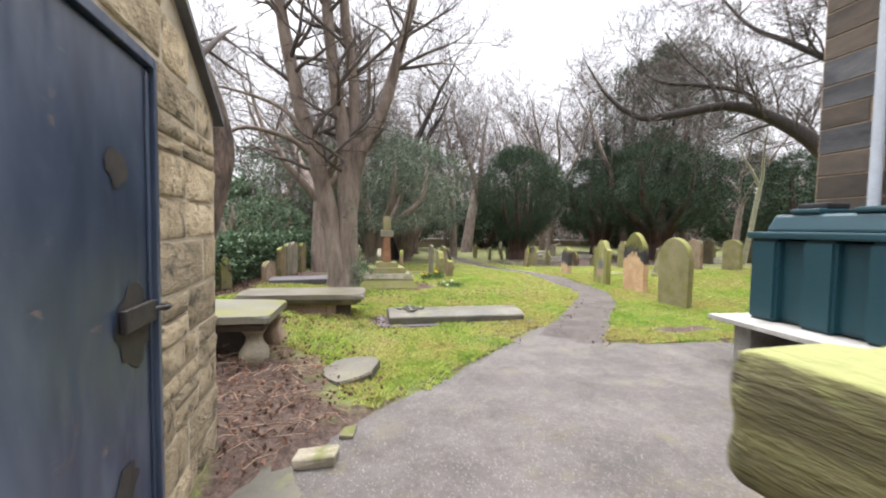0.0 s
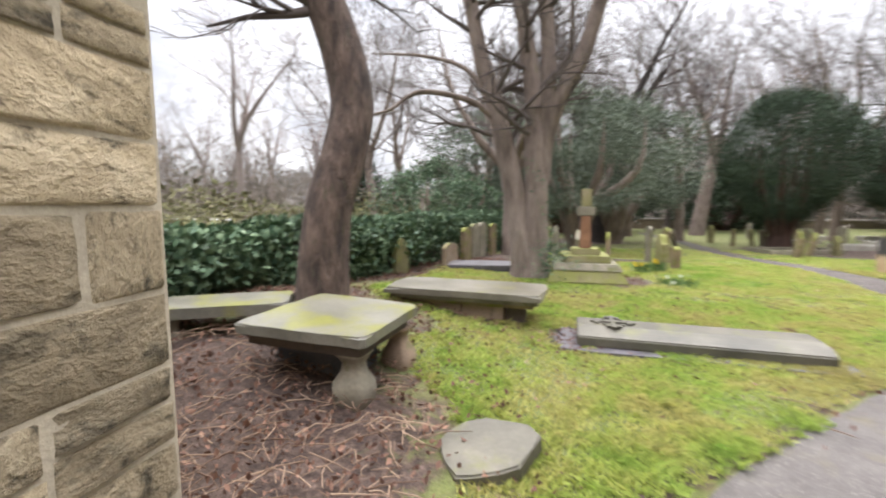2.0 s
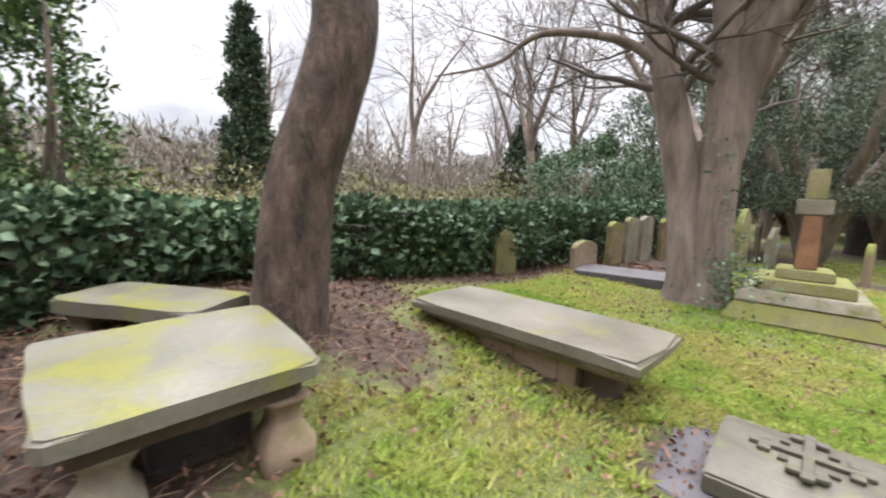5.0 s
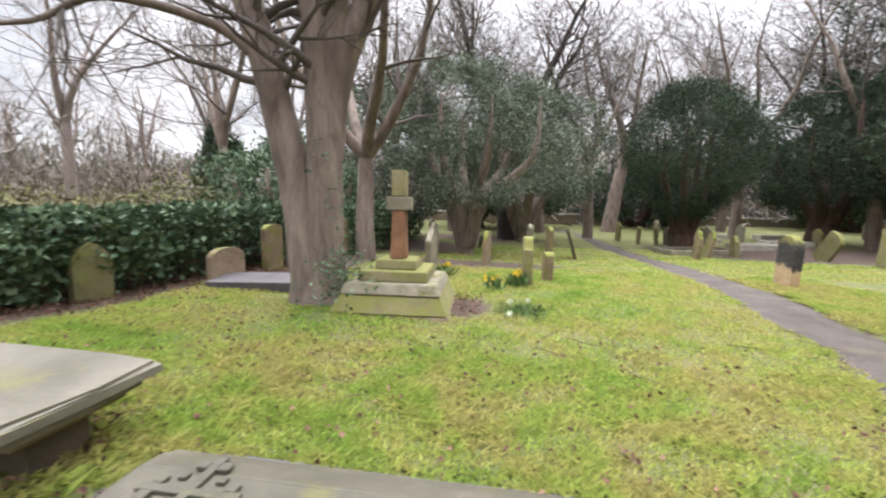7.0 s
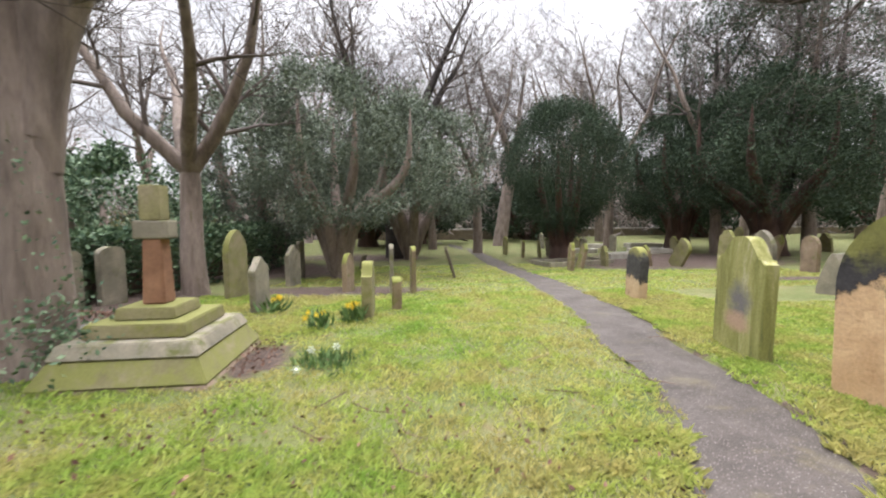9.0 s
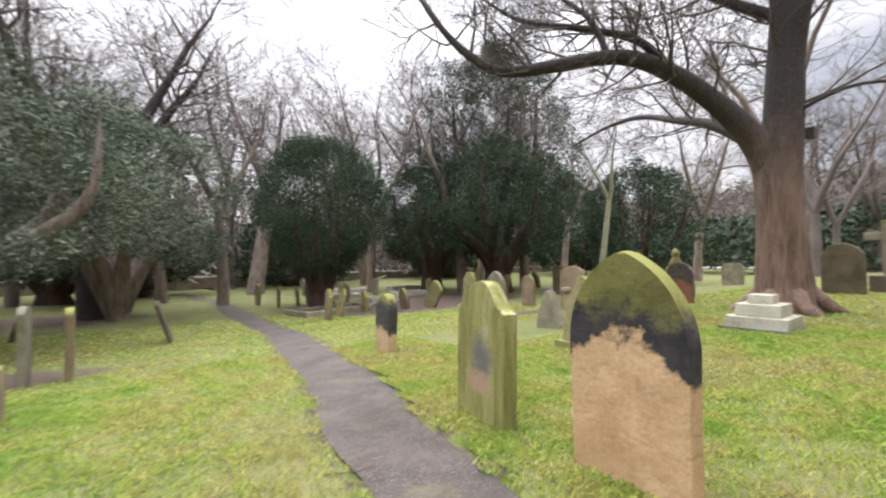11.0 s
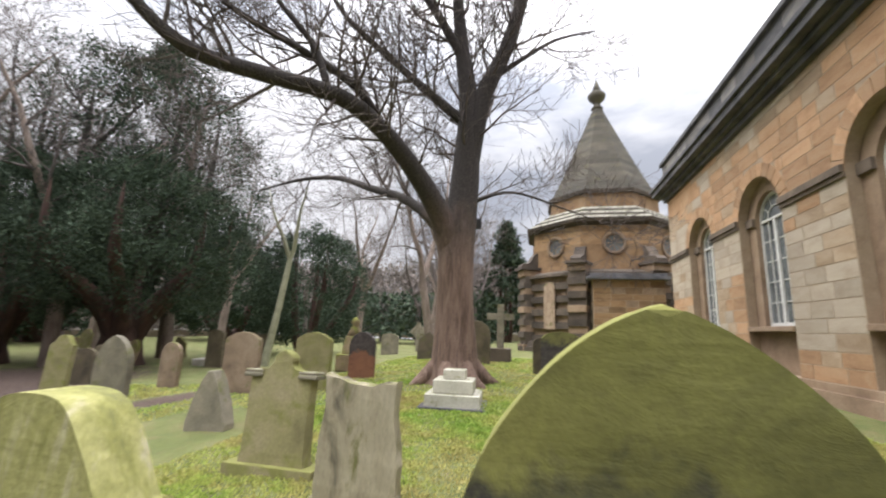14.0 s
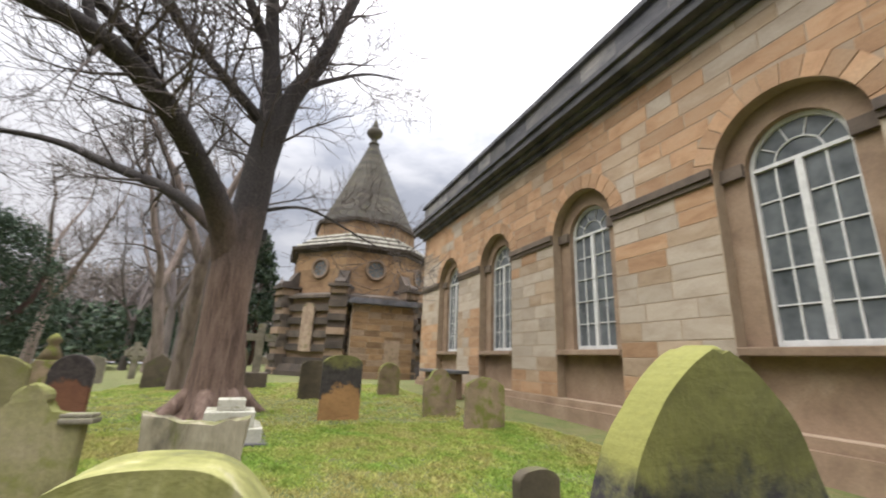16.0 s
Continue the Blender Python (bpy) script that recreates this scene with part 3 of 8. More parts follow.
M_asphalt = make_asphalt("old_tarmac_yard", (0.70, 0.675, 0.66))
M_pathway = make_asphalt("brown_tarmac_path", (0.43, 0.37, 0.34))
M_road = surf("pale_far_road", [(0.3, (0.30, 0.30, 0.31)), (0.7, (0.42, 0.42, 0.43))], 0.2, 4, 0.8, 0.1, 0.0)
# paler than the wall: the light on its top is put into this colour
M_farcoping = surf("lit_pale_coping", [(0.3, (0.34, 0.32, 0.28)), (0.7, (0.50, 0.47, 0.42))], 0.8, 8, 0.85, 0.3, 0.1)
M_farwall = surf("far_boundary_wall", [(0.3, (0.16, 0.125, 0.085)), (0.7, (0.26, 0.21, 0.15))], 0.8, 8, 0.9, 0.3, 0.1)


# ---- geometry helpers ----
def soft(v):
    return math.log1p(math.exp(v)) if v < 30 else v


def ground_z(x, y):
    """The lie of the churchyard: a slight rise to the east, a fall to the north, a bank to the west."""
    bank = 0.2 * (soft((-x - 0.1) * 3) - soft((-x - 2.3) * 3)) / 3
    where = 0.25 + 0.75 / ((1 + math.exp(-(y - 4.1) * 4)) * (1 + math.exp((y - 7.6) * 1.3))) if abs(y) < 60 else 0.25
    return 0.018 * (soft(x - 6) - soft(x - 22)) - 0.075 * (soft(y - 12.5) - soft(y - 21)) + bank * where


def obj(name, verts, faces, material, parent=None, smooth=False, label=""):
    me = bpy.data.meshes.new(name)
    me.from_pydata(verts, [], faces)
    me.update()
    if material:
        me.materials.append(material)
    if smooth:
        me.polygons.foreach_set("use_smooth", [True] * len(me.polygons))
    ob = new(name, me)
    if parent:
        ob.parent = parent
    if label:
        ob["label"] = label
    return ob


def part(name, bm, material, parent=None, label="", smooth=False):
    bmesh.ops.recalc_face_normals(bm, faces=bm.faces)
    me = bpy.data.meshes.new(name)
    bm.to_mesh(me)
    bm.free()
    me.materials.append(material)
    if smooth:
        me.polygons.foreach_set("use_smooth", [True] * len(me.polygons))
    ob = new(name, me)
    if parent:
        ob.parent = parent
    if label:
        ob["label"] = label
    return ob


def empty(name, x, y, z=0.0, rz=0.0, rx=0.0, ry=0.0):
    e = new(name)
    e.matrix_basis = pose(x, y, z, rx, ry, rz)
    return e


def box(bm, x0, x1, y0, y1, z0, z1, bevel=0.0, taper=0.0):
    """A box added to bm; taper draws its top in."""
    vs = [bm.verts.new((x, y, z)) for z, k in ((z0, 0), (z1, taper)) for x, y in
          ((x0 + k, y0 + k), (x1 - k, y0 + k), (x1 - k, y1 - k), (x0 + k, y1 - k))]
    fs = [bm.faces.new([vs[i] for i in q]) for q in ((3, 2, 1, 0), (4, 5, 6, 7), (0, 1, 5, 4), (1, 2, 6, 5), (2, 3, 7, 6), (3, 0, 4, 7))]
    if bevel:
        es = {e for f in fs for e in f.edges}
        bmesh.ops.bevel(bm, geom=list(es), offset=bevel, segments=2, affect='EDGES', profile=0.6)
    return vs


def boxed(name, dims, material, parent=None, bevel=0.01, label="", taper=0.0):
    bm = bmesh.new()
    box(bm, *dims, bevel=bevel, taper=taper)
    return part(name, bm, material, parent, label)


def rough_up(bm, amount, scale, seed=0.0, keep_base=True):
    for v in bm.verts:
        if keep_base and v.co.z < 0.001:
            continue
        d = noise.noise_vector(v.co * scale + Vector((seed, seed * 1.7, seed * 0.3)))
        v.co += d * amount


def prism(bm, outline, y0, y1):
    """An upright slab: the outline in x and z, from y0 to y1."""
    a = [bm.verts.new((x, y0, z)) for x, z in outline]
    b = [bm.verts.new((x, y1, z)) for x, z in outline]
    n = len(outline)
    f1 = bm.faces.new(a)
    f2 = bm.faces.new(b[::-1])
    for i in range(n):
        bm.faces.new((a[(i + 1) % n], a[i], b[i], b[(i + 1) % n]))
    return f1, f2


def lathe(bm, prof, n=16, cx=0.0, cy=0.0, turn=0.0):
    rings = []
    for r, z in prof:
        rings.append([bm.verts.new((cx + r * math.cos(turn + 2 * math.pi * i / n), cy + r * math.sin(turn + 2 * math.pi * i / n), z)) for i in range(n)])
    for a, b in zip(rings, rings[1:]):
        for i in range(n):
            bm.faces.new((a[i], a[(i + 1) % n], b[(i + 1) % n], b[i]))
    bm.faces.new(rings[0][::-1])
    bm.faces.new(rings[-1])


class Tubes:
    """Gathers tapering tubes into one mesh."""

    def __init__(self):
        self.v, self.f = [], []

    def add(self, pts, radii, n=6, wobble=0.0, cap=False):
        base = len(self.v)
        pts = [Vector(p) for p in pts]
        side = None
        for i, (p, r) in enumerate(zip(pts, radii)):
            d = (pts[min(i + 1, len(pts) - 1)] - pts[max(i - 1, 0)])
            d = d.normalized() if d.length > 1e-6 else Vector((0, 0, 1))
            if side is None:
                side = d.orthogonal().normalized()
            side = (side - d * side.dot(d))
            side = side.normalized() if side.length > 1e-6 else d.orthogonal().normalized()
            other = d.cross(side)
            for k in range(n):
                a = 2 * math.pi * k / n
                rr = r
                if wobble:
                    rr *= 1 + wobble * noise.noise(Vector((math.cos(a) * 1.3 + p.x, math.sin(a) * 1.3 + p.y, p.z * 0.7)))
                q = p + side * (math.cos(a) * rr) + other * (math.sin(a) * rr)
                self.v.append((q.x, q.y, q.z))
        for i in range(len(pts) - 1):
            for k in range(n):
                a, b = base + i * n + k, base + i * n + (k + 1) % n
                self.f.append((a, b, b + n, a + n))
        if cap:
            self.f.append(tuple(range(base + (len(pts) - 1) * n, base + len(pts) * n)))

    def ob(self, name, material, parent=None, label="", smooth=True):
        return obj(name, self.v, self.f, material, parent, smooth, label)


def smooth_line(pts, radii, steps=4):
    """A rounder line through the given points."""
    out, rad = [], []
    P = [Vector(p) for p in pts]
    for i in range(len(P) - 1):
        p0, p1, p2, p3 = P[max(i - 1, 0)], P[i], P[i + 1], P[min(i + 2, len(P) - 1)]
        for s in range(steps):
            t = s / steps
            out.append(0.5 * ((2 * p1) + (p2 - p0) * t + (2 * p0 - 5 * p1 + 4 * p2 - p3) * t * t + (3 * p1 - p0 - 3 * p2 + p3) * t ** 3))
            rad.append(radii[i] * (1 - t) + radii[i + 1] * t)
    out.append(P[-1])
    rad.append(radii[-1])
    return out, rad


def grow(rng, big, small, p, d, length, r, depth, droop=0.0, twist=0.35, kids=5, minlen=0.35, split=0.12, thin=0.0035):
    """A branch that wanders, tapers and sends out its own branches."""
    n = max(3, min(7, int(length / 0.35)))
    pts, rad = [p.copy()], [r]
    step = length / n
    for i in range(n):
        d = (d + Vector((rng.gauss(0, twist), rng.gauss(0, twist), rng.gauss(0, twist * 0.8) + 0.10 - droop)) * 0.45).normalized()
        p = p + d * step
        pts.append(p.copy())
        rad.append(max(thin, r * (1 - 0.82 * (i + 1) / n)))
    sides = 6 if r > 0.05 else (4 if r > 0.014 else 3)
    (big if r > split else small).add(pts, rad, sides)
    if depth <= 0 or length < minlen:
        return
    for k in range(kids):
        t = rng.uniform(0.22, 0.98)
        i = min(n - 1, int(t * n))
        q = pts[i].lerp(pts[i + 1], t * n - i)
        ax = (pts[i + 1] - pts[i]).normalized()
        o = Vector((rng.gauss(0, 1), rng.gauss(0, 1), rng.gauss(0.25, 0.8)))
        o = (o - ax * o.dot(ax))
        if o.length < 1e-3:
            continue
        dd = (ax * rng.uniform(0.45, 0.95) + o.normalized() * rng.uniform(0.5, 1.0)).normalized()
        grow(rng, big, small, q, dd, length * rng.uniform(0.40, 0.68), max(0.004, rad[i] * rng.uniform(0.42, 0.62)), depth - 1, droop, twist, kids, minlen, split, thin)


def dress(rng, big, small, limbs, count, length, depth, kids=5, droop=0.0, twist=0.35, start=0.25, up=0.35, thin=0.0035, thick=0.06):
    """Branches along hand-set limbs."""
    for pts, rad in limbs:
        n = len(pts) - 1
        tot = sum((pts[i + 1] - pts[i]).length for i in range(n))
        for k in range(max(1, int(count * tot))):
            t = rng.uniform(start, 1.0)
            i = min(n - 1, int(t * n))
            q = pts[i].lerp(pts[i + 1], t * n - i)
            ax = (pts[i + 1] - pts[i]).normalized()
            o = Vector((rng.gauss(0, 1), rng.gauss(0, 1), rng.gauss(up, 0.8)))
            o = o - ax * o.dot(ax)
            dd = (ax * rng.uniform(0.3, 0.9) + o.normalized()).normalized()
            grow(rng, big, small, q, dd, length * rng.uniform(0.6, 1.2), min(thick, max(0.008, rad[i] * 0.40)), depth, droop, twist, kids, thin=thin)


class Leaves:
    """Gathers single leaves, each two folded triangles, into one mesh."""

    def __init__(self, seed):
        self.rs = np.random.RandomState(seed)
        self.chunks = []

    def add(self, pts, size, aspect=0.55, up=0.3, outward=None):
        """Leaves at the points (n x 3)."""
        n = len(pts)
        rs = self.rs
        ax = rs.normal(size=(n, 3))
        ax[:, 2] += up
        if outward is not None:
            ax += outward * 1.2
        ax /= np.linalg.norm(ax, axis=1)[:, None] + 1e-9
        sd = np.cross(ax, rs.normal(size=(n, 3)))
        sd /= np.linalg.norm(sd, axis=1)[:, None] + 1e-9
        nm = np.cross(ax, sd)
        s = (size * rs.uniform(0.6, 1.35, n))[:, None]
        a = pts
        b = pts + ax * s * 0.5 + sd * s * aspect * 0.5 + nm * s * 0.12
        c = pts + ax * s
        d = pts + ax * s * 0.5 - sd * s * aspect * 0.5 + nm * s * 0.12
        self.chunks.append(np.stack([a, b, c, d], 1).reshape(-1, 3))

    def ob(self, name, material, parent=None, label=""):
        v = np.concatenate(self.chunks)
        n = len(v) // 4
        i = np.arange(n) * 4
        tri = np.stack([np.stack([i, i + 1, i + 2], 1), np.stack([i, i + 2, i + 3], 1)], 1).reshape(-1, 3)
        me = bpy.data.meshes.new(name)
        me.vertices.add(len(v))
        me.vertices.foreach_set("co", v.astype(np.float32).ravel())
        me.loops.add(tri.size)
        me.loops.foreach_set("vertex_index", tri.astype(np.int32).ravel())
        me.polygons.add(len(tri))
        me.polygons.foreach_set("loop_start", (np.arange(len(tri)) * 3).astype(np.int32))
        me.polygons.foreach_set("loop_total", np.full(len(tri), 3, np.int32))
        me.update()
        me.validate()
        me.materials.append(material)
        ob = new(name, me)
        if parent:
            ob.parent = parent
        if label:
            ob["label"] = label
        return ob


# ---- ground, path and road ----
PATH_LINE = [(2.35, 4.85, 0.40), (2.65, 5.2, 0.43), (3.1, 5.8, 0.45), (4.1, 7.2, 0.42), (4.72, 8.1, 0.42), (5.2, 9.0, 0.42), (5.42, 10.0, 0.38), (5.45, 11.0, 0.40), (5.7, 12.2, 0.44),
             (5.9, 14.5, 0.44), (6.2, 17.0, 0.46), (6.4, 19.5, 0.48), (6.2, 24.0, 0.45), (6.0, 28.0, 0.42), (5.6, 33.0, 0.42), (4.0, 40.0, 0.42)]
pl_pts, pl_wid = smooth_line([(x, y, 0) for x, y, w in PATH_LINE], [w for x, y, w in PATH_LINE], 6)
PL = np.array([(p.x, p.y, w) for p, w in zip(pl_pts, pl_wid)])
APRON = [(-0.95, -7.0), (-0.95, 1.9), (-0.62, 2.35), (-0.42, 2.84), (0.0, 3.38), (0.6, 3.9), (1.3, 4.65), (2.0, 5.45), (2.65, 6.1), (3.05, 5.75), (2.72, 5.12), (4.0, 5.0), (6.2, 4.8), (6.2, -7.0)]


def path_gap(x, y):
    """Metres from the edge of the tarmac: negative on it."""
    d = np.hypot(PL[:, 0] - x, PL[:, 1] - y) - PL[:, 2]
    best = float(d.min())
    inside = False
    n = len(APRON)
    for i in range(n):
        ax, ay = APRON[i]
        bx, by = APRON[(i + 1) % n]
        if (ay > y) != (by > y) and x < (bx - ax) * (y - ay) / (by - ay) + ax:
            inside = not inside
        ux, uy = bx - ax, by - ay
        t = max(0.0, min(1.0, ((x - ax) * ux + (y - ay) * uy) / (ux * ux + uy * uy)))
        e = math.hypot(x - ax - t * ux, y - ay - t * uy)
        if i == 0:
            edge = e
        edge = min(edge, e)
    return min(best, -edge if inside else edge)


def blob(x, y, cx, cy, rx, ry):
    return max(0.0, 1.25 - math.hypot((x - cx) / rx, (y - cy) / ry))


def soil_at(x, y):
    """How bare the ground is: leaf mould by the outbuilding, the hedge, the trees and some graves."""
    s = max(blob(x, y, -1.9, 3.9, 2.0, 1.35), blob(x, y, -3.9, 5.6, 1.6, 2.0), blob(x, y, -3.6, 9.6, 1.2, 3.4) * 1.1, blob(x, y, -2.9, 6.4, 1.0, 0.8), blob(x, y, -1.9, 5.9, 1.3, 0.9) * 0.72, blob(x, y, -0.6, 2.7, 0.5, 1.0), blob(x, y, -1.0, 3.4, 1.0, 0.7), blob(x, y, -0.7, 6.2, 0.9, 0.4) * 0.32,
            blob(x, y, -1.0, 6.9, 1.35, 0.6) * 0.62, blob(x, y, -0.1, 2.9, 0.45, 0.6), blob(x, y, 0.2, 6.5, 0.35, 0.6) * 0.7, blob(x, y, -2.6, 13.5, 1.6, 3.5),
            blob(x, y, 0.9, 16.3, 3.0, 1.3) * 0.95, blob(x, y, 1.3, 10.7, 0.5, 0.8) * 0.8, blob(x, y, -3.0, 22, 4.0, 4.0), blob(x, y, 13.5, 24.0, 7.0, 4.5) * 0.95,
            blob(x, y, 9.2, 25.0, 2.2, 1.8), blob(x, y, 12.8, 16.6, 1.6, 0.8) * 0.8, blob(x, y, 0.0, 28, 5.0, 3.0) * 0.9, blob(x, y, 15.6, 11.3, 0.9, 0.9) * 0.5,
            blob(x, y, 4.7, 5.5, 0.9, 0.28) * 0.8)
    if x < -4.4:
        s = max(s, min(1.0, (-4.4 - x) * 2))
    return min(1.0, s)


def axis(lo, hi, step):
    fine = list(np.arange(lo, hi + 1e-6, step))
    out, d = [], step
    a = lo
    while a > -420:
        d *= 1.45
        a -= d
        out.append(a)
    up, d, a = [], step, hi
    while a < 420:
        d *= 1.45
        a += d
        up.append(a)
    return out[::-1] + fine + up


def turf_rise(x, y, gp):
    """How far the uneven turf stands above the lie of the land, gp metres from the tarmac."""
    if gp < 0.0:
        return -0.03
    return 0.035 * min(1.0, gp / 0.12) * math.exp(-gp / 1.5) + 0.022 * noise.noise(Vector((x * 1.1, y * 1.1, 0.0))) + 0.012 * noise.noise(Vector((x * 5, y * 5, 3.0)))


def build_ground():
    xs, ys = axis(-6.5, 12.0, 0.11), axis(-2.0, 21.0, 0.11)
    verts, soil = [], []
    for y in ys:
        for x in xs:
            z = ground_z(x, y)
            near = -8 < x < 13 and -8 < y < 42
            if near:
                gp = path_gap(x, y)
                z += turf_rise(x, y, gp)
            s = soil_at(x, y) if -12 < x < 30 and -2 < y < 34 else (0.25 if math.hypot(x, y) < 70 else 0.5)
            if near and 0 <= gp < 0.16 and s < 0.6:
                s = max(s, 0.62 - gp * 1.2)
            verts.append((x, y, z))
            soil.append(s)
    nx = len(xs)
    faces = [(j * nx + i, j * nx + i + 1, (j + 1) * nx + i + 1, (j + 1) * nx + i) for j in range(len(ys) - 1) for i in range(nx - 1)]
    ob = obj("ground", verts, faces, M_ground, None, True)
    at = ob.data.attributes.new("soil", 'FLOAT', 'POINT')
    at.data.foreach_set("value", soil)
    tagged(ob, "uneven churchyard lawn with patches of leaf mould", "ground", kind="structure")


build_ground()


def build_path():
    verts, faces = [], []
    n = len(pl_pts)
    cols = 7
    for i in range(n):
        a, b = pl_pts[max(0, i - 1)], pl_pts[min(n - 1, i + 1)]
        d = (b - a).normalized()
        s = Vector((d.y, -d.x, 0))
        for c in range(cols):
            u = c / (cols - 1) * 2 - 1
            w = pl_wid[i] * (1 + 0.045 * noise.noise(Vector((i * 0.9, u * 2, 7))))
            p = pl_pts[i] + s * u * w
            verts.append((p.x, p.y, ground_z(p.x, p.y) + (0.012 * (1 - u * u) + 0.004 if i > 11 else -0.025 + 0.0032 * i)))
    for i in range(n - 1):
        for c in range(cols - 1):
            k = i * cols + c
            faces.append((k, k + 1, k + 1 + cols, k + cols))
    ob = obj("path", verts, faces, M_pathway, None, True)
    tagged(ob, "narrow worn tarmac path winding through the grass", "path", kind="structure")
    bm = bmesh.new()
    pts = []
    m = len(APRON)
    for i in range(m):
        ax, ay = APRON[i]
        bx, by = APRON[(i + 1) % m]
        k = max(1, int(math.hypot(bx - ax, by - ay) / 0.18))
        for s in range(k):
            x, y = ax + (bx - ax) * s / k, ay + (by - ay) * s / k
            w = 0.05 if 2.2 < y < 6.1 and x < 6 else 0.0
            pts.append((x + w * noise.noise(Vector((x * 3, y * 3, 1))), y + w * noise.noise(Vector((x * 3, y * 3, 9)))))
    bm.faces.new([bm.verts.new((x, y, 0.0)) for x, y in pts])
    bmesh.ops.triangulate(bm, faces=bm.faces)
    ob = part("pavement", bm, M_asphalt)
    tagged(ob, "damp patched tarmac yard between the buildings", "pavement", kind="structure")


build_path()


def build_road():
    for name, dims, mt, lab in (("road", (-60, 60, 47, 52), M_road, "pale wet road beyond the churchyard"), ("road_2", (60, 66, -40, 52), M_road, "pale wet road beyond the churchyard")):
        x0, x1, y0, y1 = dims
        z = [ground_z(x0, y0) + 0.05, ground_z(x1, y0) + 0.05, ground_z(x1, y1) + 0.05, ground_z(x0, y1) + 0.05]
        ob = obj(name, [(x0, y0, z[0]), (x1, y0, z[1]), (x1, y1, z[2]), (x0, y1, z[3])], [(0, 1, 2, 3)], mt)
        tagged(ob, lab, "road", kind="structure")
    for name, (x0, x1, y0, y1) in (("boundary_wall_1", (-40, 55, 44.0, 44.5)), ("boundary_wall_2", (55, 55.5, -30, 44.5))):
        bm = bmesh.new()
        zz = -0.7 if y0 > 40 else 0.1
        box(bm, x0, x1, y0, y1, zz, zz + 0.95, 0.04)
        tagged(part(name, bm, M_farwall), "low stone boundary wall along the road", "wall", kind="structure")
        # added coping strip that carries the painted light of the wall top
        bm = bmesh.new()
        box(bm, x0, x1 + 0.05, y0 - 0.06, y1 + 0.06, zz + 0.952, zz + 1.08, 0.03)
        tagged(part("coping", bm, M_farcoping), "flat boundary wall coping, coloured pale as a lit wall top", "coping", kind="structure")


build_road()


# ---- outbuilding with the metal door ----
def unit_block():
    """A unit stone with eased edges, shared by all coursed walls; its face looks to -y."""
    bm = bmesh.new()
    vs = box(bm, -0.5, 0.5, 0.0, 1.0, -0.5, 0.5)
    for v in bm.verts:
        if v.co.y < 0.5:
            v.co.x *= 0.965
            v.co.z *= 0.94
    mid = [bm.verts.new((x, 0.35, z)) for x, z in ((-0.5, -0.5), (0.5, -0.5), (0.5, 0.5), (-0.5, 0.5))]
    me = bpy.data.meshes.new("stone_block")
    for v in mid:
        bm.verts.remove(v)
    bmesh.ops.recalc_face_normals(bm, faces=bm.faces)
    bm.to_mesh(me)
    bm.free()
    return me


BLOCK = {}


def block_mesh(material):
    if material.name not in BLOCK:
        me = unit_block()
        me.materials.append(material)
        BLOCK[material.name] = me
    return BLOCK[material.name]


def rubble_mesh(k, material):
    """A hewn stone with a lumpy face; its face looks to -y."""
    bm = bmesh.new()
    at = (0.0, 0.05, 0.35, 0.65, 0.95, 1.0)
    n = len(at)
    grid = [[bm.verts.new((at[i] - 0.5, 0, at[j] - 0.5)) for i in range(n)] for j in range(n)]
    for j in range(n - 1):
        for i in range(n - 1):
            bm.faces.new((grid[j][i], grid[j][i + 1], grid[j + 1][i + 1], grid[j + 1][i]))
    for j in range(n):
        for i in range(n):
            v = grid[j][i]
            e = min(i, n - 1 - i, j, n - 1 - j)
            v.co.y = 0.55 if e == 0 else (0.22 if e == 1 else 0.0) - 0.55 * noise.noise(Vector((i * 0.9 + k * 7, j * 0.9, k * 3.1)))
            if e == 0:
                v.co.x *= 1 - 0.05 * abs(noise.noise(Vector((i + k * 3.3, j * 2.7, 4.5))))
                v.co.z *= 1 - 0.14 * abs(noise.noise(Vector((i * 2.3, j + k * 5.1, 8.5))))
            elif e == 1:
                v.co.x *= 1 - 0.05 * abs(noise.noise(Vector((i + k * 3.3, j * 2.7, 4.5))))
                v.co.z *= 1 - 0.12 * abs(noise.noise(Vector((i * 2.3, j + k * 5.1, 8.5))))
    me = bpy.data.meshes.new("rubble_stone")
    bm.to_mesh(me)
    bm.free()
    me.materials.append(material)
    me.polygons.foreach_set("use_smooth", [True] * len(me.polygons))
    return me


def lay(name, me, parent, x, y, z, w, h, depth, rz=0.0):
    ob = new(name, me)
    ob.parent = parent
    ob.matrix_basis = pose(x, y, z, 0, 0, rz) @ Matrix.Diagonal((w, depth, h, 1))
    return ob


SHED_X, SHED_N, SHED_S, SHED_H = -0.95, 2.965, -3.0, 2.20
SHED_RIDGE, SHED_PITCH = 0.0, 0.62
DOOR_S, DOOR_N, DOOR_H = 0.98, 2.04, 2.22


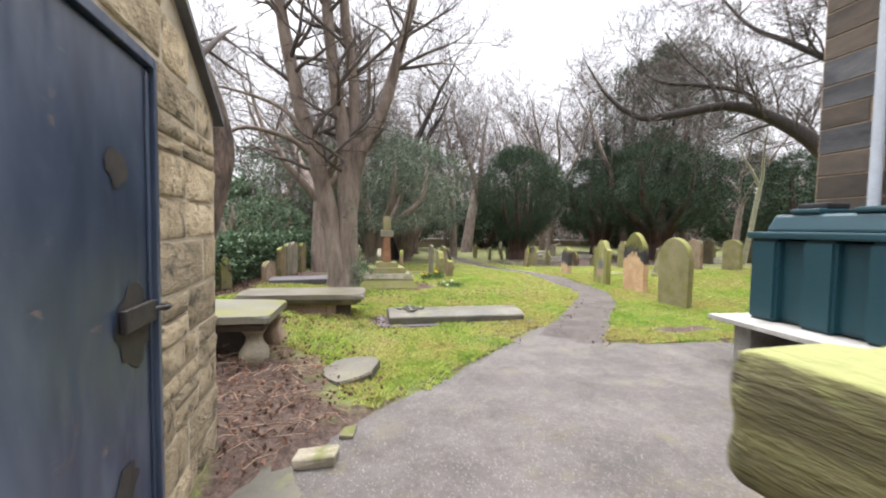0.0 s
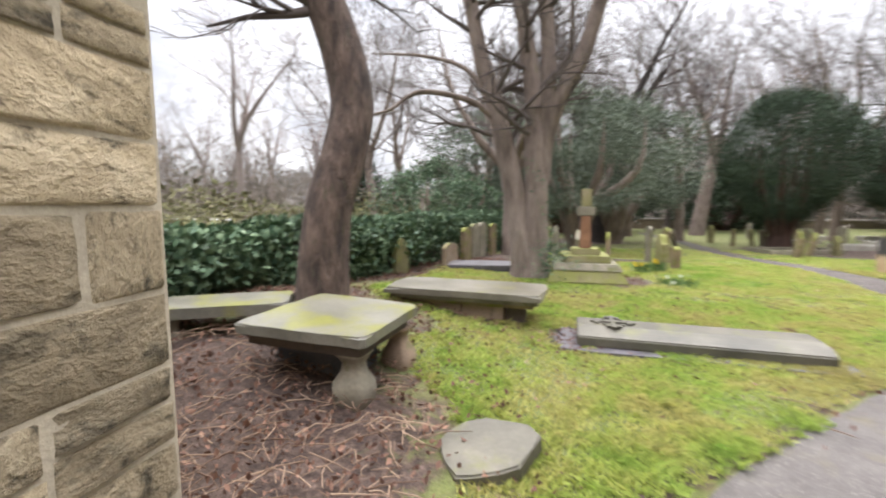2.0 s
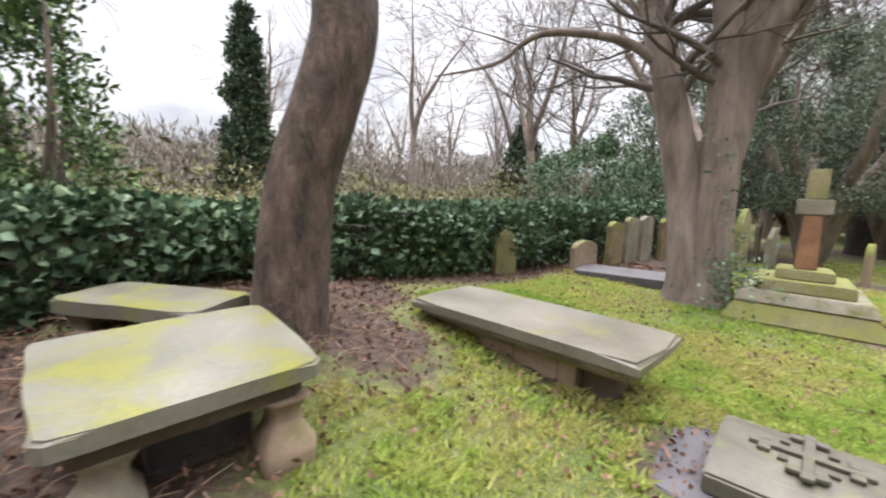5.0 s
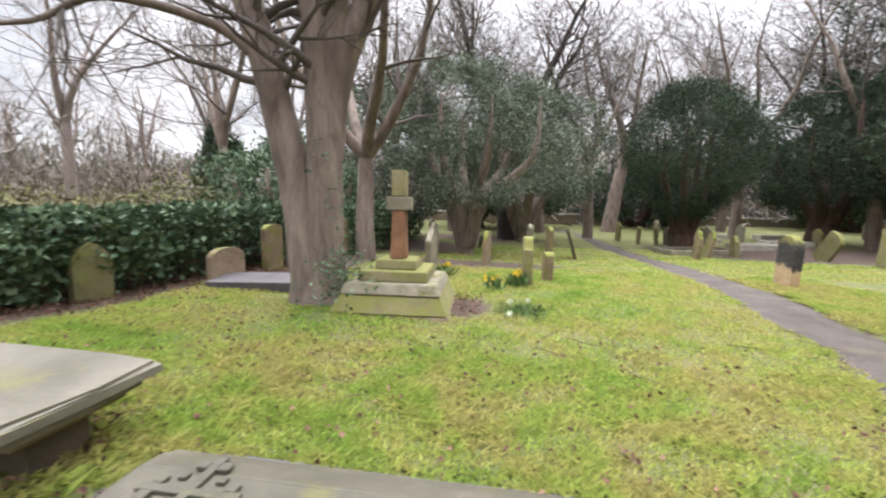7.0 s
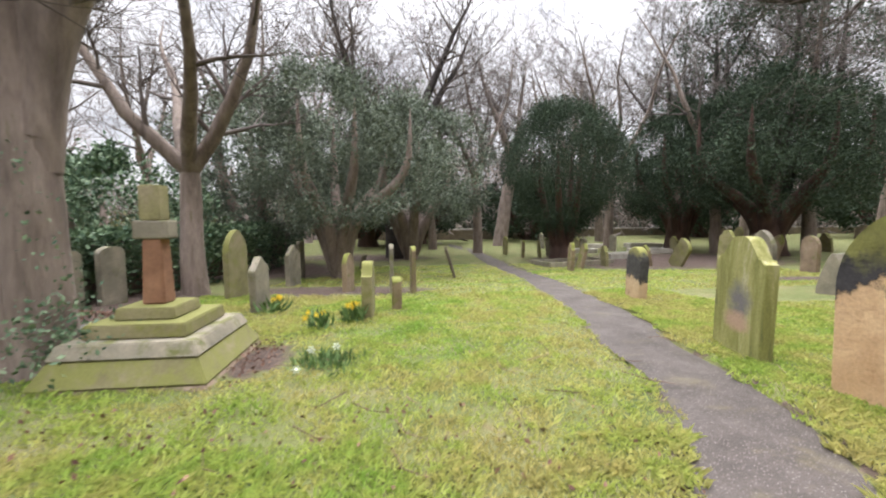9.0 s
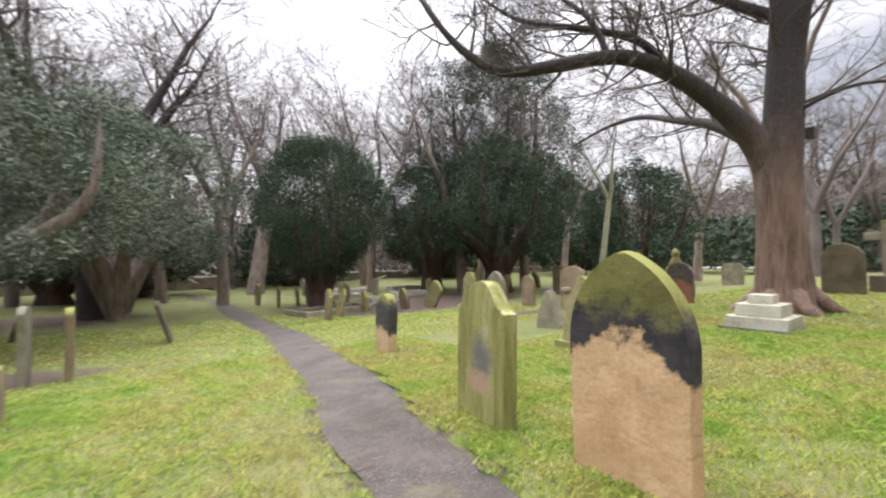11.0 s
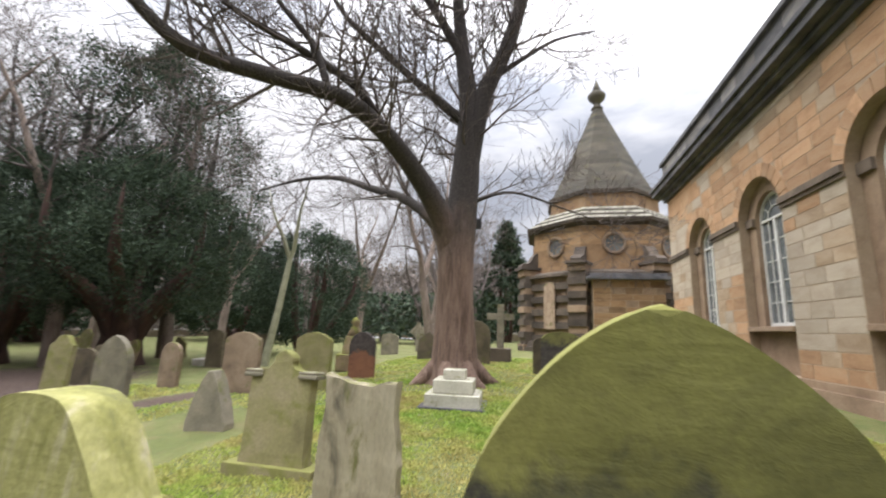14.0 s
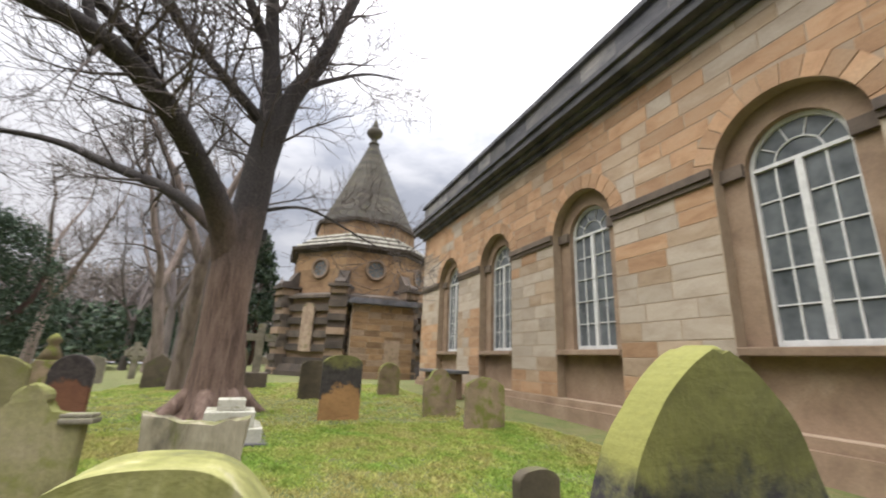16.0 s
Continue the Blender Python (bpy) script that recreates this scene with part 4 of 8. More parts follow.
def build_shed():
    top = lambda y: SHED_H + SHED_PITCH * (min(SHED_N - y, y - SHED_S))
    bm = bmesh.new()
    for outline in ([(DOOR_N, 0), (SHED_N, 0), (SHED_N, SHED_H), (DOOR_N, top(DOOR_N))], [(SHED_S, 0), (DOOR_S, 0), (DOOR_S, top(DOOR_S)), (0.015, top(0.015)), (SHED_S, SHED_H)],
                    [(DOOR_S, DOOR_H), (DOOR_N, DOOR_H), (DOOR_N, top(DOOR_N)), (DOOR_S, top(DOOR_S))]):
        a = [bm.verts.new((SHED_X, y, z)) for y, z in outline]
        b = [bm.verts.new((SHED_X - 0.45, y, z)) for y, z in outline]
        bm.faces.new(a)
        bm.faces.new(b[::-1])
        for k in range(len(a)):
            bm.faces.new((a[k], b[k], b[(k + 1) % len(a)], a[(k + 1) % len(a)]))
    east = tagged(part("wall_east", bm, M_rubble_mortar), "rubble sandstone outbuilding gable with pale mortar", "wall", kind="structure")
    north = tagged(boxed("wall_outbuilding_north", (-4.6, SHED_X - 0.452, SHED_N - 0.45, SHED_N - 0.002, 0, SHED_H), M_rubble_mortar, bevel=0), "rubble sandstone outbuilding end wall", "wall", kind="structure")
    tagged(boxed("wall_outbuilding_west", (-4.6, -4.15, SHED_S, SHED_N - 0.46, 0, SHED_H), M_rubble, bevel=0), "rubble sandstone outbuilding back wall", "wall", kind="structure")
    tagged(boxed("wall_outbuilding_south", (-4.1, SHED_X - 0.46, SHED_S, SHED_S + 0.4, 0, SHED_H), M_rubble, bevel=0), "rubble sandstone outbuilding end wall", "wall", kind="structure")
    bm = bmesh.new()
    xs, rz = (SHED_X + 0.05, -4.7), top(0.015)
    for ya, za, yb, zb in ((SHED_N + 0.07, SHED_H - 0.04, 0.015, rz), (0.015, rz, SHED_S - 0.07, SHED_H - 0.04)):
        v = [bm.verts.new(p) for p in ((xs[0], ya, za + 0.006), (xs[0], yb, zb + 0.006), (xs[1], yb, zb + 0.006), (xs[1], ya, za + 0.006))]
        w = [bm.verts.new(p.co + Vector((0, 0, 0.045))) for p in v]
        bm.faces.new(v[::-1])
        bm.faces.new(w)
        for k in range(4):
            bm.faces.new((v[k], v[(k + 1) % 4], w[(k + 1) % 4], w[k]))
    roof = tagged(part("roof", bm, M_cornice), "dark slate roof of the outbuilding with a slight overhang", "roof", kind="structure")
    rng = random.Random(5)
    forms = [rubble_mesh(k, M_rubble) for k in range(7)]
    z = 0.0
    heights = (0.22, 0.25, 0.20, 0.26, 0.24, 0.27, 0.20, 0.22, 0.17, 0.215, 0.24, 0.22, 0.25, 0.22, 0.24, 0.22, 0.2, 0.2)
    for h in heights:
        spans = ((DOOR_N + 0.01, SHED_N), (SHED_S, DOOR_S)) if z < DOOR_H - 0.02 else ((SHED_S, SHED_N),)
        for lo, hi in spans:
            rise = max(0.0, (z + h - SHED_H) / SHED_PITCH)
            lo, hi = max(lo, SHED_S + rise), min(hi, SHED_N - rise)
            y = hi
            k = 0
            while y > lo + 0.06:
                w = rng.uniform(0.22, 0.56)
                if y - w < lo + 0.14:
                    w = y - lo
                hh = h * rng.uniform(0.93, 0.99)
                if w < 0.40 and rng.random() < 0.3:
                    cut = rng.uniform(0.38, 0.6)
                    lay("stone", rng.choice(forms), east, SHED_X + 0.014, y - w / 2, z + h * cut / 2, w - 0.016, h * cut * 0.92, 0.024, 90)
                    lay("stone", rng.choice(forms), east, SHED_X + 0.014, y - w / 2, z + h * (1 + cut) / 2, w - 0.022, h * (1 - cut) * 0.92, 0.028, 90)
                else:
                    lay("stone", rng.choice(forms), east, SHED_X + 0.014, y - w / 2, z + h / 2, w - rng.uniform(0.012, 0.03), hh, 0.026, 90)
                y -= w
                k += 1
        x = SHED_X
        while x > -4.5 and z + h < SHED_H + 0.02:
            w = rng.uniform(0.25, 0.5)
            lay("stone", rng.choice(forms), north, x - w / 2, SHED_N + 0.014, z + h / 2, w - 0.03, h * 0.92, 0.032, 180)
            x -= w
        z += h
    d = empty("door_1", SHED_X - 0.03, 0, 0)
    tagged(d, "worn navy blue metal door with peeling paint", "door", kind="structure")
    bm = bmesh.new()
    box(bm, -0.03, 0.02, DOOR_S + 0.035, DOOR_N - 0.035, 0.03, DOOR_H - 0.05, 0.006)
    part("door_panel", bm, M_door, d)
    for nm, dims in (("door_frame", (-0.06, 0.045, DOOR_N - 0.032, DOOR_N, 0, DOOR_H)), ("door_frame", (-0.06, 0.045, DOOR_S, DOOR_S + 0.032, 0, DOOR_H)),
                     ("door_frame", (-0.06, 0.045, DOOR_S + 0.034, DOOR_N - 0.034, DOOR_H - 0.045, DOOR_H))):
        boxed(nm, dims, M_door, d, 0.004)
    boxed("edge_strip", (0.021, 0.028, DOOR_N - 0.075, DOOR_N - 0.045, 0.05, DOOR_H - 0.07), M_door, d, 0.002)
    for cy, cz, ry, rz_, sd in ((1.83, 1.13, 0.17, 0.16, 2), (1.74, 0.50, 0.09, 0.08, 5), (1.73, 1.72, 0.08, 0.07, 9), (1.30, 0.14, 0.22, 0.06, 12)):
        bm = bmesh.new()
        ring = []
        for i in range(26):
            a = i * 2 * math.pi / 26
            k = 1 + 0.55 * noise.noise(Vector((math.cos(a) * 1.7 + sd, math.sin(a) * 1.7, sd)))
            ring.append(bm.verts.new((0.0235, cy + ry * k * math.cos(a), cz + rz_ * k * math.sin(a))))
        bm.faces.new(ring)
        part("rust_patch", bm, M_steel, d, "patch of bare rusted metal")
    hasp = boxed("hasp", (0.028, 0.052, 1.70, 1.97, 1.105, 1.195), M_steel, d, 0.006, "heavy steel hasp")
    t = Tubes()
    t.add([(0.045, 1.96, 1.155), (0.085, 1.985, 1.155), (0.085, 2.02, 1.155), (0.03, 2.025, 1.155)], [0.012] * 4, 8)
    t.ob("staple", M_steel, hasp)
    turn = Matrix.Translation((-0.93, 2.05, 0)) @ Matrix.Rotation(radians(5), 4, 'Z') @ Matrix.Translation((0.95, -2.05, 0))
    for o in [q for q in scene.objects if q.parent is None and (q.name.startswith("wall_outbuilding") or q.name in ("wall_east", "roof", "door_1"))]:
        o.matrix_basis = turn @ o.matrix_basis


build_shed()


# ---- gate wall with mossy coping at the entrance ----
def build_gate_wall():
    w = boxed("gate_wall", (0.86, 1.42, -4.0, 0.58, 0, 1.065), M_mossy, None, 0.02)
    tagged(w, "low stone wall end beside the entrance", "wall", kind="structure")
    bm = bmesh.new()
    box(bm, -0.36, 0.42, -0.62, 0.62, 0.0, 0.245, 0.05)
    bmesh.ops.subdivide_edges(bm, edges=bm.edges, cuts=4, use_grid_fill=True)
    rough_up(bm, 0.035, 3.0, 3.0, False)
    rough_up(bm, 0.012, 11.0, 5.0, False)
    c = part("coping_stone", bm, M_moss_cap, None, "", True)
    c.matrix_basis = pose(1.05, 0.08, 1.07, 0, 0, 2)
    tagged(c, "thick rounded coping stone covered in bright moss", "coping stone")
    bm = bmesh.new()
    box(bm, -0.36, 0.42, -1.6, 1.6, 0.0, 0.24, 0.05)
    bmesh.ops.subdivide_edges(bm, edges=bm.edges, cuts=4, use_grid_fill=True)
    rough_up(bm, 0.03, 3.0, 8.0, False)
    c = part("coping_stone", bm, M_moss_cap, None, "", True)
    c.matrix_basis = pose(1.08, -2.2, 1.07, 0, 0, 0)
    tagged(c, "thick rounded coping stone covered in bright moss", "coping stone")


M_moss_cap = surf("moss_covered_coping", [(0.25, (0.075, 0.065, 0.04)), (0.55, (0.17, 0.16, 0.07)), (0.8, (0.30, 0.27, 0.15))], 4.5, 30, 0.95, 0.8, 0.05,
                  moss=(0.27, 0.28, 0.105), moss_at=0.62, moss_up=0.35, stretch=(1, 0.6, 2.2), dist=0.03)
build_gate_wall()


# ---- church ----
WALL_Y = 3.55
CHURCH_W, CHURCH_E = 7.0, 25.4
WIN_X = (8.92, 13.52, 17.93, 22.06)
R_OUT, R_IN, Z_SPRING, Z_SILL = 1.10, 0.72, 4.68, 1.78
Z_TOP, Z_PLINTH = 7.42, 0.62


def arch_wall(bm, x0, x1, z0, z1, y0, y1, openings):
    """A wall from y0 (back) to y1 (front) with round-headed openings (centre, half width, foot, springing)."""
    cuts = 18

    def quad(pts):
        f = [bm.verts.new(p) for p in pts]
        bm.faces.new(f)

    def sheet(xa, xb, za, zb):
        for y in (y0, y1):
            quad(((xa, y, za), (xb, y, za), (xb, y, zb), (xa, y, zb)))

    x = x0
    for cx, r, foot, spring in openings:
        sheet(x, cx - r, z0, z1)
        if foot > z0:
            sheet(cx - r, cx + r, z0, foot)
            quad(((cx - r, y0, foot), (cx + r, y0, foot), (cx + r, y1, foot), (cx - r, y1, foot)))
        for sgn in (-1, 1):
            quad(((cx + sgn * r, y0, foot), (cx + sgn * r, y1, foot), (cx + sgn * r, y1, spring), (cx + sgn * r, y0, spring)))
        arc = [(cx - r * math.cos(math.pi * i / cuts), spring + r * math.sin(math.pi * i / cuts)) for i in range(cuts + 1)]
        for (xa, za), (xb, zb) in zip(arc, arc[1:]):
            for y in (y0, y1):
                quad(((xa, y, za), (xb, y, zb), (xb, y, z1), (xa, y, z1)))
            quad(((xa, y0, za), (xb, y0, zb), (xb, y1, zb), (xa, y1, za)))
        x = cx + r
    sheet(x, x1, z0, z1)
    for z in (z0, z1):
        quad(((x0, y0, z), (x1, y0, z), (x1, y1, z), (x0, y1, z)))
    for xx in (x0, x1):
        quad(((xx, y0, z0), (xx, y1, z0), (xx, y1, z1), (xx, y0, z1)))
    bmesh.ops.remove_doubles(bm, verts=bm.verts, dist=0.0005)


def build_window(i, cx):
    w = empty("window_%d" % i, cx, WALL_Y - 0.42, 0)
    tagged(w, "tall round-headed church window with white glazing bars", "window", kind="structure")
    g = boxed
    n = 20
    # panes: lower lights and fanlight
    xs = [-0.66, -0.345, 0.0, 0.345, 0.66]
    zs = [Z_SILL + 0.10, 2.42, 2.98, 3.54, 4.10, Z_SPRING]
    for a, b in zip(xs, xs[1:]):
        for c, e in zip(zs, zs[1:]):
            g("pane", (a, b, -0.006, 0.0, c, e), M_glass, w, 0)
    bm = bmesh.new()
    fan = [(-0.66, Z_SPRING)] + [(-0.66 * math.cos(math.pi * k / n), Z_SPRING + 0.66 * math.sin(math.pi * k / n)) for k in range(1, n)] + [(0.66, Z_SPRING)]
    prism(bm, fan, -0.006, 0.0)
    part("fanlight_pane", bm, M_glass, w)
    # frame
    for s in (-1, 1):
        g("window_frame", (min(s * 0.655, s * 0.715), max(s * 0.655, s * 0.715), -0.03, 0.05, Z_SILL + 0.02, Z_SPRING), M_winframe, w, 0.006)
    bm = bmesh.new()
    ring = [(-0.715 * math.cos(math.pi * k / n), Z_SPRING + 0.715 * math.sin(math.pi * k / n)) for k in range(n + 1)]
    inn = [(-0.645 * math.cos(math.pi * k / n), Z_SPRING + 0.645 * math.sin(math.pi * k / n)) for k in range(n + 1)]
    prism(bm, ring + inn[::-1], -0.03, 0.05)
    part("arch_frame", bm, M_winframe, w)
    g("bottom_rail", (-0.655, 0.655, -0.02, 0.05, Z_SILL + 0.02, Z_SILL + 0.11), M_winframe, w, 0.006)
    g("transom", (-0.655, 0.655, -0.02, 0.055, Z_SPRING - 0.03, Z_SPRING + 0.035), M_winframe, w, 0.006)
    g("mullion", (-0.055, 0.055, -0.02, 0.06, Z_SILL + 0.11, Z_SPRING - 0.03), M_winframe, w, 0.008)
    for x in (-0.345, 0.345):
        g("glazing_bar", (x - 0.014, x + 0.014, 0.002, 0.03, Z_SILL + 0.11, Z_SPRING - 0.03), M_winframe, w, 0.003)
    for z in zs[1:-1]:
        for a, b in ((-0.655, -0.055), (0.055, 0.655)):
            g("glazing_bar", (a, b, 0.004, 0.026, z - 0.012, z + 0.012), M_winframe, w, 0.003)
    t = Tubes()
    t.add([(-0.34 * math.cos(math.pi * k / 12), 0.015, Z_SPRING + 0.34 * math.sin(math.pi * k / 12)) for k in range(13)], [0.015] * 13, 5)
    for a in (36, 72, 108, 144):
        c, s = math.cos(radians(a)), math.sin(radians(a))
        t.add([(0.34 * c, 0.015, Z_SPRING + 0.34 * s), (0.65 * c, 0.015, Z_SPRING + 0.65 * s)], [0.012] * 2, 5)
    t.ob("fan_bars", M_winframe, w)
    g("window_sill", (-R_OUT + 0.02, R_OUT - 0.02, 0.05, 0.47, Z_SILL - 0.13, Z_SILL), M_dress, w, 0.02, "weathered stone sill")


def build_church():
    bm = bmesh.new()
    arch_wall(bm, CHURCH_W, CHURCH_E, 0, Z_TOP, WALL_Y - 0.25, WALL_Y, [(c, R_OUT, Z_PLINTH, Z_SPRING) for c in WIN_X])
    wall = tagged(part("wall_north", bm, M_mortar), "coursed golden sandstone church wall with blocked joints", "wall", kind="structure")
    bm = bmesh.new()
    arch_wall(bm, CHURCH_W, CHURCH_E, 0, Z_TOP, WALL_Y - 0.75, WALL_Y - 0.255, [(c, R_IN, Z_SILL, Z_SPRING) for c in WIN_X])
    tagged(part("wall_north_inner", bm, M_dress), "recessed sandstone wall round the church windows", "wall", kind="structure")
    for i, c in enumerate(WIN_X):
        build_window(i + 1, c)
    tagged(boxed("wall_church_back", (CHURCH_W, CHURCH_E, -9.0, -8.5, 0, Z_TOP), M_mortar, bevel=0), "far church wall", "wall", kind="structure")
    tagged(boxed("wall_church_east", (CHURCH_E - 0.6, CHURCH_E - 0.002, -8.49, WALL_Y - 0.76, 0, Z_TOP), M_mortar, bevel=0), "church end wall", "wall", kind="structure")
    tagged(boxed("wall_church_west", (CHURCH_W + 0.002, CHURCH_W + 0.6, -8.49, WALL_Y - 0.76, 0, Z_TOP), M_mortar, bevel=0), "church end wall", "wall", kind="structure")
    tagged(boxed("church_floor", (CHURCH_W + 0.6, CHURCH_E - 0.6, -8.4, WALL_Y - 0.8, 0.1, 0.2), M_darkstone, bevel=0), "dark stone church floor", "floor", kind="structure")
    # plinth
    bm = bmesh.new()
    box(bm, CHURCH_W, CHURCH_E + 0.10, WALL_Y + 0.002, WALL_Y + 0.16, 0, 0.46)
    box(bm, CHURCH_W, CHURCH_E + 0.05, WALL_Y + 0.002, WALL_Y + 0.09, 0.462, Z_PLINTH)
    tagged(part("plinth", bm, M_dress), "worn projecting stone plinth along the church wall", "plinth", kind="structure")
    # impost course between the window recesses
    xs = [CHURCH_W] + [v for c in WIN_X for v in (c - R_OUT, c + R_OUT)] + [CHURCH_E + 0.08]
    for a, b in zip(xs[::2], xs[1::2]):
        bm = bmesh.new()
        box(bm, a, b, WALL_Y + 0.001, WALL_Y + 0.10, 4.70, 4.86, 0.012)
        box(bm, a, b, WALL_Y + 0.001, WALL_Y + 0.055, 4.60, 4.698, 0.008)
        tagged(part("trim_impost", bm, M_impost), "dark moulded stone string course", "string course", kind="structure")
    for c in WIN_X:
        for s in (-1, 1):
            a, b = sorted((c + s * R_IN, c + s * (R_OUT + 0.06)))
            bm = bmesh.new()
            box(bm, a, b, WALL_Y - 0.254, WALL_Y - 0.17, 4.60, 4.84, 0.01)
            tagged(part("trim_impost_return", bm, M_impost), "dark moulded stone impost beside a window", "impost", kind="structure")
    # cornice and parapet
    bm = bmesh.new()
    for k, (z0, z1, out) in enumerate(((7.425, 7.60, 0.14), (7.602, 7.74, 0.30), (7.742, 7.98, 0.52), (7.982, 8.12, 0.60))):
        box(bm, CHURCH_W - 0.3, CHURCH_E + out, WALL_Y - 0.7, WALL_Y + out, z0, z1, 0.02)
    tagged(part("cornice", bm, M_cornice), "soot-blackened projecting stone cornice", "cornice", kind="structure")
    par = tagged(boxed("parapet", (CHURCH_W - 0.3, CHURCH_E + 0.1, WALL_Y - 0.6, WALL_Y + 0.10, 8.122, 9.15), M_parapet, bevel=0), "soot-stained parapet of large stone blocks", "parapet", kind="structure")
    tagged(boxed("parapet_coping", (CHURCH_W - 0.3, CHURCH_E + 0.2, WALL_Y - 0.65, WALL_Y + 0.22, 9.152, 9.32), M_cornice, bevel=0.03), "dark parapet coping", "coping", kind="structure")
    tagged(boxed("ceiling", (CHURCH_W + 0.6, CHURCH_E - 0.6, -8.5, WALL_Y - 0.8, 7.2, 7.4), M_mortar, bevel=0), "flat roof deck over the church", "ceiling", kind="structure")
    return wall, par


CHURCH_WALL, PARAPET = build_church()


def west_block():
    """The darker block at the church's west end, beside the oil tank."""
    b = boxed("wall_west_block", (5.55, 6.69, -8.5, 4.42, 0, 8.4), M_mortar, None, 0)
    tagged(b, "blackened sandstone west end of the church", "wall", kind="structure")
    t = Tubes()
    t.add([(5.44, 3.72, 1.6), (5.44, 3.72, 8.2)], [0.055] * 2, 10)
    tagged(t.ob("drainpipe", M_pipe), "pale grey downpipe fixed to the church wall", "drainpipe")
    return b


WEST = west_block()


# ---- octagonal mausoleum ----
MX, MY = 34.0, 5.15


def octagon(a, turn=0.0):
    """Corners of an octagon with the given distance from its middle to a side."""
    r = a / math.cos(math.pi / 8)
    return [(r * math.cos(math.pi / 8 + k * math.pi / 4), r * math.sin(math.pi / 8 + k * math.pi / 4)) for k in range(8)]


def octa(bm, a0, z0, a1, z1):
    lo = [bm.verts.new((x, y, z0)) for x, y in octagon(a0)]
    hi = [bm.verts.new((x, y, z1)) for x, y in octagon(a1)]
    bm.faces.new(lo[::-1])
    bm.faces.new(hi)
    for i in range(8):
        bm.faces.new((lo[i], lo[(i + 1) % 8], hi[(i + 1) % 8], hi[i]))


def build_mausoleum():
    m = empty("mausoleum", MX, MY, 0)
    tagged(m, "octagonal sandstone mausoleum with a steep stone spire roof and urn", "mausoleum")
    rng = random.Random(11)

    def tier(name, steps, mat, label=""):
        bm = bmesh.new()
        for a0, z0, a1, z1 in steps:
            octa(bm, a0, z0, a1, z1)
        return part(name, bm, mat, m, label)

    tier("base", [(5.35, -0.3, 5.35, 0.55), (5.2, 0.552, 5.1, 0.9)], M_darkstone)
    z = 0.9
    k = 0
    while z < 4.6:
        h = 0.37
        tier("course", [(4.72 if k % 2 else 4.92, z, 4.72 if k % 2 else 4.92, z + h - 0.004)], M_dress if k % 2 else M_darkstone)
        z += h
        k += 1
    tier("string_course", [(5.05, z, 5.05, z + 0.16), (4.85, z + 0.162, 4.6, z + 0.35)], M_darkstone)
    z += 0.35
    z_drum = z
    while z < 7.35:
        tier("course", [(4.35, z, 4.35, z + 0.36)], M_tawny)
        z += 0.364
        k += 1
    tier("drum_cornice", [(4.42, z, 4.55, z + 0.16), (4.75, z + 0.162, 4.8, z + 0.36)], M_darkstone)
    z += 0.36
    a = 4.55
    for s in range(5):
        tier("roof_step", [(a, z, a - 0.05, z + 0.20)], M_white if s % 2 == 0 else M_roofstone)
        z += 0.202
        a -= 0.27
    tier("attic", [(3.25, z, 3.2, z + 0.9)], M_tawny)
    z += 0.902
    tier("attic_cornice", [(3.35, z, 3.4, z + 0.22)], M_darkstone)
    z += 0.222
    z0, a0, z1 = z, 3.2, 16.9
    n = 20
    for s in range(n):
        t0, t1 = s / n, (s + 1) / n
        ra = a0 + (0.28 - a0) * (t0 ** 0.93)
        rb = a0 + (0.28 - a0) * (t1 ** 0.93)
        tier("roof_course", [(ra, z0 + (z1 - z0) * t0, rb + 0.05, z0 + (z1 - z0) * t1)], M_roofstone)
    bm = bmesh.new()
    lathe(bm, [(0.34, 16.9), (0.42, 17.0), (0.30, 17.15), (0.22, 17.35), (0.30, 17.5), (0.55, 17.75), (0.62, 18.0), (0.50, 18.2), (0.24, 18.35), (0.30, 18.45), (0.20, 18.7), (0.06, 19.2)], 14)
    part("urn", bm, M_roofstone, m, "carved stone urn finial", True)
    for k in range(8):
        ang = k * 45.0
        R = Matrix.Rotation(radians(ang), 4, 'Z')
        # round window on each drum face
        bm = bmesh.new()
        n = 20
        outer = [(0.66 * math.cos(2 * math.pi * i / n), 0.66 * math.sin(2 * math.pi * i / n)) for i in range(n)]
        inner = [(0.47 * math.cos(2 * math.pi * i / n), 0.47 * math.sin(2 * math.pi * i / n)) for i in range(n)]
        va = [bm.verts.new((x, 0, y)) for x, y in outer]
        vb = [bm.verts.new((x * 0.98, 0.09, y * 0.98)) for x, y in outer]
        vc = [bm.verts.new((x, 0.09, y)) for x, y in inner]
        vd = [bm.verts.new((x, -0.02, y)) for x, y in inner]
        for i in range(n):
            j = (i + 1) % n
            for p, q in ((va, vb), (vb, vc), (vc, vd)):
                bm.faces.new((p[i], p[j], q[j], q[i]))
        o = part("round_window", bm, M_dress, m, "round window with a moulded stone surround", True)
        o.matrix_basis = R @ pose(0, 4.352, 6.45)
        bm = bmesh.new()
        bm.faces.new([bm.verts.new((x, 0.012, y)) for x, y in inner])
        part("pane", bm, M_glass, o)
        t = Tubes()
        for i in range(8):
            c, s = math.cos(i * math.pi / 4), math.sin(i * math.pi / 4)
            t.add([(0.12 * c, 0.03, 0.12 * s), (0.47 * c, 0.03, 0.47 * s)], [0.025] * 2, 5)
        t.ob("spokes", M_dress, o)
        # blind niche below
        bm = bmesh.new()
        arc = [(-0.42, 1.6), (0.42, 1.6)] + [(0.42 * math.cos(math.pi * i / 10), 3.9 + 0.42 * math.sin(math.pi * i / 10)) for i in range(11)]
        prism(bm, arc, 0.0, 0.07)
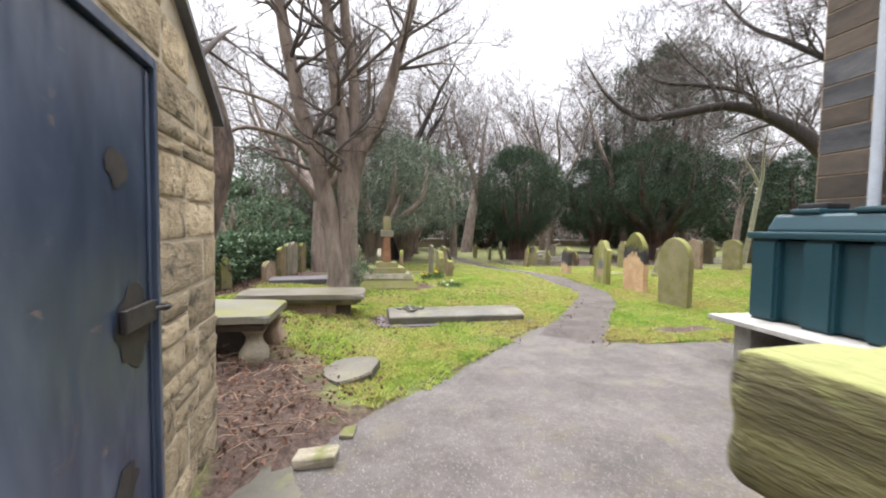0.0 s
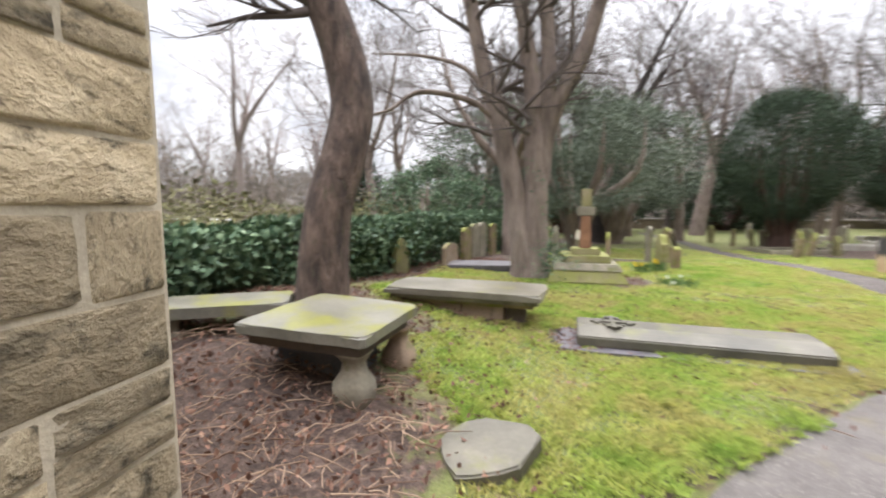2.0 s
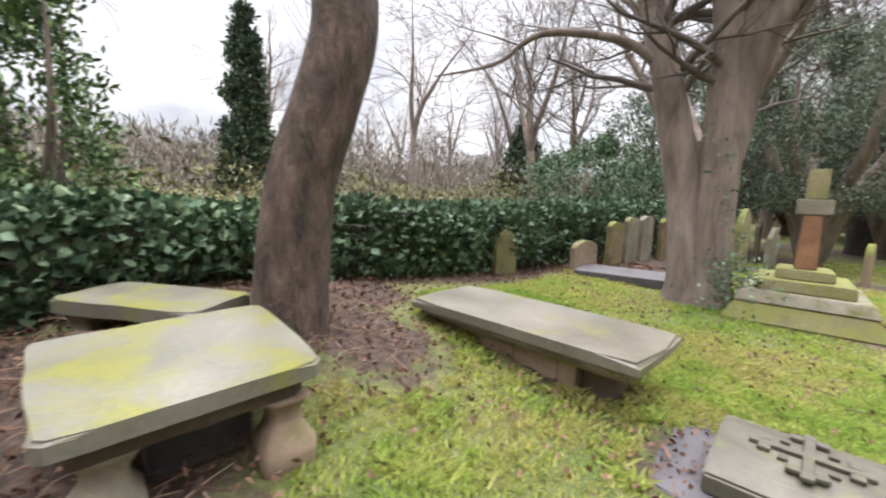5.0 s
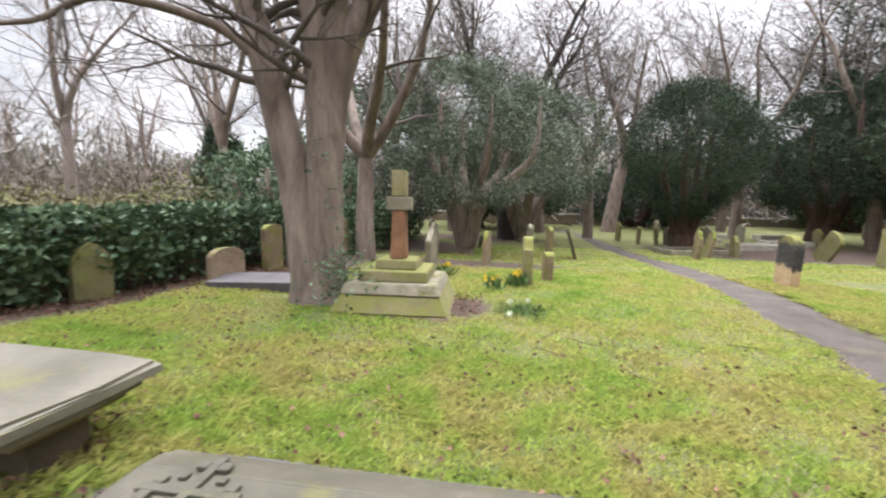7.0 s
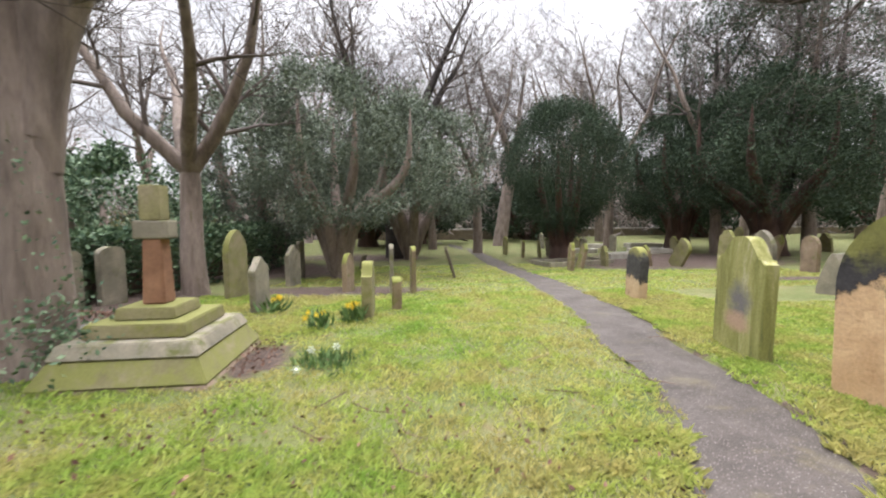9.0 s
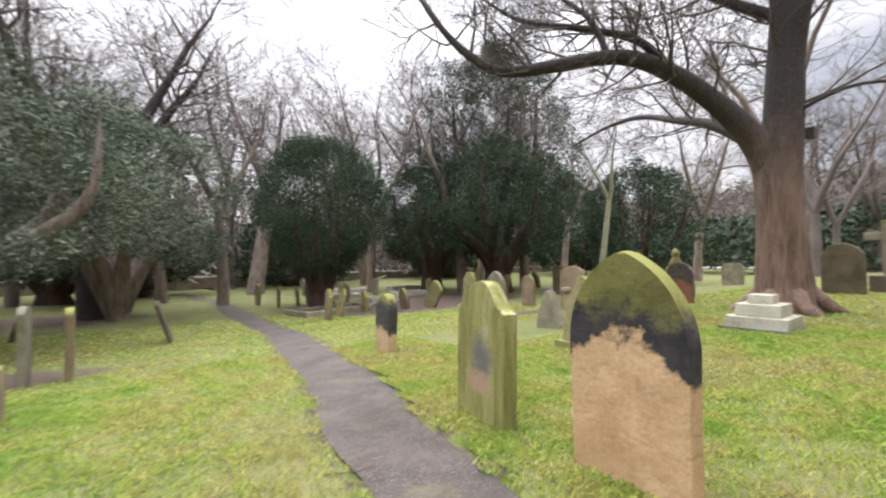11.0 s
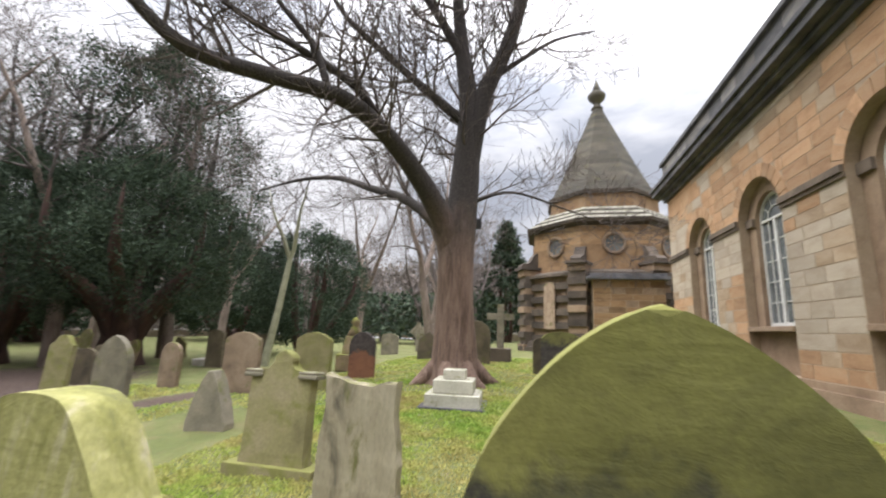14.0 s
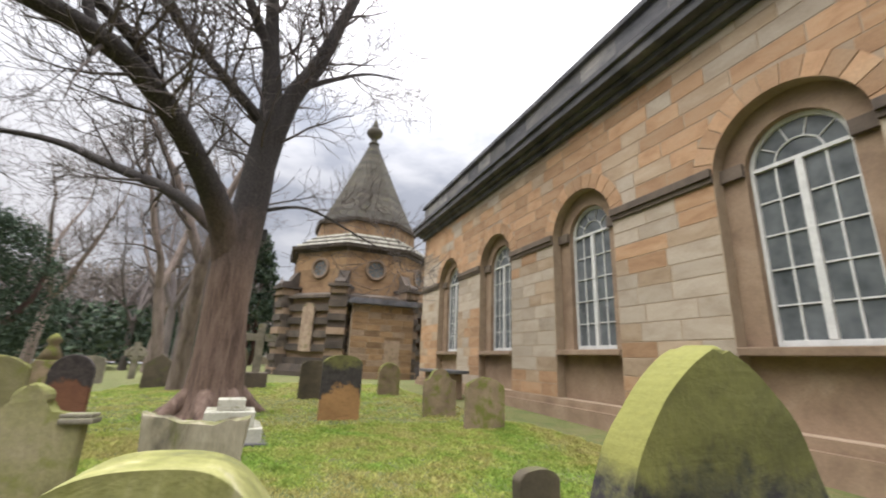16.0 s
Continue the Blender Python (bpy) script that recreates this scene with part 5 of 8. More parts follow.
        o = part("niche", bm, M_pink, m, "pale round-headed blind niche")
        o.matrix_basis = R @ pose(0, 4.922, 0)
        # buttress block with scroll at the corners
        R2 = Matrix.Rotation(radians(ang + 22.5), 4, 'Z')
        o = boxed("buttress", (-0.46, 0.46, 4.6, 5.44, -0.2, 5.0), M_darkstone, m, 0.01, "banded blackened corner buttress")
        o.matrix_basis = R2
        z = 0.3
        kk = 0
        while z < 4.9:
            dd = 5.62 if kk % 2 == 0 else 5.5
            boxed("band", (-0.5, 0.5, 4.58, dd, z, z + 0.37), M_darkstone if kk % 3 else M_dress, o, 0.012)
            z += 0.374
            kk += 1
        boxed("cap", (-0.6, 0.6, 4.5, 5.78, z, z + 0.16), M_darkstone, o, 0.015)
        bm = bmesh.new()
        prism(bm, [(4.45, 5.2), (5.65, 5.2), (5.68, 5.45), (5.5, 5.62), (5.25, 5.6), (5.05, 5.75), (4.9, 6.05), (4.72, 6.25), (4.55, 6.3), (4.45, 6.2)], -0.3, 0.3)
        o = part("scroll", bm, M_darkstone, m, "carved stone scroll")
        o.matrix_basis = R2 @ Matrix.Rotation(radians(90), 4, 'Z')
    return m


build_mausoleum()


def build_link():
    b = boxed("vestry", (28.5, 33.0, 3.0, 6.5, 0, 4.25), M_mortar, None, 0)
    tagged(b, "low sandstone vestry between church and mausoleum", "wall", kind="structure")
    bm = bmesh.new()
    box(bm, 28.2, 33.0, 2.8, 6.8, 4.252, 4.42, 0.02)
    box(bm, 28.35, 33.0, 2.9, 6.65, 4.422, 4.58, 0.02)
    tagged(part("vestry_cornice", bm, M_cornice), "dark stone cornice of the vestry", "cornice", kind="structure")
    boxed("doorway", (29.3, 30.2, 6.502, 6.53, 0, 3.4), M_darkstone, b, 0.005, "dark side doorway")
    d = boxed("door_2", (28.46, 28.498, 3.75, 4.6, 0.1, 2.35), M_pink, None, 0.005)
    tagged(d, "blocked pale stone doorway in the vestry", "door", kind="structure")
    return b


VESTRY = build_link()


# ---- wheelie bin, oil tank ----
def build_bin():
    b = empty("wheelie_bin", -2.70, 3.42, ground_z(-2.6, 3.5) - 0.01, -13)
    tagged(b, "dark green wheelie bin with white hand-painted letters", "bin")
    bm = bmesh.new()
    rings = []
    for z, hw, d0, d1 in ((0.05, 0.225, -0.27, 0.20), (0.10, 0.235, -0.29, 0.25), (0.95, 0.285, -0.36, 0.36), (1.0, 0.295, -0.37, 0.37)):
        rings.append([bm.verts.new(p) for p in ((-hw, d0, z), (hw, d0, z), (hw, d1, z), (-hw, d1, z))])
    for p, q in zip(rings, rings[1:]):
        for i in range(4):
            bm.faces.new((p[i], p[(i + 1) % 4], q[(i + 1) % 4], q[i]))
    bm.faces.new(rings[0][::-1])
    bm.faces.new(rings[-1])
    bmesh.ops.bevel(bm, geom=list(bm.edges), offset=0.012, segments=2, affect='EDGES')
    part("body", bm, M_bin, b)
    boxed("rim", (-0.31, 0.31, -0.385, 0.385, 0.965, 1.01), M_bin, b, 0.012)
    bm = bmesh.new()
    vs = [bm.verts.new(p) for p in ((-0.315, -0.40, 1.012), (0.315, -0.40, 1.012), (0.315, 0.39, 1.012), (-0.315, 0.39, 1.012),
                                    (-0.27, -0.35, 1.065), (0.27, -0.35, 1.065), (0.27, 0.36, 1.085), (-0.27, 0.36, 1.085))]
    for q in ((3, 2, 1, 0), (4, 5, 6, 7), (0, 1, 5, 4), (1, 2, 6, 5), (2, 3, 7, 6), (3, 0, 4, 7)):
        bm.faces.new([vs[i] for i in q])
    bmesh.ops.bevel(bm, geom=list(bm.edges), offset=0.014, segments=2, affect='EDGES')
    lid = part("lid", bm, M_binlid, b, "black hinged lid")
    t = Tubes()
    t.add([(-0.24, 0.38, 1.03), (-0.24, 0.47, 1.03), (0.24, 0.47, 1.03), (0.24, 0.38, 1.03)], [0.016] * 4, 8)
    t.ob("handle", M_binlid, b)
    t = Tubes()
    t.add([(-0.10, -0.41, 1.05), (-0.10, -0.45, 1.06), (0.10, -0.45, 1.06), (0.10, -0.41, 1.05)], [0.013] * 4, 8)
    t.ob("lid_handle", M_pipe, lid)
    for s in (-1, 1):
        bm = bmesh.new()
        lathe(bm, [(0.06, -0.028), (0.095, -0.026), (0.10, -0.015), (0.10, 0.015), (0.095, 0.026), (0.06, 0.028)], 20)
        w = part("wheel", bm, M_rubber, b, "", True)
        w.matrix_basis = pose(s * 0.27, 0.28, 0.10, 0, 90, 0)
        bm = bmesh.new()
        lathe(bm, [(0.015, -0.034), (0.055, -0.032), (0.06, -0.0), (0.055, 0.032), (0.015, 0.034)], 8)
        part("hub", bm, M_binlid, w)
    cu = bpy.data.curves.new("lettering", 'FONT')
    cu.body = "ST.CU"
    cu.size = 0.22
    cu.extrude = 0.001
    cu.align_x = 'CENTER'
    cu.offset = 0.008
    cu.materials.append(M_whitepaint)
    tx = new("lettering", cu)
    tx.parent = b
    tx.matrix_basis = pose(0.288, 0.03, 0.70, 90 + 3.3, 0, 90) @ pose(0, 0, 0.004) @ Matrix.Diagonal((0.86, 1, 1, 1))
    tx["label"] = "white hand-painted letters"


build_bin()


def build_tank():
    b = empty("oil_tank", 4.3, 0, 0)
    tagged(b, "dark teal ribbed plastic heating oil tank on a slab", "oil tank")
    boxed("core", (0.09, 0.95, 1.9, 4.08, 0.56, 1.44), M_tank, b, 0.05)
    y = 4.13
    for k in range(4):
        bm = bmesh.new()
        vs = box(bm, 0.0, 1.04, y - 0.36, y, 0.55, 1.45, 0.0)
        for v in bm.verts:
            if v.co.x < 0.1:
                v.co.y += 0.02 if v.co.y < y - 0.2 else -0.02
        bmesh.ops.bevel(bm, geom=list(bm.edges), offset=0.03, segments=2, affect='EDGES')
        part("rib", bm, M_tank, b)
        y -= 0.57
    boxed("rim", (-0.02, 1.06, 1.86, 4.15, 1.455, 1.53), M_tank, b, 0.02)
    bm = bmesh.new()
    box(bm, 0.10, 0.94, 1.98, 4.03, 1.532, 1.72, 0.03, 0.06)
    part("cover", bm, M_tank, b)
    for yy in (2.3, 2.9, 3.5):
        boxed("lid_rib", (0.14, 0.9, yy, yy + 0.3, 1.722, 1.775), M_tank, b, 0.02)
    boxed("inspection_cap", (0.3, 0.6, 3.55, 3.85, 1.776, 1.84), M_rubber, b, 0.02)
    s = boxed("tank_slab", (3.98, 5.5, 1.7, 4.32, 0.49, 0.545), M_concrete, None, 0.008)
    tagged(s, "pale concrete slab under the oil tank", "slab")
    for yy in (1.8, 2.9, 3.95):
        p = boxed("concrete_block", (4.2, 5.3, yy, yy + 0.22, 0, 0.488), M_concrete, None, 0.015)
        tagged(p, "grey concrete block propping the tank slab", "concrete block", "blocks under the tank")


build_tank()


# ---- tombs ----
def slab_outline(x0, x1, y0, y1, seed, wear=0.04, step=0.12):
    rng = random.Random(seed)
    pts = []
    c = [(x0, y0), (x1, y0), (x1, y1), (x0, y1)]
    for i in range(4):
        (ax, ay), (bx, by) = c[i], c[(i + 1) % 4]
        n = max(2, int(math.hypot(bx - ax, by - ay) / step))
        for k in range(n):
            t = k / n
            w = wear * (2.2 if k == 0 else 1)
            pts.append((ax + (bx - ax) * t + rng.uniform(-w, w) * 0.5 + (w * 0.6 if k == 0 and ax == x0 else (-w * 0.6 if k == 0 else 0)),
                        ay + (by - ay) * t + rng.uniform(-w, w) * 0.5 + (w * 0.6 if k == 0 and ay == y0 else (-w * 0.6 if k == 0 else 0))))
    return pts


def chipped_outline(corners, seed, chip=0.035, wear=0.008):
    """A slab's outline: straight sides, blunted corners, small chips."""
    rng = random.Random(seed)
    pts = []
    m = len(corners)
    for i in range(m):
        (px, py), (cx, cy), (nx, ny) = corners[i - 1], corners[i], corners[(i + 1) % m]
        dp, dn = math.hypot(px - cx, py - cy), math.hypot(nx - cx, ny - cy)
        c = chip * rng.uniform(0.5, 1.5)
        pts.append((cx + (px - cx) / dp * c, cy + (py - cy) / dp * c))
        pts.append((cx + (nx - cx) / dn * c, cy + (ny - cy) / dn * c))
        k = 6
        for j in range(1, k):
            f = j / k
            pts.append((cx + (nx - cx) * f + rng.uniform(-wear, wear), cy + (ny - cy) * f + rng.uniform(-wear, wear)))
    return pts


def thick_slab(name, pts, z0, z1, material, parent=None, label="", bevel=0.025, tilt=(0, 0)):
    bm = bmesh.new()
    a = [bm.verts.new((x, y, z0)) for x, y in pts]
    b = [bm.verts.new((x, y, z1 + tilt[0] * x + tilt[1] * y)) for x, y in pts]
    bm.faces.new(a[::-1])
    top = bm.faces.new(b)
    n = len(pts)
    for i in range(n):
        bm.faces.new((a[i], a[(i + 1) % n], b[(i + 1) % n], b[i]))
    if bevel:
        bmesh.ops.bevel(bm, geom=list(top.edges), offset=bevel, segments=3, affect='EDGES')
    return part(name, bm, material, parent, label)


def baluster(name, x, y, h, parent, material, s=1.0):
    """A squat swelling square leg."""
    bm = bmesh.new()
    prof = ((-0.12, 0.13), (0.14 * h, 0.145), (0.33 * h, 0.14), (0.57 * h, 0.09), (0.76 * h, 0.075), (0.9 * h, 0.10), (h, 0.13))
    rings = []
    for z, r in prof:
        r *= s
        rings.append([bm.verts.new((x + a * r, y + b * r, z)) for a, b in ((-1, -0.75), (-0.75, -1), (0.75, -1), (1, -0.75), (1, 0.75), (0.75, 1), (-0.75, 1), (-1, 0.75))])
    for p, q in zip(rings, rings[1:]):
        for i in range(8):
            bm.faces.new((p[i], p[(i + 1) % 8], q[(i + 1) % 8], q[i]))
    bm.faces.new(rings[0][::-1])
    bm.faces.new(rings[-1])
    rough_up(bm, 0.012, 6, x)
    return part(name, bm, material, parent, "", True)


def build_tombs():
    t = empty("table_tomb", -1.47, 4.66, 0.20, -4)
    tagged(t, "broken mossy stone table tomb on swelling legs", "tomb")
    thick_slab("slab", chipped_outline([(-0.46, -0.54), (0.56, -0.50), (0.50, 0.42), (-0.53, 0.50)], 3), 0.385, 0.455, M_tombtop, t, "worn slab with yellow moss on its rim", 0.014)
    # dark stone colour here also paints the slab's shaded underside
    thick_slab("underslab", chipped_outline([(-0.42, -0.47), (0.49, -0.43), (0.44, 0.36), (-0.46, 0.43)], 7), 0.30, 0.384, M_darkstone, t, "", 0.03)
    baluster("leg", 0.38, -0.33, 0.30, t, M_grey, 0.8)
    baluster("leg", 0.38, 0.28, 0.30, t, M_pink, 0.8)
    baluster("leg", -0.38, 0.28, 0.30, t, M_grey, 0.8)
    # added dark block that fills the hollow with painted shade
    boxed("core", (-0.40, 0.24, -0.20, 0.2, -0.1, 0.299), M_cornice, t, 0.02, "dark block added to paint the shade under the slab")
    t = empty("table_tomb", -2.66, 4.80, 0.26, 33)
    tagged(t, "low mossy table tomb half behind another", "tomb")
    thick_slab("slab", chipped_outline([(-0.55, -0.27), (0.52, -0.28), (0.53, 0.27), (-0.56, 0.27)], 9), 0.28, 0.37, M_tombtop, t, "", 0.015)
    for x, y in ((-0.4, -0.15), (0.38, -0.15), (-0.4, 0.15), (0.38, 0.15)):
        baluster("leg", x, y, 0.28, t, M_grey, 0.8)
    t = empty("chest_tomb", -1.03, 6.90, -0.03, 0)
    tagged(t, "low chest tomb with a moulded grey ledger on a pink base", "tomb")
    thick_slab("ledger", slab_outline(-0.96, 0.96, -0.40, 0.40, 4, 0.012, 0.3), 0.425, 0.50, M_ledger, t, "damp grey ledger with a moulded edge", 0.03)
    thick_slab("moulding", slab_outline(-0.91, 0.91, -0.35, 0.35, 5, 0.012, 0.3), 0.37, 0.424, M_grey, t, "", 0.01)
    thick_slab("moulding", slab_outline(-0.84, 0.84, -0.29, 0.29, 5, 0.012, 0.3), 0.32, 0.369, M_mossy, t, "", 0.01)
    for k, (a, b) in enumerate(((-0.74, -0.40), (-0.39, -0.02), (-0.01, 0.36))):
        boxed("side_panel", (a, b, -0.22, 0.22, 0.0, 0.319), M_pink, t, 0.01)
    boxed("end_post", (0.37, 0.50, -0.24, 0.24, 0, 0.319), M_pink, t, 0.012)
    boxed("end_panel", (0.51, 0.72, -0.15, 0.15, 0, 0.319), M_darkstone, t, 0.01)
    t = empty("ledger_stone", 1.36, 6.66, -0.01, 1.0)
    tagged(t, "coped grey grave ledger with a carved cross in relief", "tomb")
    thick_slab("kerb", slab_outline(-1.32, 1.26, -0.50, 0.50, 6, 0.02, 0.3), 0.0, 0.05, M_wetslab, t, "dark flat kerb slab", 0.008)
    bm = bmesh.new()
    prism(bm, [(-0.36, 0.05), (0.36, 0.05), (0.36, 0.15), (0.27, 0.185), (0.14, 0.215), (-0.14, 0.215), (-0.27, 0.185), (-0.36, 0.15)], -1.08, 1.08)
    bmesh.ops.bevel(bm, geom=list(bm.edges), offset=0.012, segments=2, affect='EDGES')
    o = part("coped_stone", bm, M_slate, t)
    o.matrix_basis = pose(0, 0, 0, 0, 0, 90)
    c = part("carved_cross", carved_cross(), M_slate, t, "floriated cross carved in relief")
    c.matrix_basis = pose(-0.72, 0.0, 0.214) @ Matrix.Diagonal((1, 1, 0.8, 1))
    f = thick_slab("flat_stone", [(0.30 * math.cos(a) * (1 + 0.12 * math.sin(3 * a + 1)) * (1 if math.cos(a) > -0.5 else 0.85), 0.24 * math.sin(a) * (1 + 0.1 * math.sin(5 * a))) for a in [i * 2 * math.pi / 14 for i in range(14)]],
                   0.02, 0.10, M_slate, None, "", 0.012, (0.05, 0.05))
    f.matrix_basis = pose(-0.20, 4.12, 0.03, 3, -6, 20)
    tagged(f, "flat broken grey stone lying on the leaf mould", "stone")
    f = thick_slab("flat_stone", slab_outline(-0.32, 0.30, -0.45, 0.48, 31, 0.08), 0.0, 0.05, M_slate, None, "", 0.012)
    f.matrix_basis = pose(-0.66, 2.18, 0.004, 0, 0, 12)
    tagged(f, "mossy paving slab at the foot of the wall", "slab")
    for k, (x, y, s) in enumerate(((-0.34, 2.72, 0.13), (-0.50, 2.95, 0.08), (-0.15, 3.05, 0.07), (-0.75, 2.75, 0.09))):
        bm = bmesh.new()
        box(bm, -s, s, -s * 0.7, s * 0.7, 0, s * 0.5, s * 0.15)
        rough_up(bm, s * 0.25, 9, k * 3.0)
        o = part("stone", bm, M_grey)
        o.matrix_basis = pose(x, y, 0.0, 0, 0, 40 * k)
        tagged(o, "loose grey stone beside the path edge", "stone", "loose stones")


def carved_cross():
    """A floriated cross of raised bars with lobed ends."""
    bm = bmesh.new()
    box(bm, -0.20, 0.20, -0.022, 0.022, 0, 0.028, 0.006)
    box(bm, -0.022, 0.022, -0.20, 0.20, 0, 0.027, 0.006)
    for a in range(4):
        c, s = math.cos(a * math.pi / 2), math.sin(a * math.pi / 2)
        for d, o in ((0.20, 0.0), (0.165, 0.05), (0.165, -0.05)):
            x, y = c * d - s * o, s * d + c * o
            box(bm, x - 0.026, x + 0.026, y - 0.026, y + 0.026, 0, 0.03, 0.008)
    for dx in (-0.09, 0.09):
        for dy in (-0.09, 0.09):
            box(bm, dx - 0.02, dx + 0.02, dy - 0.02, dy + 0.02, 0, 0.024, 0.006)
    return bm


M_wetslab = surf("dark_wet_slab", [(0.3, (0.045, 0.042, 0.048)), (0.7, (0.11, 0.10, 0.11))], 3, 40, 0.5, 0.2, 0.05)
build_tombs()


def build_cross():
    t = empty("memorial_cross", 0.40, 10.62, -0.02, 4)
    tagged(t, "mossy stone memorial cross on a stepped base", "memorial")

    def tier(name, r0, r1, z0, z1, mat, label=""):
        bm = bmesh.new()
        vs = [bm.verts.new((a * r, b * r, z)) for r, z in ((r0, z0), (r1, z1)) for a, b in ((-1, -1), (1, -1), (1, 1), (-1, 1))]
        for q in ((3, 2, 1, 0), (4, 5, 6, 7), (0, 1, 5, 4), (1, 2, 6, 5), (2, 3, 7, 6), (3, 0, 4, 7)):
            bm.faces.new([vs[i] for i in q])
        bmesh.ops.bevel(bm, geom=list(bm.edges), offset=0.012, segments=2, affect='EDGES')
        return part(name, bm, mat, t, label)

    tier("plinth", 0.74, 0.70, 0, 0.06, M_pink)
    tier("plinth", 0.72, 0.60, 0.06, 0.27, M_green)
    tier("plinth", 0.62, 0.56, 0.272, 0.40, M_grey)
    tier("step", 0.44, 0.43, 0.402, 0.53, M_green)
    tier("step", 0.27, 0.255, 0.532, 0.645, M_green)
    tier("shaft", 0.105, 0.085, 0.647, 1.28, M_shaft, "red-brown stone shaft")
    boxed("arm", (-0.165, 0.165, -0.095, 0.095, 1.28, 1.46), M_grey, t, 0.02, "pale stone cross arms")
    boxed("head", (-0.095, 0.095, -0.09, 0.09, 1.461, 1.80), M_green, t, 0.015)


M_shaft = surf("red_stone_shaft", [(0.3, (0.16, 0.075, 0.04)), (0.7, (0.27, 0.14, 0.08))], 3, 30, 0.9, 0.3, 0.0)
build_cross()


# ---- headstones ----
def profile(kind, w, h):
    """Outline of a headstone, in x and z."""
    a = w / 2
    if kind == "pointed":
        z0 = h - w * 0.72
        pts = []
        R = (a * a + (h - z0) ** 2) / (2 * a)
        top = math.asin((h - z0) / R)
        for i in range(22):
            t = top * i / 21
            pts.append((a - R + R * math.cos(t), z0 + R * math.sin(t)))
        right = pts
    elif kind == "round":
        z0 = h - a
        right = [(a * math.cos(math.pi / 2 * i / 8), z0 + a * math.sin(math.pi / 2 * i / 8)) for i in range(9)]
    elif kind == "segment":
        z0 = h - a * 0.45
        right = [(a * math.cos(math.pi / 2 * i / 8), z0 + a * 0.45 * math.sin(math.pi / 2 * i / 8)) for i in range(9)]
    elif kind == "shoulder":
        z0 = h - a * 0.66
        right = [(a, z0 - 0.01 * w), (a * 0.97, z0), (a * 0.88, z0 + 0.003)]
        right += [(a * 0.82 * (1 - i / 20), z0 + (h - z0) * 0.5 * (1 + math.cos(math.pi * (1 - i / 20) ** 1.65))) for i in range(21)]
    elif kind == "ogee":
        right = [(a, h - 0.22 * w), (a * 0.92, h - 0.15 * w), (a * 0.75, h - 0.15 * w), (a * 0.6, h - 0.06 * w), (a * 0.35, h - 0.05 * w), (a * 0.2, h - 0.01 * w), (0, h)]
    elif kind == "gable":
        right = [(a, h - 0.42 * w), (a * 0.95, h - 0.36 * w), (0, h)]
    elif kind == "pyramid":
        right = [(a, h * 0.18), (a * 0.72, h * 0.5), (a * 0.3, h * 0.88), (a * 0.12, h), (0, h * 1.0)]
    elif kind == "knob":
        right = [(a * 0.92, 0.12 * h), (a * 0.88, 0.2 * h), (a * 0.88, 0.80 * h), (a * 0.80, 0.805 * h), (a * 0.55, 0.82 * h), (a * 0.38, 0.845 * h), (a * 0.24, 0.872 * h)]
        right += [(a * 0.27 * math.cos(q), h * 0.924 + a * 0.21 * math.sin(q)) for q in (-0.6, -0.2, 0.2, 0.6, 1.0, 1.3)] + [(0, h)]
    elif kind == "concave":
        right = [(a * 1.12, 0.0), (a * 1.12, 0.14 * h), (a * 1.0, 0.22 * h), (a * 1.1, 0.42 * h), (a * 0.97, 0.52 * h), (a * 0.92, 0.75 * h), (a * 1.0, h), (a * 0.6, 0.955 * h), (a * 0.3, 0.945 * h), (0, 0.95 * h)]
    else:
        right = [(a, h), (0, h)]
    if right[0][1] > 0:
        right = [(right[0][0], 0.0)] + right
    if right[-1][0] > 1e-6:
        right.append((0, right[-1][1]))
    left = [(-x, z) for x, z in right[-2::-1]]
    return right + left


def headstone(kind, x, y, w, h, material, label, rz=0.0, tilt=0.0, lean=0.0, thick=0.12, sink=0.05, foot=False, skew=0.0):
    """A headstone that faces west when rz is 0; tilt leans it back, lean sideways."""
    bm = bmesh.new()
    out = profile(kind, w, h + sink)
    if skew:
        out = [(px, pz + skew * px) for px, pz in out]
        out = [(px, max(0.0, pz)) for px, pz in out]
    f1, f2 = prism(bm, out, -thick / 2, thick / 2)
    es = [e for e in list(f1.edges) + list(f2.edges) if max(v.co.z for v in e.verts) > 0.02]
    bmesh.ops.bevel(bm, geom=es, offset=min(0.024, thick * 0.18), segments=3, affect='EDGES', profile=0.5)
    bmesh.ops.triangulate(bm, faces=[f for f in bm.faces if len(f.verts) > 4])
    if w > 0.5 and h > 0.6:
        bmesh.ops.subdivide_edges(bm, edges=[e for e in bm.edges if e.calc_length() > 0.25], cuts=1)
    rough_up(bm, 0.006, 7.0, x + y)
    o = part("headstone", bm, material)
    if foot:
        if kind == "knob":
            for e in (-1, 1):
                c0, c1 = sorted((e * w * 0.26, e * w * 0.52))
                boxed("shoulder_cap", (c0, c1, -thick * 0.68, thick * 0.68, h * 0.765 + sink, h * 0.80 + sink), M_grey, o, 0.012)
                boxed("shoulder_cap", (c0, c1 - 0.012 if e > 0 else c1, -thick * 0.6, thick * 0.6, h * 0.802 + sink, h * 0.825 + sink), M_grey, o, 0.008)
        boxed("plinth", (-w * 0.62, w * 0.62, -thick * 0.9, thick * 0.9, 0, 0.14), material, o, 0.012)
    o.matrix_basis = pose(x, y, ground_z(x, y) - sink) @ pose(0, 0, 0, 0, 0, -90 + rz) @ pose(0, 0, 0, -tilt, lean, 0)
    tagged(o, label, "headstone", "churchyard headstones")
    return o


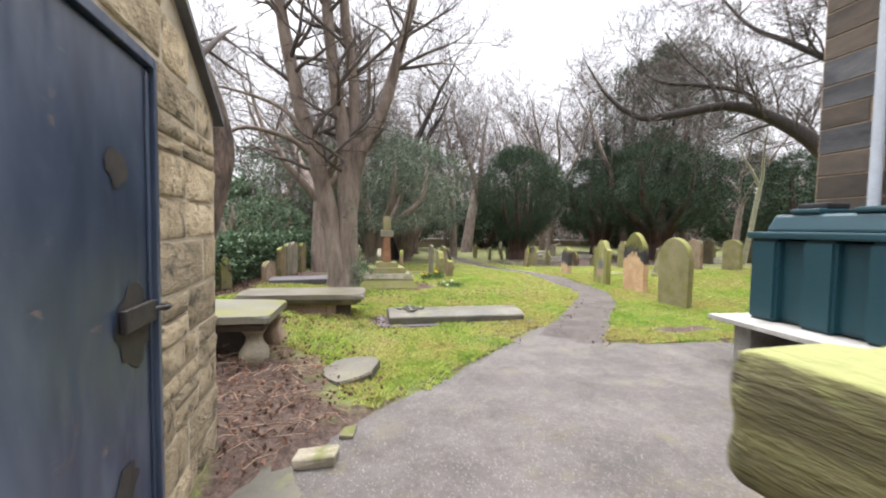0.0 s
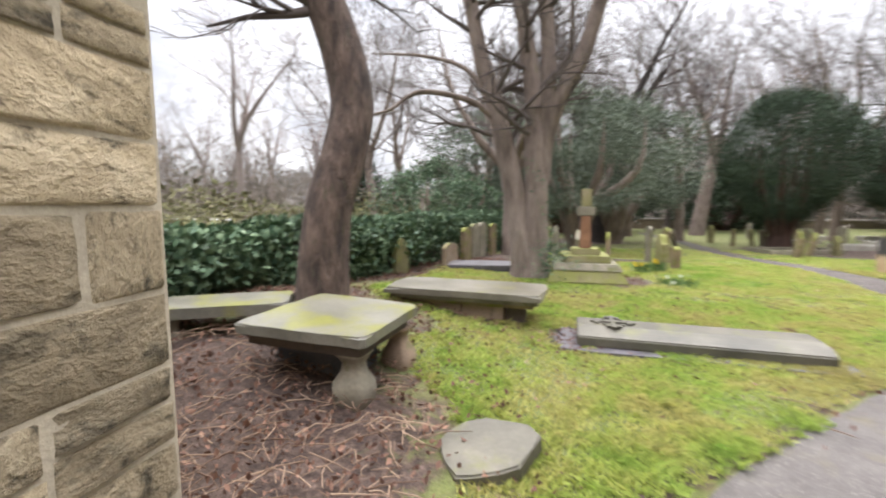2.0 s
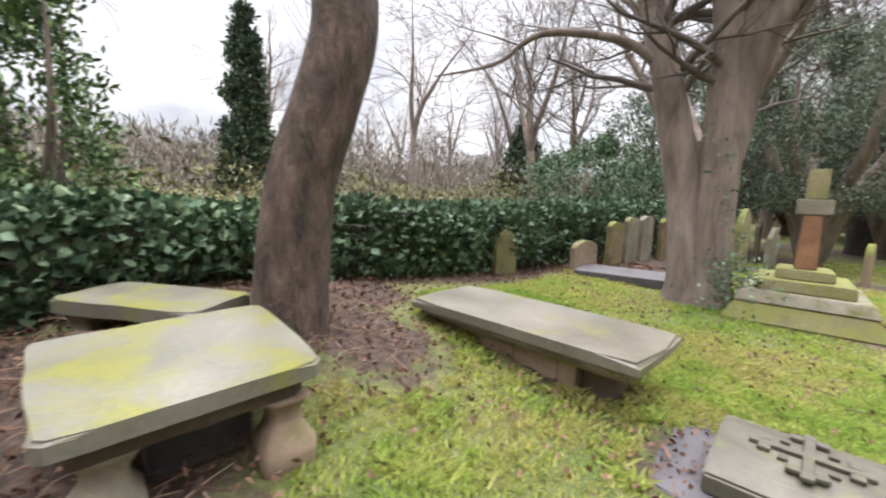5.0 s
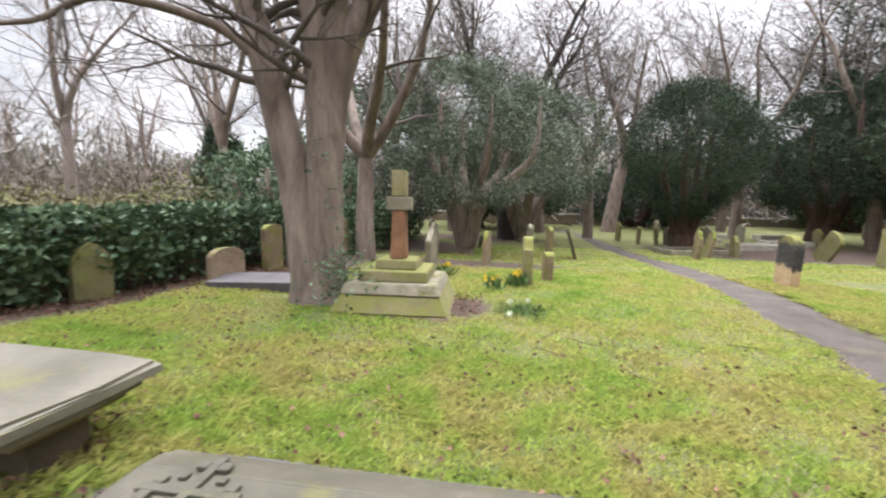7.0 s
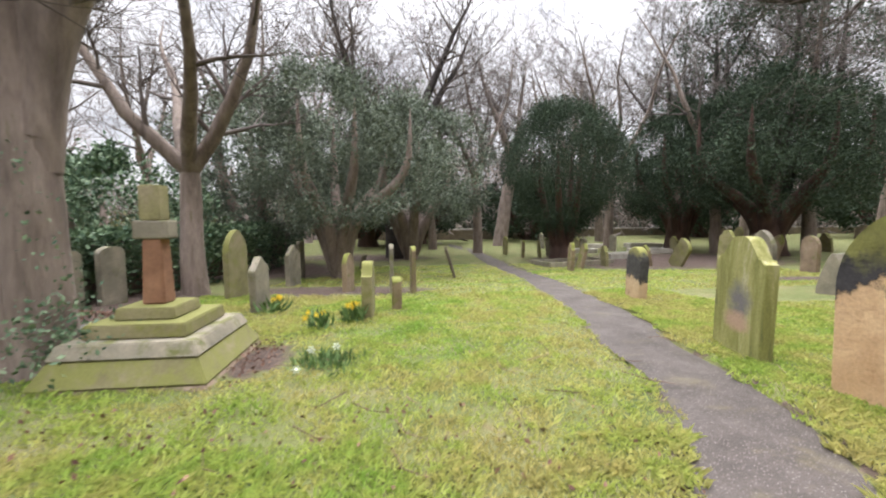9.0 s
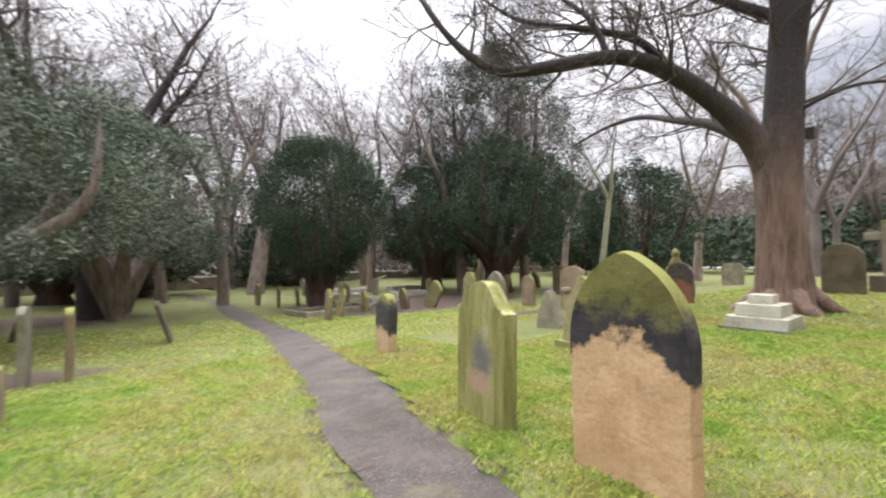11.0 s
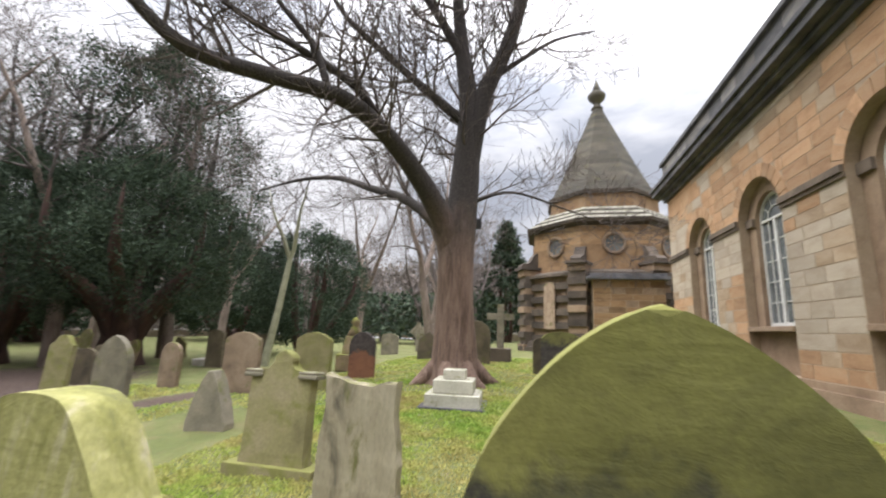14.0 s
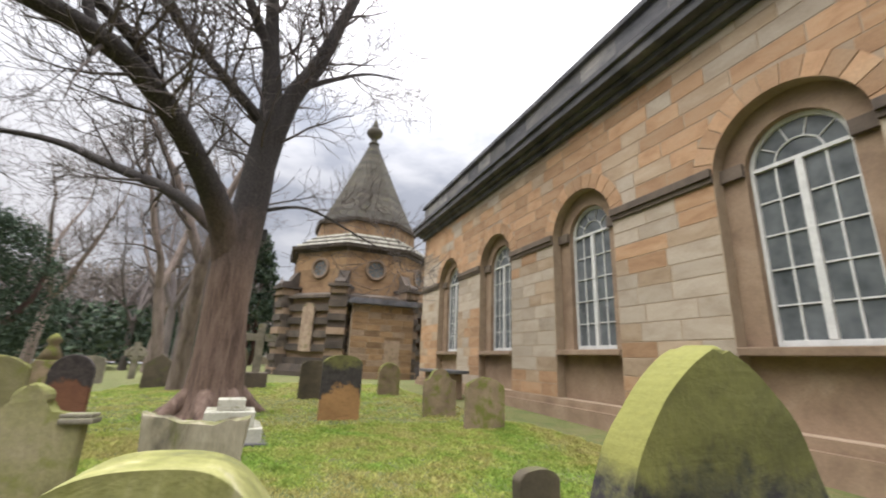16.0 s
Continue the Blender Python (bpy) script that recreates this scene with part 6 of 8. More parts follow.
M_palegrey = surf("pale_grey_headstone", [(0.32, (0.10, 0.086, 0.06)), (0.45, (0.28, 0.245, 0.17)), (0.75, (0.41, 0.365, 0.265))], 3.4, 34, 0.93, 0.4, 0.05, stretch=(1.2, 1.2, 0.45), moss=(0.17, 0.165, 0.06), moss_at=0.62, moss_up=0.2)
M_big = crust_stone("flaking_crust_stone", 1.08, 0.98, (0.135, 0.132, 0.034), (0.022, 0.020, 0.022), (0.56, 0.385, 0.225), (0.40, 0.25, 0.135))
M_two = crust_stone("flaking_crust_stone_small", 0.82, 0.50, (0.18, 0.17, 0.06), (0.030, 0.028, 0.026), (0.45, 0.33, 0.20), (0.34, 0.22, 0.12))
M_orange = crust_stone("crusted_orange_stone", 1.05, 0.70, (0.115, 0.110, 0.035), (0.035, 0.030, 0.026), (0.36, 0.20, 0.08), (0.27, 0.15, 0.06))
M_redstone = crust_stone("crusted_red_stone", 1.45, 0.72, (0.12, 0.12, 0.05), (0.04, 0.032, 0.03), (0.20, 0.09, 0.05), (0.15, 0.065, 0.04))
M_shoulder = stained_green()

headstone("pointed", 6.40, 9.20, 0.80, 1.46, M_big, "tall pointed headstone, mossy head, black crust flaked to bare sandstone", thick=0.13)
headstone("shoulder", 6.32, 10.55, 0.72, 1.23, M_shoulder, "yellow-green lichened shouldered headstone with a stained face", rz=-3, thick=0.14, lean=2)
headstone("round", 5.95, 7.30, 0.82, 1.38, M_green, "tall green round-topped headstone beside the path", thick=0.12, foot=False)
headstone("pointed", 12.6, 17.8, 0.85, 1.30, M_grey, "grey pointed headstone with a mossy edge", thick=0.14)
headstone("round", 6.95, 13.95, 0.52, 0.98, M_two, "narrow round-topped headstone with black crust and bare foot", thick=0.16, tilt=2)
headstone("pyramid", 10.6, 13.7, 0.62, 0.76, M_grey, "small grey pyramid-shaped grave marker", thick=0.22)
headstone("knob", 9.25, 11.82, 0.74, 1.12, M_green, "green headstone with scrolled shoulders and a knob", thick=0.15, tilt=3, foot=True)
headstone("concave", 8.68, 10.74, 0.60, 0.98, M_palegrey, "grey headstone with a dished top and worn sides", thick=0.14, foot=True, skew=-0.05)
headstone("ogee", 13.6, 15.6, 0.86, 1.28, M_pink, "broad pinkish headstone with a shaped top", thick=0.14)
headstone("ogee", 14.1, 14.2, 0.85, 1.22, M_green, "broad green headstone with a shaped top", thick=0.14)
headstone("round", 16.2, 13.95, 0.72, 1.18, M_redstone, "red sandstone headstone with a blackened round head", thick=0.14)
headstone("ogee", 19.6, 21.4, 0.72, 1.4, M_brown, "dark weathered headstone under the trees", thick=0.14)
headstone("segment", 27.0, 17.0, 0.95, 1.1, M_grey, "grey segment-topped headstone at a distance", thick=0.14)
headstone("gable", 22.5, 13.75, 0.9, 1.1, M_brown, "dark gabled headstone behind the oak", thick=0.14, tilt=6)
headstone("round", 20.6, 11.50, 0.98, 1.50, M_brown, "dark mossy round-topped headstone behind the oak", thick=0.16)
headstone("segment", 14.7, 8.92, 0.82, 1.28, M_orange, "headstone with a green-black head and orange sandstone foot", thick=0.16)
headstone("segment", 18.3, 9.15, 0.75, 1.05, M_brown, "dark segment-topped headstone in the lawn", thick=0.14)
headstone("round", 19.4, 6.65, 0.72, 1.03, M_mossy, "brown round-topped headstone near the church", thick=0.14)
headstone("shoulder", 14.95, 6.60, 0.80, 1.05, M_mossy, "brown shouldered headstone with a mossy head", thick=0.14, tilt=4)
headstone("ogee", 13.4, 6.25, 0.86, 0.97, M_mossy, "worn green headstone with a shaped top", thick=0.14, tilt=5, lean=3)
# stones near the yews and along the path
headstone("shoulder", 8.35, 21.4, 0.6, 1.05, M_mossy, "leaning brown headstone by the yew", rz=-5, lean=9)
headstone("shoulder", 8.9, 22.0, 0.6, 1.0, M_mossy, "leaning mossy headstone by the yew", rz=-2, tilt=12)
headstone("segment", 12.6, 22.0, 0.7, 1.25, M_green, "green headstone tilted far over", rz=1, lean=38)
headstone("shoulder", 12.7, 19.4, 0.6, 1.35, M_green, "slim green headstone with a shaped head", rz=4, tilt=3)
headstone("segment", 14.9, 21.5, 0.6, 0.95, M_brown, "dark headstone beneath the yew", rz=7)
headstone("round", 15.7, 22.0, 0.6, 1.0, M_brown, "dark round-topped headstone beneath the yew", rz=-7)
headstone("round", 14.6, 18.4, 0.6, 1.1, M_pink, "pinkish headstone beneath the yew", rz=-4)
headstone("segment", 16.6, 24.2, 0.6, 0.8, M_grey, "grey headstone far back", rz=-1)
headstone("round", 11.0, 27.0, 0.6, 0.9, M_grey, "grey headstone far back", rz=2)
headstone("segment", 13.4, 29.0, 0.6, 0.9, M_grey, "grey headstone far back", rz=5)
headstone("round", 7.3, 28.5, 0.5, 1.0, M_green, "slim green headstone beside the path", rz=8)
headstone("segment", 7.9, 27.0, 0.5, 0.9, M_mossy, "leaning headstone beside the path", rz=-6, lean=8)
headstone("segment", 4.0, 19.9, 0.62, 1.10, M_brown, "thin dark headstone leaning over", rz=-3, tilt=-17, thick=0.09)
headstone("segment", 0.4, 23.4, 0.6, 0.62, M_brown, "small dark leaning stone", rz=0, tilt=14)
headstone("shoulder", 2.15, 12.85, 0.62, 0.85, M_green, "low green headstone in the grass", rz=3, thick=0.16)
headstone("segment", 2.55, 13.35, 0.35, 0.55, M_mossy, "low mossy broken headstone", rz=6, thick=0.16)
headstone("gable", -0.5, 17.6, 0.7, 1.1, M_grey, "grey headstone in the grass", rz=-8)
headstone("pointed", -0.82, 15.0, 0.72, 1.38, M_green, "pointed green headstone behind the cross", rz=-5)
headstone("gable", 0.28, 13.42, 0.55, 0.92, M_grey, "grey headstone leaning beside the cross", rz=-2, lean=4)
headstone("segment", -1.1, 20.3, 0.6, 1.2, M_grey, "grey headstone among the trees", rz=1)
headstone("segment", 2.28, 15.65, 0.5, 1.10, M_grey, "thin upright headstone in the grass", rz=4, thick=0.09)
headstone("segment", 2.75, 15.7, 0.5, 1.05, M_mossy, "thin upright headstone in the grass", rz=7, thick=0.10)
headstone("round", 1.2, 16.3, 0.6, 0.9, M_mossy, "mossy headstone among the trees", rz=-7)
# rows of weathered stones and low kerbed graves beneath and beyond the yews
rng_g = random.Random(52)
ROW_LOOKS = [("round", M_grey, "grey round-topped headstone under the yews"), ("shoulder", M_green, "green shouldered headstone under the yews"), ("segment", M_pink, "pinkish segment-topped headstone under the yews"),
             ("pointed", M_mossy, "mossy pointed headstone under the yews"), ("segment", M_brown, "dark headstone under the yews")]
for k in range(22):
    gx, gy = rng_g.uniform(8.5, 22.5), rng_g.uniform(20.5, 33.0)
    if math.hypot(gx - 9.3, gy - 25.3) < 1.1 or math.hypot(gx - 17, gy - 28.8) < 1.2 or math.hypot(gx - 18.9, gy - 25) < 1.2:
        continue
    kd, mt, lb = ROW_LOOKS[rng_g.randrange(5)]
    headstone(kd, gx, gy, rng_g.uniform(0.5, 0.75), rng_g.uniform(0.7, 1.2), mt, lb, rz=rng_g.uniform(-9, 9), tilt=rng_g.gauss(0, 7), lean=rng_g.gauss(0, 6))
# stones along the hedge
headstone("pointed", -3.02, 9.36, 0.42, 0.70, M_green, "small pointed stone against the ivy hedge", rz=-11)
headstone("segment", -2.52, 11.05, 0.65, 0.52, M_pink, "low pinkish stone against the ivy hedge", rz=-9)
headstone("segment", -2.45, 12.2, 0.45, 0.85, M_mossy, "brown stone against the ivy hedge", rz=-8)
headstone("segment", -2.4, 12.9, 0.45, 0.95, M_grey, "grey stone against the ivy hedge", rz=-8)
headstone("segment", -2.4, 13.8, 0.5, 1.0, M_grey, "grey stone against the ivy hedge", rz=-8)
headstone("segment", -2.3, 14.9, 0.5, 1.0, M_mossy, "mossy stone against the ivy hedge", rz=-7)
headstone("segment", 8.95, 8.06, 0.43, 0.46, M_brown, "small dark rounded foot stone in the grass", thick=0.13)


def build_monuments():
    t = empty("pedestal", 13.0, 10.82, ground_z(13, 10.8) - 0.02, 4)
    tagged(t, "pale stepped marble pedestal that lost its cross", "monument")
    boxed("step", (-0.46, 0.46, -0.46, 0.46, 0, 0.24), M_white, t, 0.015)
    boxed("step", (-0.34, 0.34, -0.34, 0.34, 0.242, 0.46), M_white, t, 0.015)
    boxed("socket", (-0.19, 0.19, -0.19, 0.19, 0.462, 0.62), M_white, t, 0.015)
    boxed("base_slab", (-0.56, 0.56, -0.56, 0.56, -0.02, 0.05), M_wetslab, t, 0.01)
    t = empty("stone_cross", 21.8, 10.75, ground_z(21.8, 10.7), 0)
    tagged(t, "grey stone cross on a rough base", "memorial")
    boxed("base", (-0.32, 0.32, -0.4, 0.4, 0, 0.5), M_darkstone, t, 0.03)
    boxed("shaft", (-0.11, 0.11, -0.13, 0.13, 0.5, 2.15), M_grey, t, 0.02)
    boxed("arm", (-0.10, 0.10, -0.52, -0.132, 1.55, 1.80), M_grey, t, 0.02)
    boxed("arm", (-0.10, 0.10, 0.132, 0.52, 1.55, 1.80), M_grey, t, 0.02)
    t = empty("stone_cross", 30.0, 16.3, ground_z(30, 16.3), 0)
    tagged(t, "small grey wheel cross near the road", "memorial")
    boxed("shaft", (-0.10, 0.10, -0.13, 0.13, 0, 1.7), M_grey, t, 0.02)
    boxed("arm", (-0.09, 0.09, -0.45, 0.45, 1.05, 1.30), M_grey, t, 0.02)
    bm = bmesh.new()
    n = 20
    for r0, r1 in ((0.27, 0.37),):
        a = [bm.verts.new((-0.06, r1 * math.cos(2 * math.pi * i / n), 1.18 + r1 * math.sin(2 * math.pi * i / n))) for i in range(n)]
        b = [bm.verts.new((-0.06, r0 * math.cos(2 * math.pi * i / n), 1.18 + r0 * math.sin(2 * math.pi * i / n))) for i in range(n)]
        c = [bm.verts.new((0.06, v.co.y, v.co.z)) for v in a]
        d = [bm.verts.new((0.06, v.co.y, v.co.z)) for v in b]
        for i in range(n):
            j = (i + 1) % n
            for p, q in ((a, b), (c, d), (a, c), (b, d)):
                bm.faces.new((p[i], p[j], q[j], q[i]))
    part("wheel", bm, M_grey, t)
    t = empty("pinnacle", 18.2, 15.1, ground_z(18.2, 15.1), 20)
    tagged(t, "mossy stepped monument with a small pinnacle", "monument")
    boxed("base", (-0.5, 0.5, -0.5, 0.5, 0, 0.5), M_mossy, t, 0.03)
    boxed("body", (-0.36, 0.36, -0.36, 0.36, 0.5, 1.05), M_mossy, t, 0.03, "", 0.1)
    bm = bmesh.new()
    lathe(bm, [(0.26, 1.05), (0.14, 1.3), (0.10, 1.4), (0.16, 1.48), (0.10, 1.58), (0.02, 1.66)], 10)
    part("finial", bm, M_mossy, t, "", True)
    t = empty("table_tomb", 19.0, 4.9, ground_z(19, 4.9), 0)
    tagged(t, "dark flat table tomb beside the church wall", "tomb")
    boxed("slab", (-1.0, 1.0, -0.5, 0.5, 0.78, 0.88), M_cornice, t, 0.015)
    boxed("body", (-0.8, 0.8, -0.36, 0.36, 0, 0.778), M_dress, t, 0.02)
    t = empty("kerb_grave", 9.2, 23.6, ground_z(9.2, 23.6), 20)
    tagged(t, "low grey kerbed grave in front of the yew", "grave")
    for d in ((-1.6, 1.6, -0.7, -0.55), (-1.6, 1.6, 0.55, 0.7), (-1.6, -1.45, -0.54, 0.54), (1.45, 1.6, -0.54, 0.54)):
        boxed("kerb", (d[0], d[1], d[2], d[3], 0, 0.2), M_grey, t, 0.02)
    for x, y, a in ((12.4, 25.6, 8), (14.6, 27.4, 5), (11.2, 28.6, -4), (16.2, 31.0, 0), (20.8, 22.2, 6), (13.0, 31.5, 3)):
        t = empty("kerb_grave", x, y, ground_z(x, y), a)
        tagged(t, "low pale kerbed grave with a gravel bed", "grave", "kerbed graves")
        for d in ((-1.0, 1.0, -0.45, -0.33), (-1.0, 1.0, 0.33, 0.45), (-1.0, -0.88, -0.328, 0.328), (0.88, 1.0, -0.328, 0.328)):
            boxed("kerb", (d[0], d[1], d[2], d[3], -0.05, 0.24), M_palekerb, t, 0.02)
        boxed("gravel_bed", (-0.875, 0.875, -0.325, 0.325, -0.05, 0.12), M_concrete, t, 0.0)
    t = empty("grave_slab", -1.62, 10.95, ground_z(-1.62, 10.95), 12)
    tagged(t, "flat blue-grey grave slab with a mossy edge", "grave")
    boxed("slab", (-0.85, 0.85, -0.4, 0.4, 0, 0.14), M_wetslab, t, 0.015)


build_monuments()


# ---- trees ----
def flare(base, top, r, n=18, seed=0.0, lean=None, steps=10, spread=1.9, name_pts=None):
    """A trunk line with a buttressed foot."""
    pts, rad = [], []
    for i in range(steps + 1):
        t = i / steps
        p = Vector(base).lerp(Vector(top), t)
        pts.append(p)
        z = (p.z - base[2])
        rad.append(r * (1 + (spread - 1) * math.exp(-z / 0.28)) * (1 - 0.18 * t))
    return pts, rad


def build_oak():
    t = empty("oak_tree", 15.7, 11.35, ground_z(15.7, 11.35))
    tagged(t, "large bare oak with reddish bark and sweeping limbs", "tree")
    o = Vector(t.location)
    rng = random.Random(21)
    trunk, limb, twig = Tubes(), Tubes(), Tubes()
    pts, rad = flare((0, 0, -0.25), (-0.12, 0.05, 3.9), 0.52, seed=2, spread=1.75)
    trunk.add(pts, rad, 22, 0.12)
    for a in range(7):
        ang = a * 0.9 + 0.3
        trunk.add([(0.35 * math.cos(ang), 0.35 * math.sin(ang), 0.5), (0.75 * math.cos(ang), 0.75 * math.sin(ang), 0.12), (1.2 * math.cos(ang + 0.15), 1.2 * math.sin(ang + 0.15), -0.12)], [0.2, 0.16, 0.05], 8, 0.1)
    W = lambda x, y, z: (x - o.x, y - o.y, z - o.z)
    raw = [
        ([W(15.55, 11.50, 3.3), W(15.2, 11.7, 4.1), W(14.5, 12.15, 4.95), W(13.6, 12.75, 5.70), W(12.8, 13.45, 6.12), W(11.7, 14.5, 6.05), W(10.8, 15.25, 6.0), W(10.1, 15.8, 6.5), W(9.5, 16.3, 7.4), W(9.0, 16.8, 8.6)], [0.34, 0.29, 0.24, 0.20, 0.18, 0.155, 0.13, 0.10, 0.07, 0.02]),
        ([W(13.7, 12.7, 5.65), W(13.3, 13.3, 6.6), W(12.4, 14.3, 7.1), W(11.5, 15.3, 7.5), W(10.8, 16.2, 8.4)], [0.12, 0.10, 0.08, 0.06, 0.02]),
        ([W(15.6, 11.35, 3.6), W(15.6, 11.2, 5.2), W(15.55, 11.15, 7.2), W(15.5, 11.4, 9.2), W(15.4, 11.6, 11.6), W(15.3, 11.4, 14.0)], [0.42, 0.36, 0.27, 0.19, 0.13, 0.05]),
        ([W(15.6, 11.15, 5.6), W(15.6, 10.75, 7.6), W(15.65, 10.2, 8.9), W(15.6, 9.8, 10.2), W(15.5, 9.2, 12.2), W(15.4, 8.7, 14.0)], [0.30, 0.24, 0.20, 0.17, 0.12, 0.05]),
        ([W(15.6, 11.5, 3.7), W(16.3, 12.9, 4.9), W(17.4, 14.6, 5.75), W(18.3, 16.3, 6.5), W(18.6, 18.0, 6.6), W(18.8, 19.8, 6.3)], [0.17, 0.14, 0.115, 0.09, 0.06, 0.02]),
        ([W(15.55, 11.25, 6.8), W(15.3, 12.2, 7.6), W(15.0, 13.2, 8.5), W(14.5, 14.4, 9.6), W(14.0, 15.5, 11.4)], [0.14, 0.12, 0.10, 0.07, 0.03]),
        ([W(15.5, 11.3, 8.6), W(15.1, 12.0, 9.8), W(14.6, 12.9, 11.2), W(14.2, 13.4, 13.0)], [0.15, 0.12, 0.08, 0.03]),
        ([W(12.6, 13.6, 6.15), W(12.5, 14.0, 7.2), W(12.2, 14.8, 8.2), W(11.8, 15.6, 9.6)], [0.09, 0.07, 0.05, 0.02]),
        ([W(15.6, 11.0, 4.6), W(15.8, 10.0, 4.9), W(16.2, 8.6, 4.5), W(16.5, 7.4, 4.1)], [0.05, 0.035, 0.022, 0.008]),
        ([W(15.6, 10.6, 8.0), W(15.9, 9.7, 8.8), W(16.1, 8.8, 9.4), W(16.2, 7.8, 9.6)], [0.09, 0.06, 0.04, 0.015]),
    ]
    limbs = []
    for p, r in raw:
        q, s = smooth_line(p, r, 5)
        limb.add(q, s, 12, 0.08)
        limbs.append((q, s))
    dress(rng, limb, twig, limbs, 2.7, 2.3, 2, 7, 0.02, 0.40, 0.2, 0.5, 0.006, 0.042)
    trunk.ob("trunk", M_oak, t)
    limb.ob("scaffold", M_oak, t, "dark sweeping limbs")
    tagged(twig.ob("twig_spray", M_twig, t), kind="stuff")
    box_ = boxed("bird_box", (15.98, 16.12, 10.82, 10.98, 4.02, 4.28), M_cornice, None, 0.01)
    tagged(box_, "small dark box fixed to the oak trunk", "nest box")


build_oak()


def build_big_maple():
    """The many-stemmed tree beside the memorial cross."""
    t = empty("sycamore_tree", -0.62, 10.40, -0.03)
    tagged(t, "bare many-stemmed tree with grey bark and ivy at its foot", "tree")
    o = Vector(t.location)
    rng = random.Random(33)
    trunk, limb, twig = Tubes(), Tubes(), Tubes()
    W = lambda x, y, z: (x - o.x, y - o.y, z - o.z)
    raw = [
        ([W(-0.72, 10.40, -0.2), W(-0.74, 10.40, 0.35), W(-0.86, 10.40, 1.2), W(-1.05, 10.36, 2.1), W(-1.30, 10.32, 3.2), W(-1.72, 10.30, 4.6), W(-2.10, 10.26, 6.8), W(-2.4, 10.2, 9.5), W(-2.6, 10.2, 12.0)], [0.40, 0.27, 0.24, 0.21, 0.19, 0.16, 0.13, 0.09, 0.04]),
        ([W(-0.50, 10.42, -0.2), W(-0.52, 10.42, 0.35), W(-0.55, 10.42, 1.3), W(-0.58, 10.42, 2.4), W(-0.62, 10.44, 3.4), W(-0.85, 10.44, 4.9), W(-1.07, 10.41, 6.9), W(-1.2, 10.5, 9.5), W(-1.1, 10.5, 12.5)], [0.38, 0.27, 0.24, 0.22, 0.19, 0.15, 0.12, 0.08, 0.03]),
        ([W(-0.50, 10.44, 1.9), W(-0.38, 10.46, 3.1), W(-0.42, 10.5, 4.9), W(-0.66, 10.5, 6.9), W(-0.6, 10.6, 9.5), W(-0.5, 10.6, 12.0)], [0.18, 0.17, 0.14, 0.11, 0.07, 0.03]),
        ([W(-0.50, 10.42, 2.2), W(-0.25, 10.50, 3.3), W(0.25, 10.5, 4.3), W(0.62, 10.46, 5.6), W(1.0, 10.42, 7.1), W(1.5, 10.5, 9.6), W(2.0, 10.5, 12.0)], [0.19, 0.17, 0.15, 0.12, 0.10, 0.06, 0.02]),
        ([W(-1.25, 10.30, 3.0), W(-1.75, 10.05, 3.45), W(-2.6, 9.4, 3.55), W(-3.1, 9.0, 3.15), W(-3.7, 8.4, 2.95)], [0.075, 0.06, 0.045, 0.03, 0.010]),
        ([W(-1.35, 10.32, 3.4), W(-2.0, 10.4, 4.2), W(-3.0, 10.5, 4.6), W(-4.2, 10.6, 4.8)], [0.06, 0.05, 0.035, 0.01]),
    ]
    limbs = []
    for k, (p, r) in enumerate(raw):
        q, s = smooth_line(p, r, 5)
        (trunk if k < 2 else limb).add(q, s, 14 if k < 4 else 8, 0.16)
        limbs.append((q, s))
    dress(rng, limb, twig, limbs, 2.7, 1.9, 2, 5, 0.05, 0.4, 0.42, 0.3)
    trunk.ob("trunk", M_bark, t)
    limb.ob("scaffold", M_bark, t)
    tagged(twig.ob("twig_spray", M_twig, t), kind="stuff")
    lv = Leaves(4)
    rs = lv.rs
    n = 900
    a = rs.uniform(0, 6.28, n)
    z = rs.uniform(0.1, 2.4, n) ** 1.0
    keep = np.sin(a * 2 + z * 2.0) + rs.normal(0, 0.5, n) > 0.5
    r = 0.33 + 0.1 * np.exp(-z)
    pts = np.stack([0.05 + r * np.cos(a) - z * 0.02, -0.02 + r * 0.85 * np.sin(a), z], 1)[keep]
    lv.add(pts, 0.055)
    pts = rs.normal(size=(700, 3)) * np.array([0.20, 0.18, 0.20]) + np.array([0.42, -0.22, 0.40])
    lv.add(pts, 0.055)
    lv.ob("ivy", M_ivyleaf, t, "ivy creeping over the foot")


build_big_maple()


